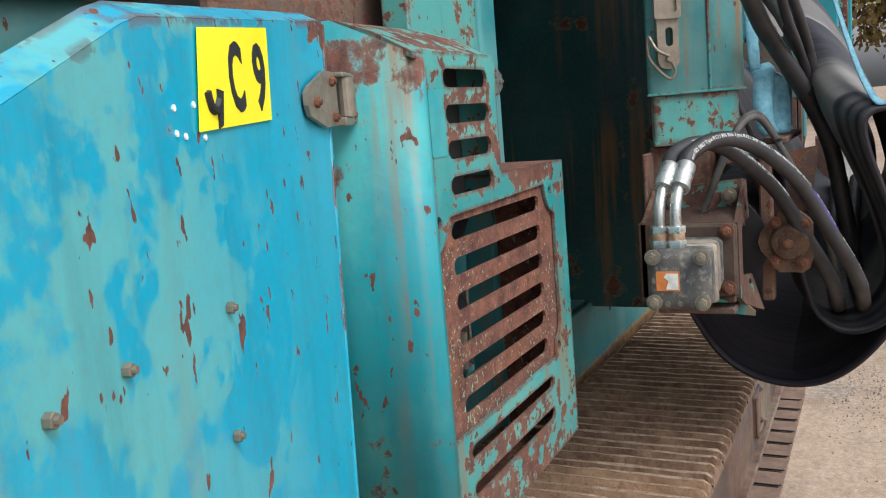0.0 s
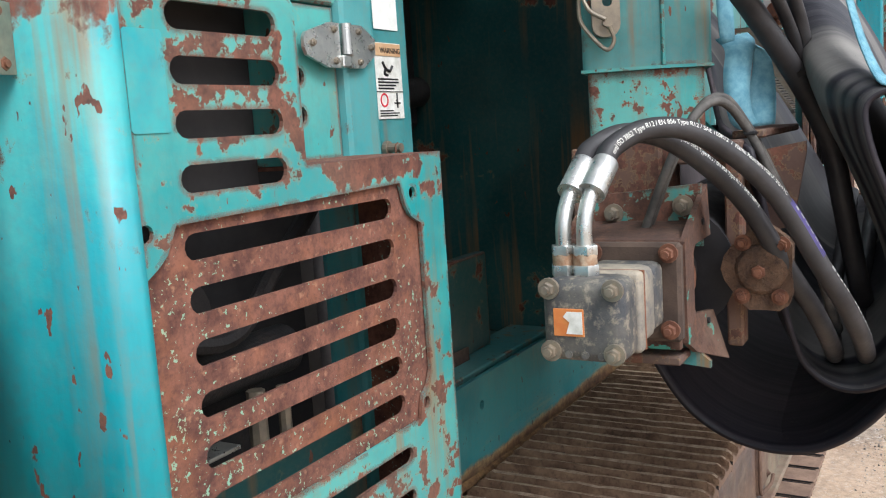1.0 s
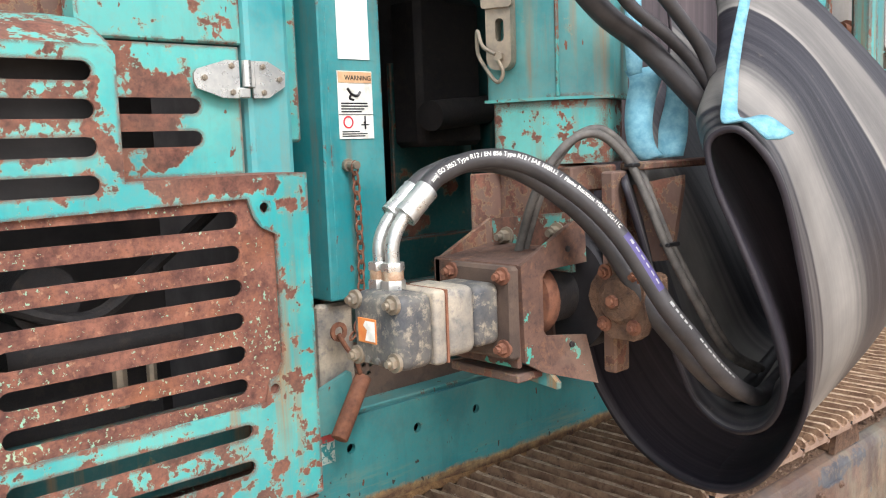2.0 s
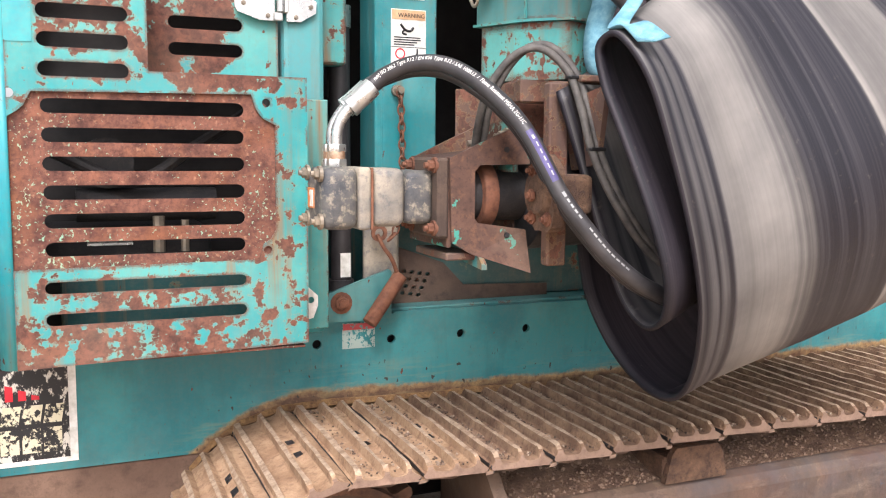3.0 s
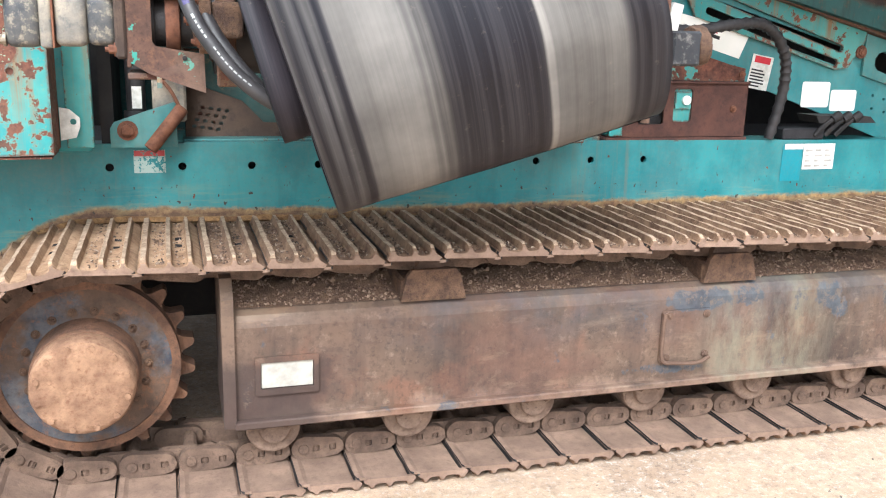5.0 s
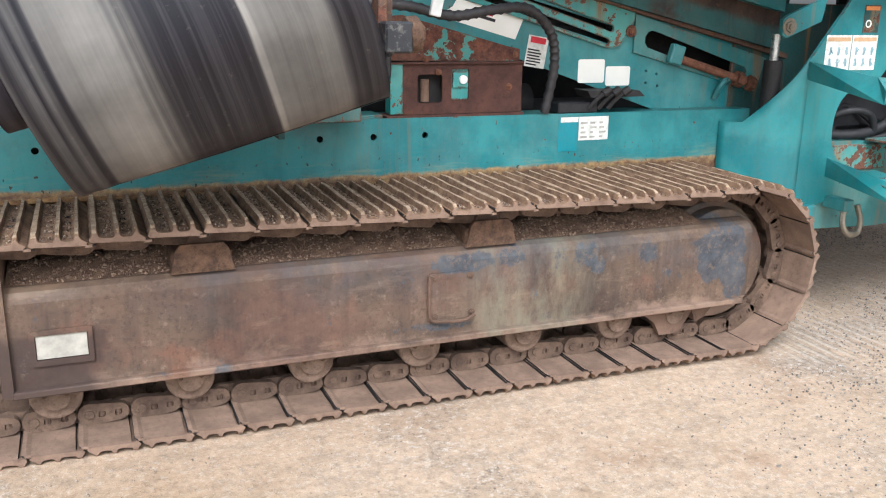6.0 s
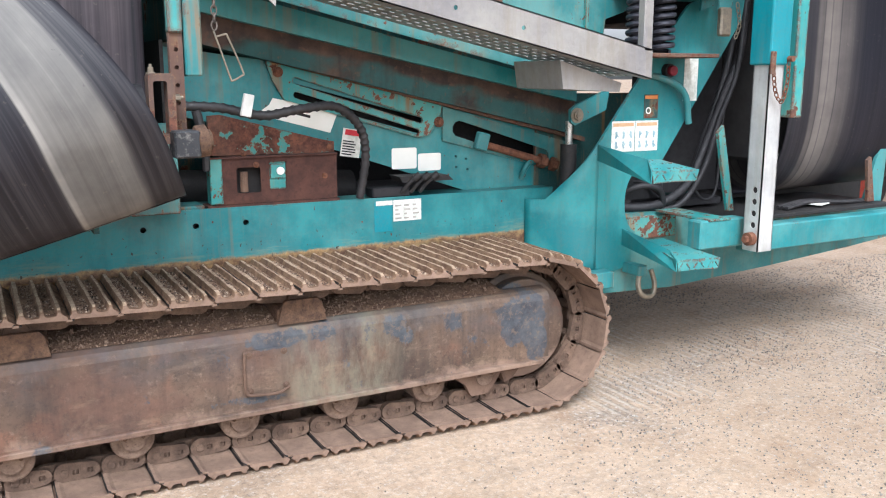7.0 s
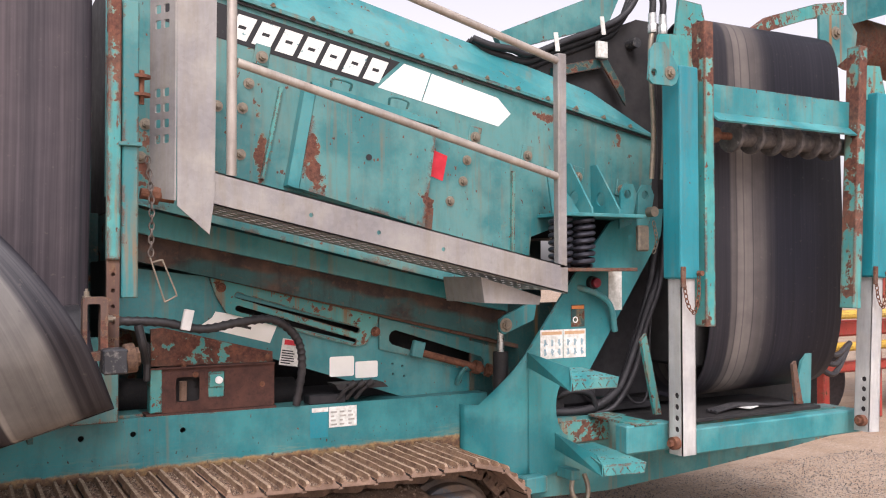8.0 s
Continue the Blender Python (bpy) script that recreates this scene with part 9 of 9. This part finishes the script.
    box(bm, 4.42, 5.97, 0.34, 0.36, 0.60, 1.6, 0.0)
    part("deck_back", bm, SHADE, t)
    bm = BM()
    obox(bm, Matrix.Translation((5.22, -0.38, 0.86)) @ Matrix.Rotation(radians(20), 4, "Z"), 0.16, 0.12, 0.006, 0)
    part("paper_scrap", bm, WHITE, t, "scrap of white paper")
    for i in range(3):
        part("deck_hose", tube(BM(), [(4.9, -0.44 + 0.03 * i, 0.855), (5.15, -0.40 + 0.02 * i, 0.875), (5.4, -0.42, 0.86), (5.7, -0.40 + 0.02 * i, 0.85)], 0.012, 8), RUBBER, t, "", True)
    # head frame beams above
    bm = BM()
    prism(bm, [(3.75, 2.96), (4.52, 3.22), (4.62, 3.42), (4.45, 3.40), (3.7, 3.06)], "y", 0.05, 0.10)
    part("head_beam", bm, TEAL_OLD, t)
    bm = BM()
    prism(bm, [(5.20, 3.10), (5.54, 3.32), (5.975, 3.46), (6.26, 3.515), (6.26, 3.43), (5.975, 3.37), (5.58, 3.24)], "y", -0.32, -0.26)
    part("head_arm", bm, TEAL_HALF, t)
    bm = BM()
    prism(bm, [(5.98, 3.38), (6.26, 3.42), (6.36, 3.31), (6.34, 3.19), (6.14, 3.05), (6.02, 3.05), (5.98, 3.22)], "y", -0.345, -0.325)
    lug = part("head_lug", bm, TEAL_OLD, t)
    bolt("lug_bolt", (6.14, -0.345, 3.28), (0, -1, 0), 0.03, 0.02, BOLTSTEEL, lug)
    bm = BM()
    prism(bm, [(4.72, 3.30), (4.90, 3.29), (5.0, 2.93), (4.83, 2.92), (4.69, 3.08)], "y", -0.36, -0.34)
    part("head_gusset", bm, TEAL_CHIP, t)
    # plain dark block standing in for the shaded head structure
    bm = BM()
    prism(bm, [(3.95, 2.30), (3.95, 2.99), (4.40, 3.13), (4.72, 3.27), (4.98, 3.27), (4.98, 1.9), (4.30, 1.9)], "y", 0.02, 0.9)
    part("dark_head", bm, SHADE, t)
    bm = BM()
    prism(bm, [(4.05, 2.83), (4.05, 2.89), (4.36, 2.97), (4.42, 2.96), (4.40, 2.92)], "y", -0.03, 0.018)
    part("head_rail", bm, TEAL_DARK, t)
    bm = BM()
    prism(bm, [(4.38, 2.955), (4.43, 2.975), (4.565, 2.80), (4.575, 2.70), (4.55, 2.73)], "y", -0.05, -0.035)
    part("head_brace", bm, TEAL_DARK, t)
    part("head_pin", cyl(BM(), (4.66, -0.06, 3.10), (4.66, 0.02, 3.10), 0.032, 16), GREASY, t)
    for i in range(3):
        o = 0.035 * i
        pts = [(3.50, -0.02 + o, 2.99), (3.60, -0.05 + o, 2.955 - o * 0.6), (3.73, -0.06 + o, 2.947 - o), (3.87, -0.05 + o, 2.938 - o), (4.12, -0.05 + o, 3.045 - o), (4.37, -0.05 + o, 3.150 - o), (4.55, -0.05 + o, 3.248 - o), (4.66, -0.05 + o, 3.38), (4.72, -0.05 + o, 3.55)]
        part("head_hose", tube(BM(), pts, 0.021, 10), BLACK, t, "", True)
    for hx, hz in ((4.03, 3.02), (4.37, 3.16)):
        bm = BM()
        obox(bm, Matrix.Translation((hx, -0.085, hz)) @ Matrix.Rotation(radians(-8), 4, "Y"), 0.030, 0.006, 0.11, 0.001)
        part("hose_tag", bm, STICKER, t, "white paper hose tag")
    for i in range(2):
        x = 4.34 + 0.075 * i
        pipe = part("ram_pipe", tube(BM(), [(x, -0.55, 3.02), (x - 0.018 + 0.02 * i, -0.55, 2.87), (x + 0.02, -0.53, 2.48), (x + 0.03, -0.50, 2.2)], 0.014 if i == 0 else 0.010, 10), BOLTSTEEL, t, "", True)
        bm = BM()
        cyl(bm, (x, -0.55, 3.00), (x, -0.55, 3.05), 0.026, 6, bev=0.003)
        cyl(bm, (x, -0.55, 3.05), (x, -0.55, 3.11), 0.022, 14)
        part("pipe_fitting", bm, CHROME, pipe, "", True)
        part("feed_hose", tube(BM(), [(x, -0.55, 3.10), (x, -0.55, 3.20), (x - 0.02, -0.50, 3.34), (x - 0.10, -0.35, 3.5)], 0.019, 10), BLACK, pipe, "", True)
    bm = BM()
    obox(bm, Matrix.Translation((4.38, -0.06, 3.02)), 0.075, 0.03, 0.10, 0.004)
    part("cream_block", bm, STICKER, t)
    return t


make_tail()


# ---- distance ----
def make_far_machine():
    t = thing("red_machine", "red and yellow farm machine parked behind, partly hidden", "machine", (10.0, 2.5, 0.0))
    bm = BM()
    box(bm, 9.2, 12.5, 2.4, 3.6, 1.35, 2.05, 0.04)
    part("body", bm, REDPAINT, t)
    bm = BM()
    box(bm, 9.0, 12.5, 2.2, 2.35, 0.95, 1.12, 0.02)
    box(bm, 9.0, 12.5, 2.2, 2.35, 0.55, 0.66, 0.02)
    part("frame_rail", bm, REDPAINT, t)
    bm = BM()
    cyl(bm, (9.0, 2.1, 1.20), (12.5, 2.1, 1.20), 0.05, 12)
    cyl(bm, (9.0, 2.1, 0.85), (12.5, 2.1, 0.85), 0.05, 12)
    part("yellow_tube", bm, YELPAINT, t, "yellow steel tube")
    for i in range(4):
        bm = BM()
        box(bm, 9.3 + i * 0.9, 9.4 + i * 0.9, 2.25, 2.35, 0.0, 1.4, 0.01)
        part("stand", bm, REDPAINT, t)
    for x in (9.6, 11.6):
        bm = BM()
        cyl(bm, (x, 2.5, 0.42), (x, 2.8, 0.42), 0.42, 28, bev=0.05)
        part("wheel", bm, BLACK, t, "black tyre", True)
    for i in range(3):
        part("hose", tube(BM(), [(8.9, 2.0, 1.5 - 0.2 * i), (8.75, 1.95, 1.1 - 0.15 * i), (9.0, 1.9, 0.8 - 0.1 * i), (9.4, 2.0, 0.9)], 0.03, 8), RUBBER, t, "", True)
    return t


make_far_machine()


def make_far_conveyor():
    # set out along its own line, then moved to its stand
    t = thing("far_conveyor", "pale teal conveyor of another machine with a black sign", "conveyor", (11.0, 4.5, 3.0))
    bm = BM()
    prism(bm, [(8.8, 4.35), (12.6, 5.6), (12.6, 6.2), (8.8, 4.95)], "y", 3.6, 4.4)
    part("conveyor_side", bm, TEAL, t)
    bm = BM()
    prism(bm, [(9.35, 4.62), (11.3, 5.20), (11.3, 5.50), (9.35, 4.92)], "y", 3.585, 3.598)
    sign = part("black_sign", bm, INK, t)
    for i in range(6):
        x = 9.45 + 0.30 * i
        bm = BM()
        z = 4.72 + (x - 9.45) * 0.297
        plate(bm, [(x, z), (x + 0.22, z + 0.065), (x + 0.22, z + 0.205), (x, z + 0.14)], [[(x + 0.06, z + 0.06), (x + 0.16, z + 0.09), (x + 0.16, z + 0.13), (x + 0.06, z + 0.10)]], "y", 3.57, 3.584)
        part("sign_block", bm, WHITE, sign)
    bm = BM()
    cyl(bm, (9.0, 4.45, 4.15), (12.1, 4.45, 3.95), 0.32, 24)
    part("rusty_tank", bm, RUSTY, t, "orange-brown rusty tank", True)
    for x in (10.2, 12.0):
        bm = BM()
        box(bm, x, x + 0.2, 3.9, 4.1, 0, 4.7, 0.01)
        part("far_post", bm, TEAL, t)
    t.location += Vector((1.60, -1.67, 0.30))
    return t


make_far_conveyor()


def make_tree(x, y, h, seed):
    """A broad tree: tapered trunk, limbs, crown of many small leaf clumps."""
    t = thing("tree", "autumn-coloured broad tree at the edge of the yard", "tree", (x, y, 0), group="trees at the yard's edge")
    rnd = random.Random(seed)
    bm = BM()
    limbs = []
    cyl(bm, (x, y, 0), (x, y, h * 0.55), h * 0.03, 10, r2=h * 0.016)
    for i in range(9):
        a, z = rnd.uniform(0, 6.28), h * rnd.uniform(0.28, 0.55)
        e = Vector((x + math.cos(a) * h * 0.28, y + math.sin(a) * h * 0.28, z + h * rnd.uniform(0.12, 0.35)))
        cyl(bm, (x, y, z), e, h * 0.012, 6, r2=h * 0.004)
        limbs.append(e)
    part("trunk", bm, BROWN, t)
    verts, faces = [], []
    centres = limbs + [Vector((x, y, h * 0.8)), Vector((x + h * 0.1, y, h * 0.88))]
    for _ in range(2600):
        c = rnd.choice(centres)
        d = Vector((rnd.gauss(0, 1), rnd.gauss(0, 1), rnd.gauss(0, 0.8))) * h * 0.085
        p = c + d
        s = h * rnd.uniform(0.010, 0.024)
        q = Euler((rnd.uniform(0, 6), rnd.uniform(0, 6), rnd.uniform(0, 6))).to_matrix()
        b = len(verts)
        for cc in ((-1, -0.5, 0), (1, -0.4, 0.3), (0.8, 0.6, 0), (-0.7, 0.5, -0.2)):
            verts.append(p + q @ (Vector(cc) * s))
        faces.append((b, b + 1, b + 2, b + 3))
    me = bpy.data.meshes.new("crown")
    me.from_pydata(verts, [], faces)
    me.materials.append(FOLIAGE)
    ob = new("crown", me)
    ob.parent, ob.matrix_parent_inverse = t, Matrix.Translation((-x, -y, 0))
    return t


for i, (x, y, h) in enumerate(((44, -4, 8.5), (48, 1, 9.5), (42, 6, 7.5), (52, -9, 9.0), (46, 11, 8.0), (55, 5, 10.0))):
    make_tree(x, y, h, 20 + i)
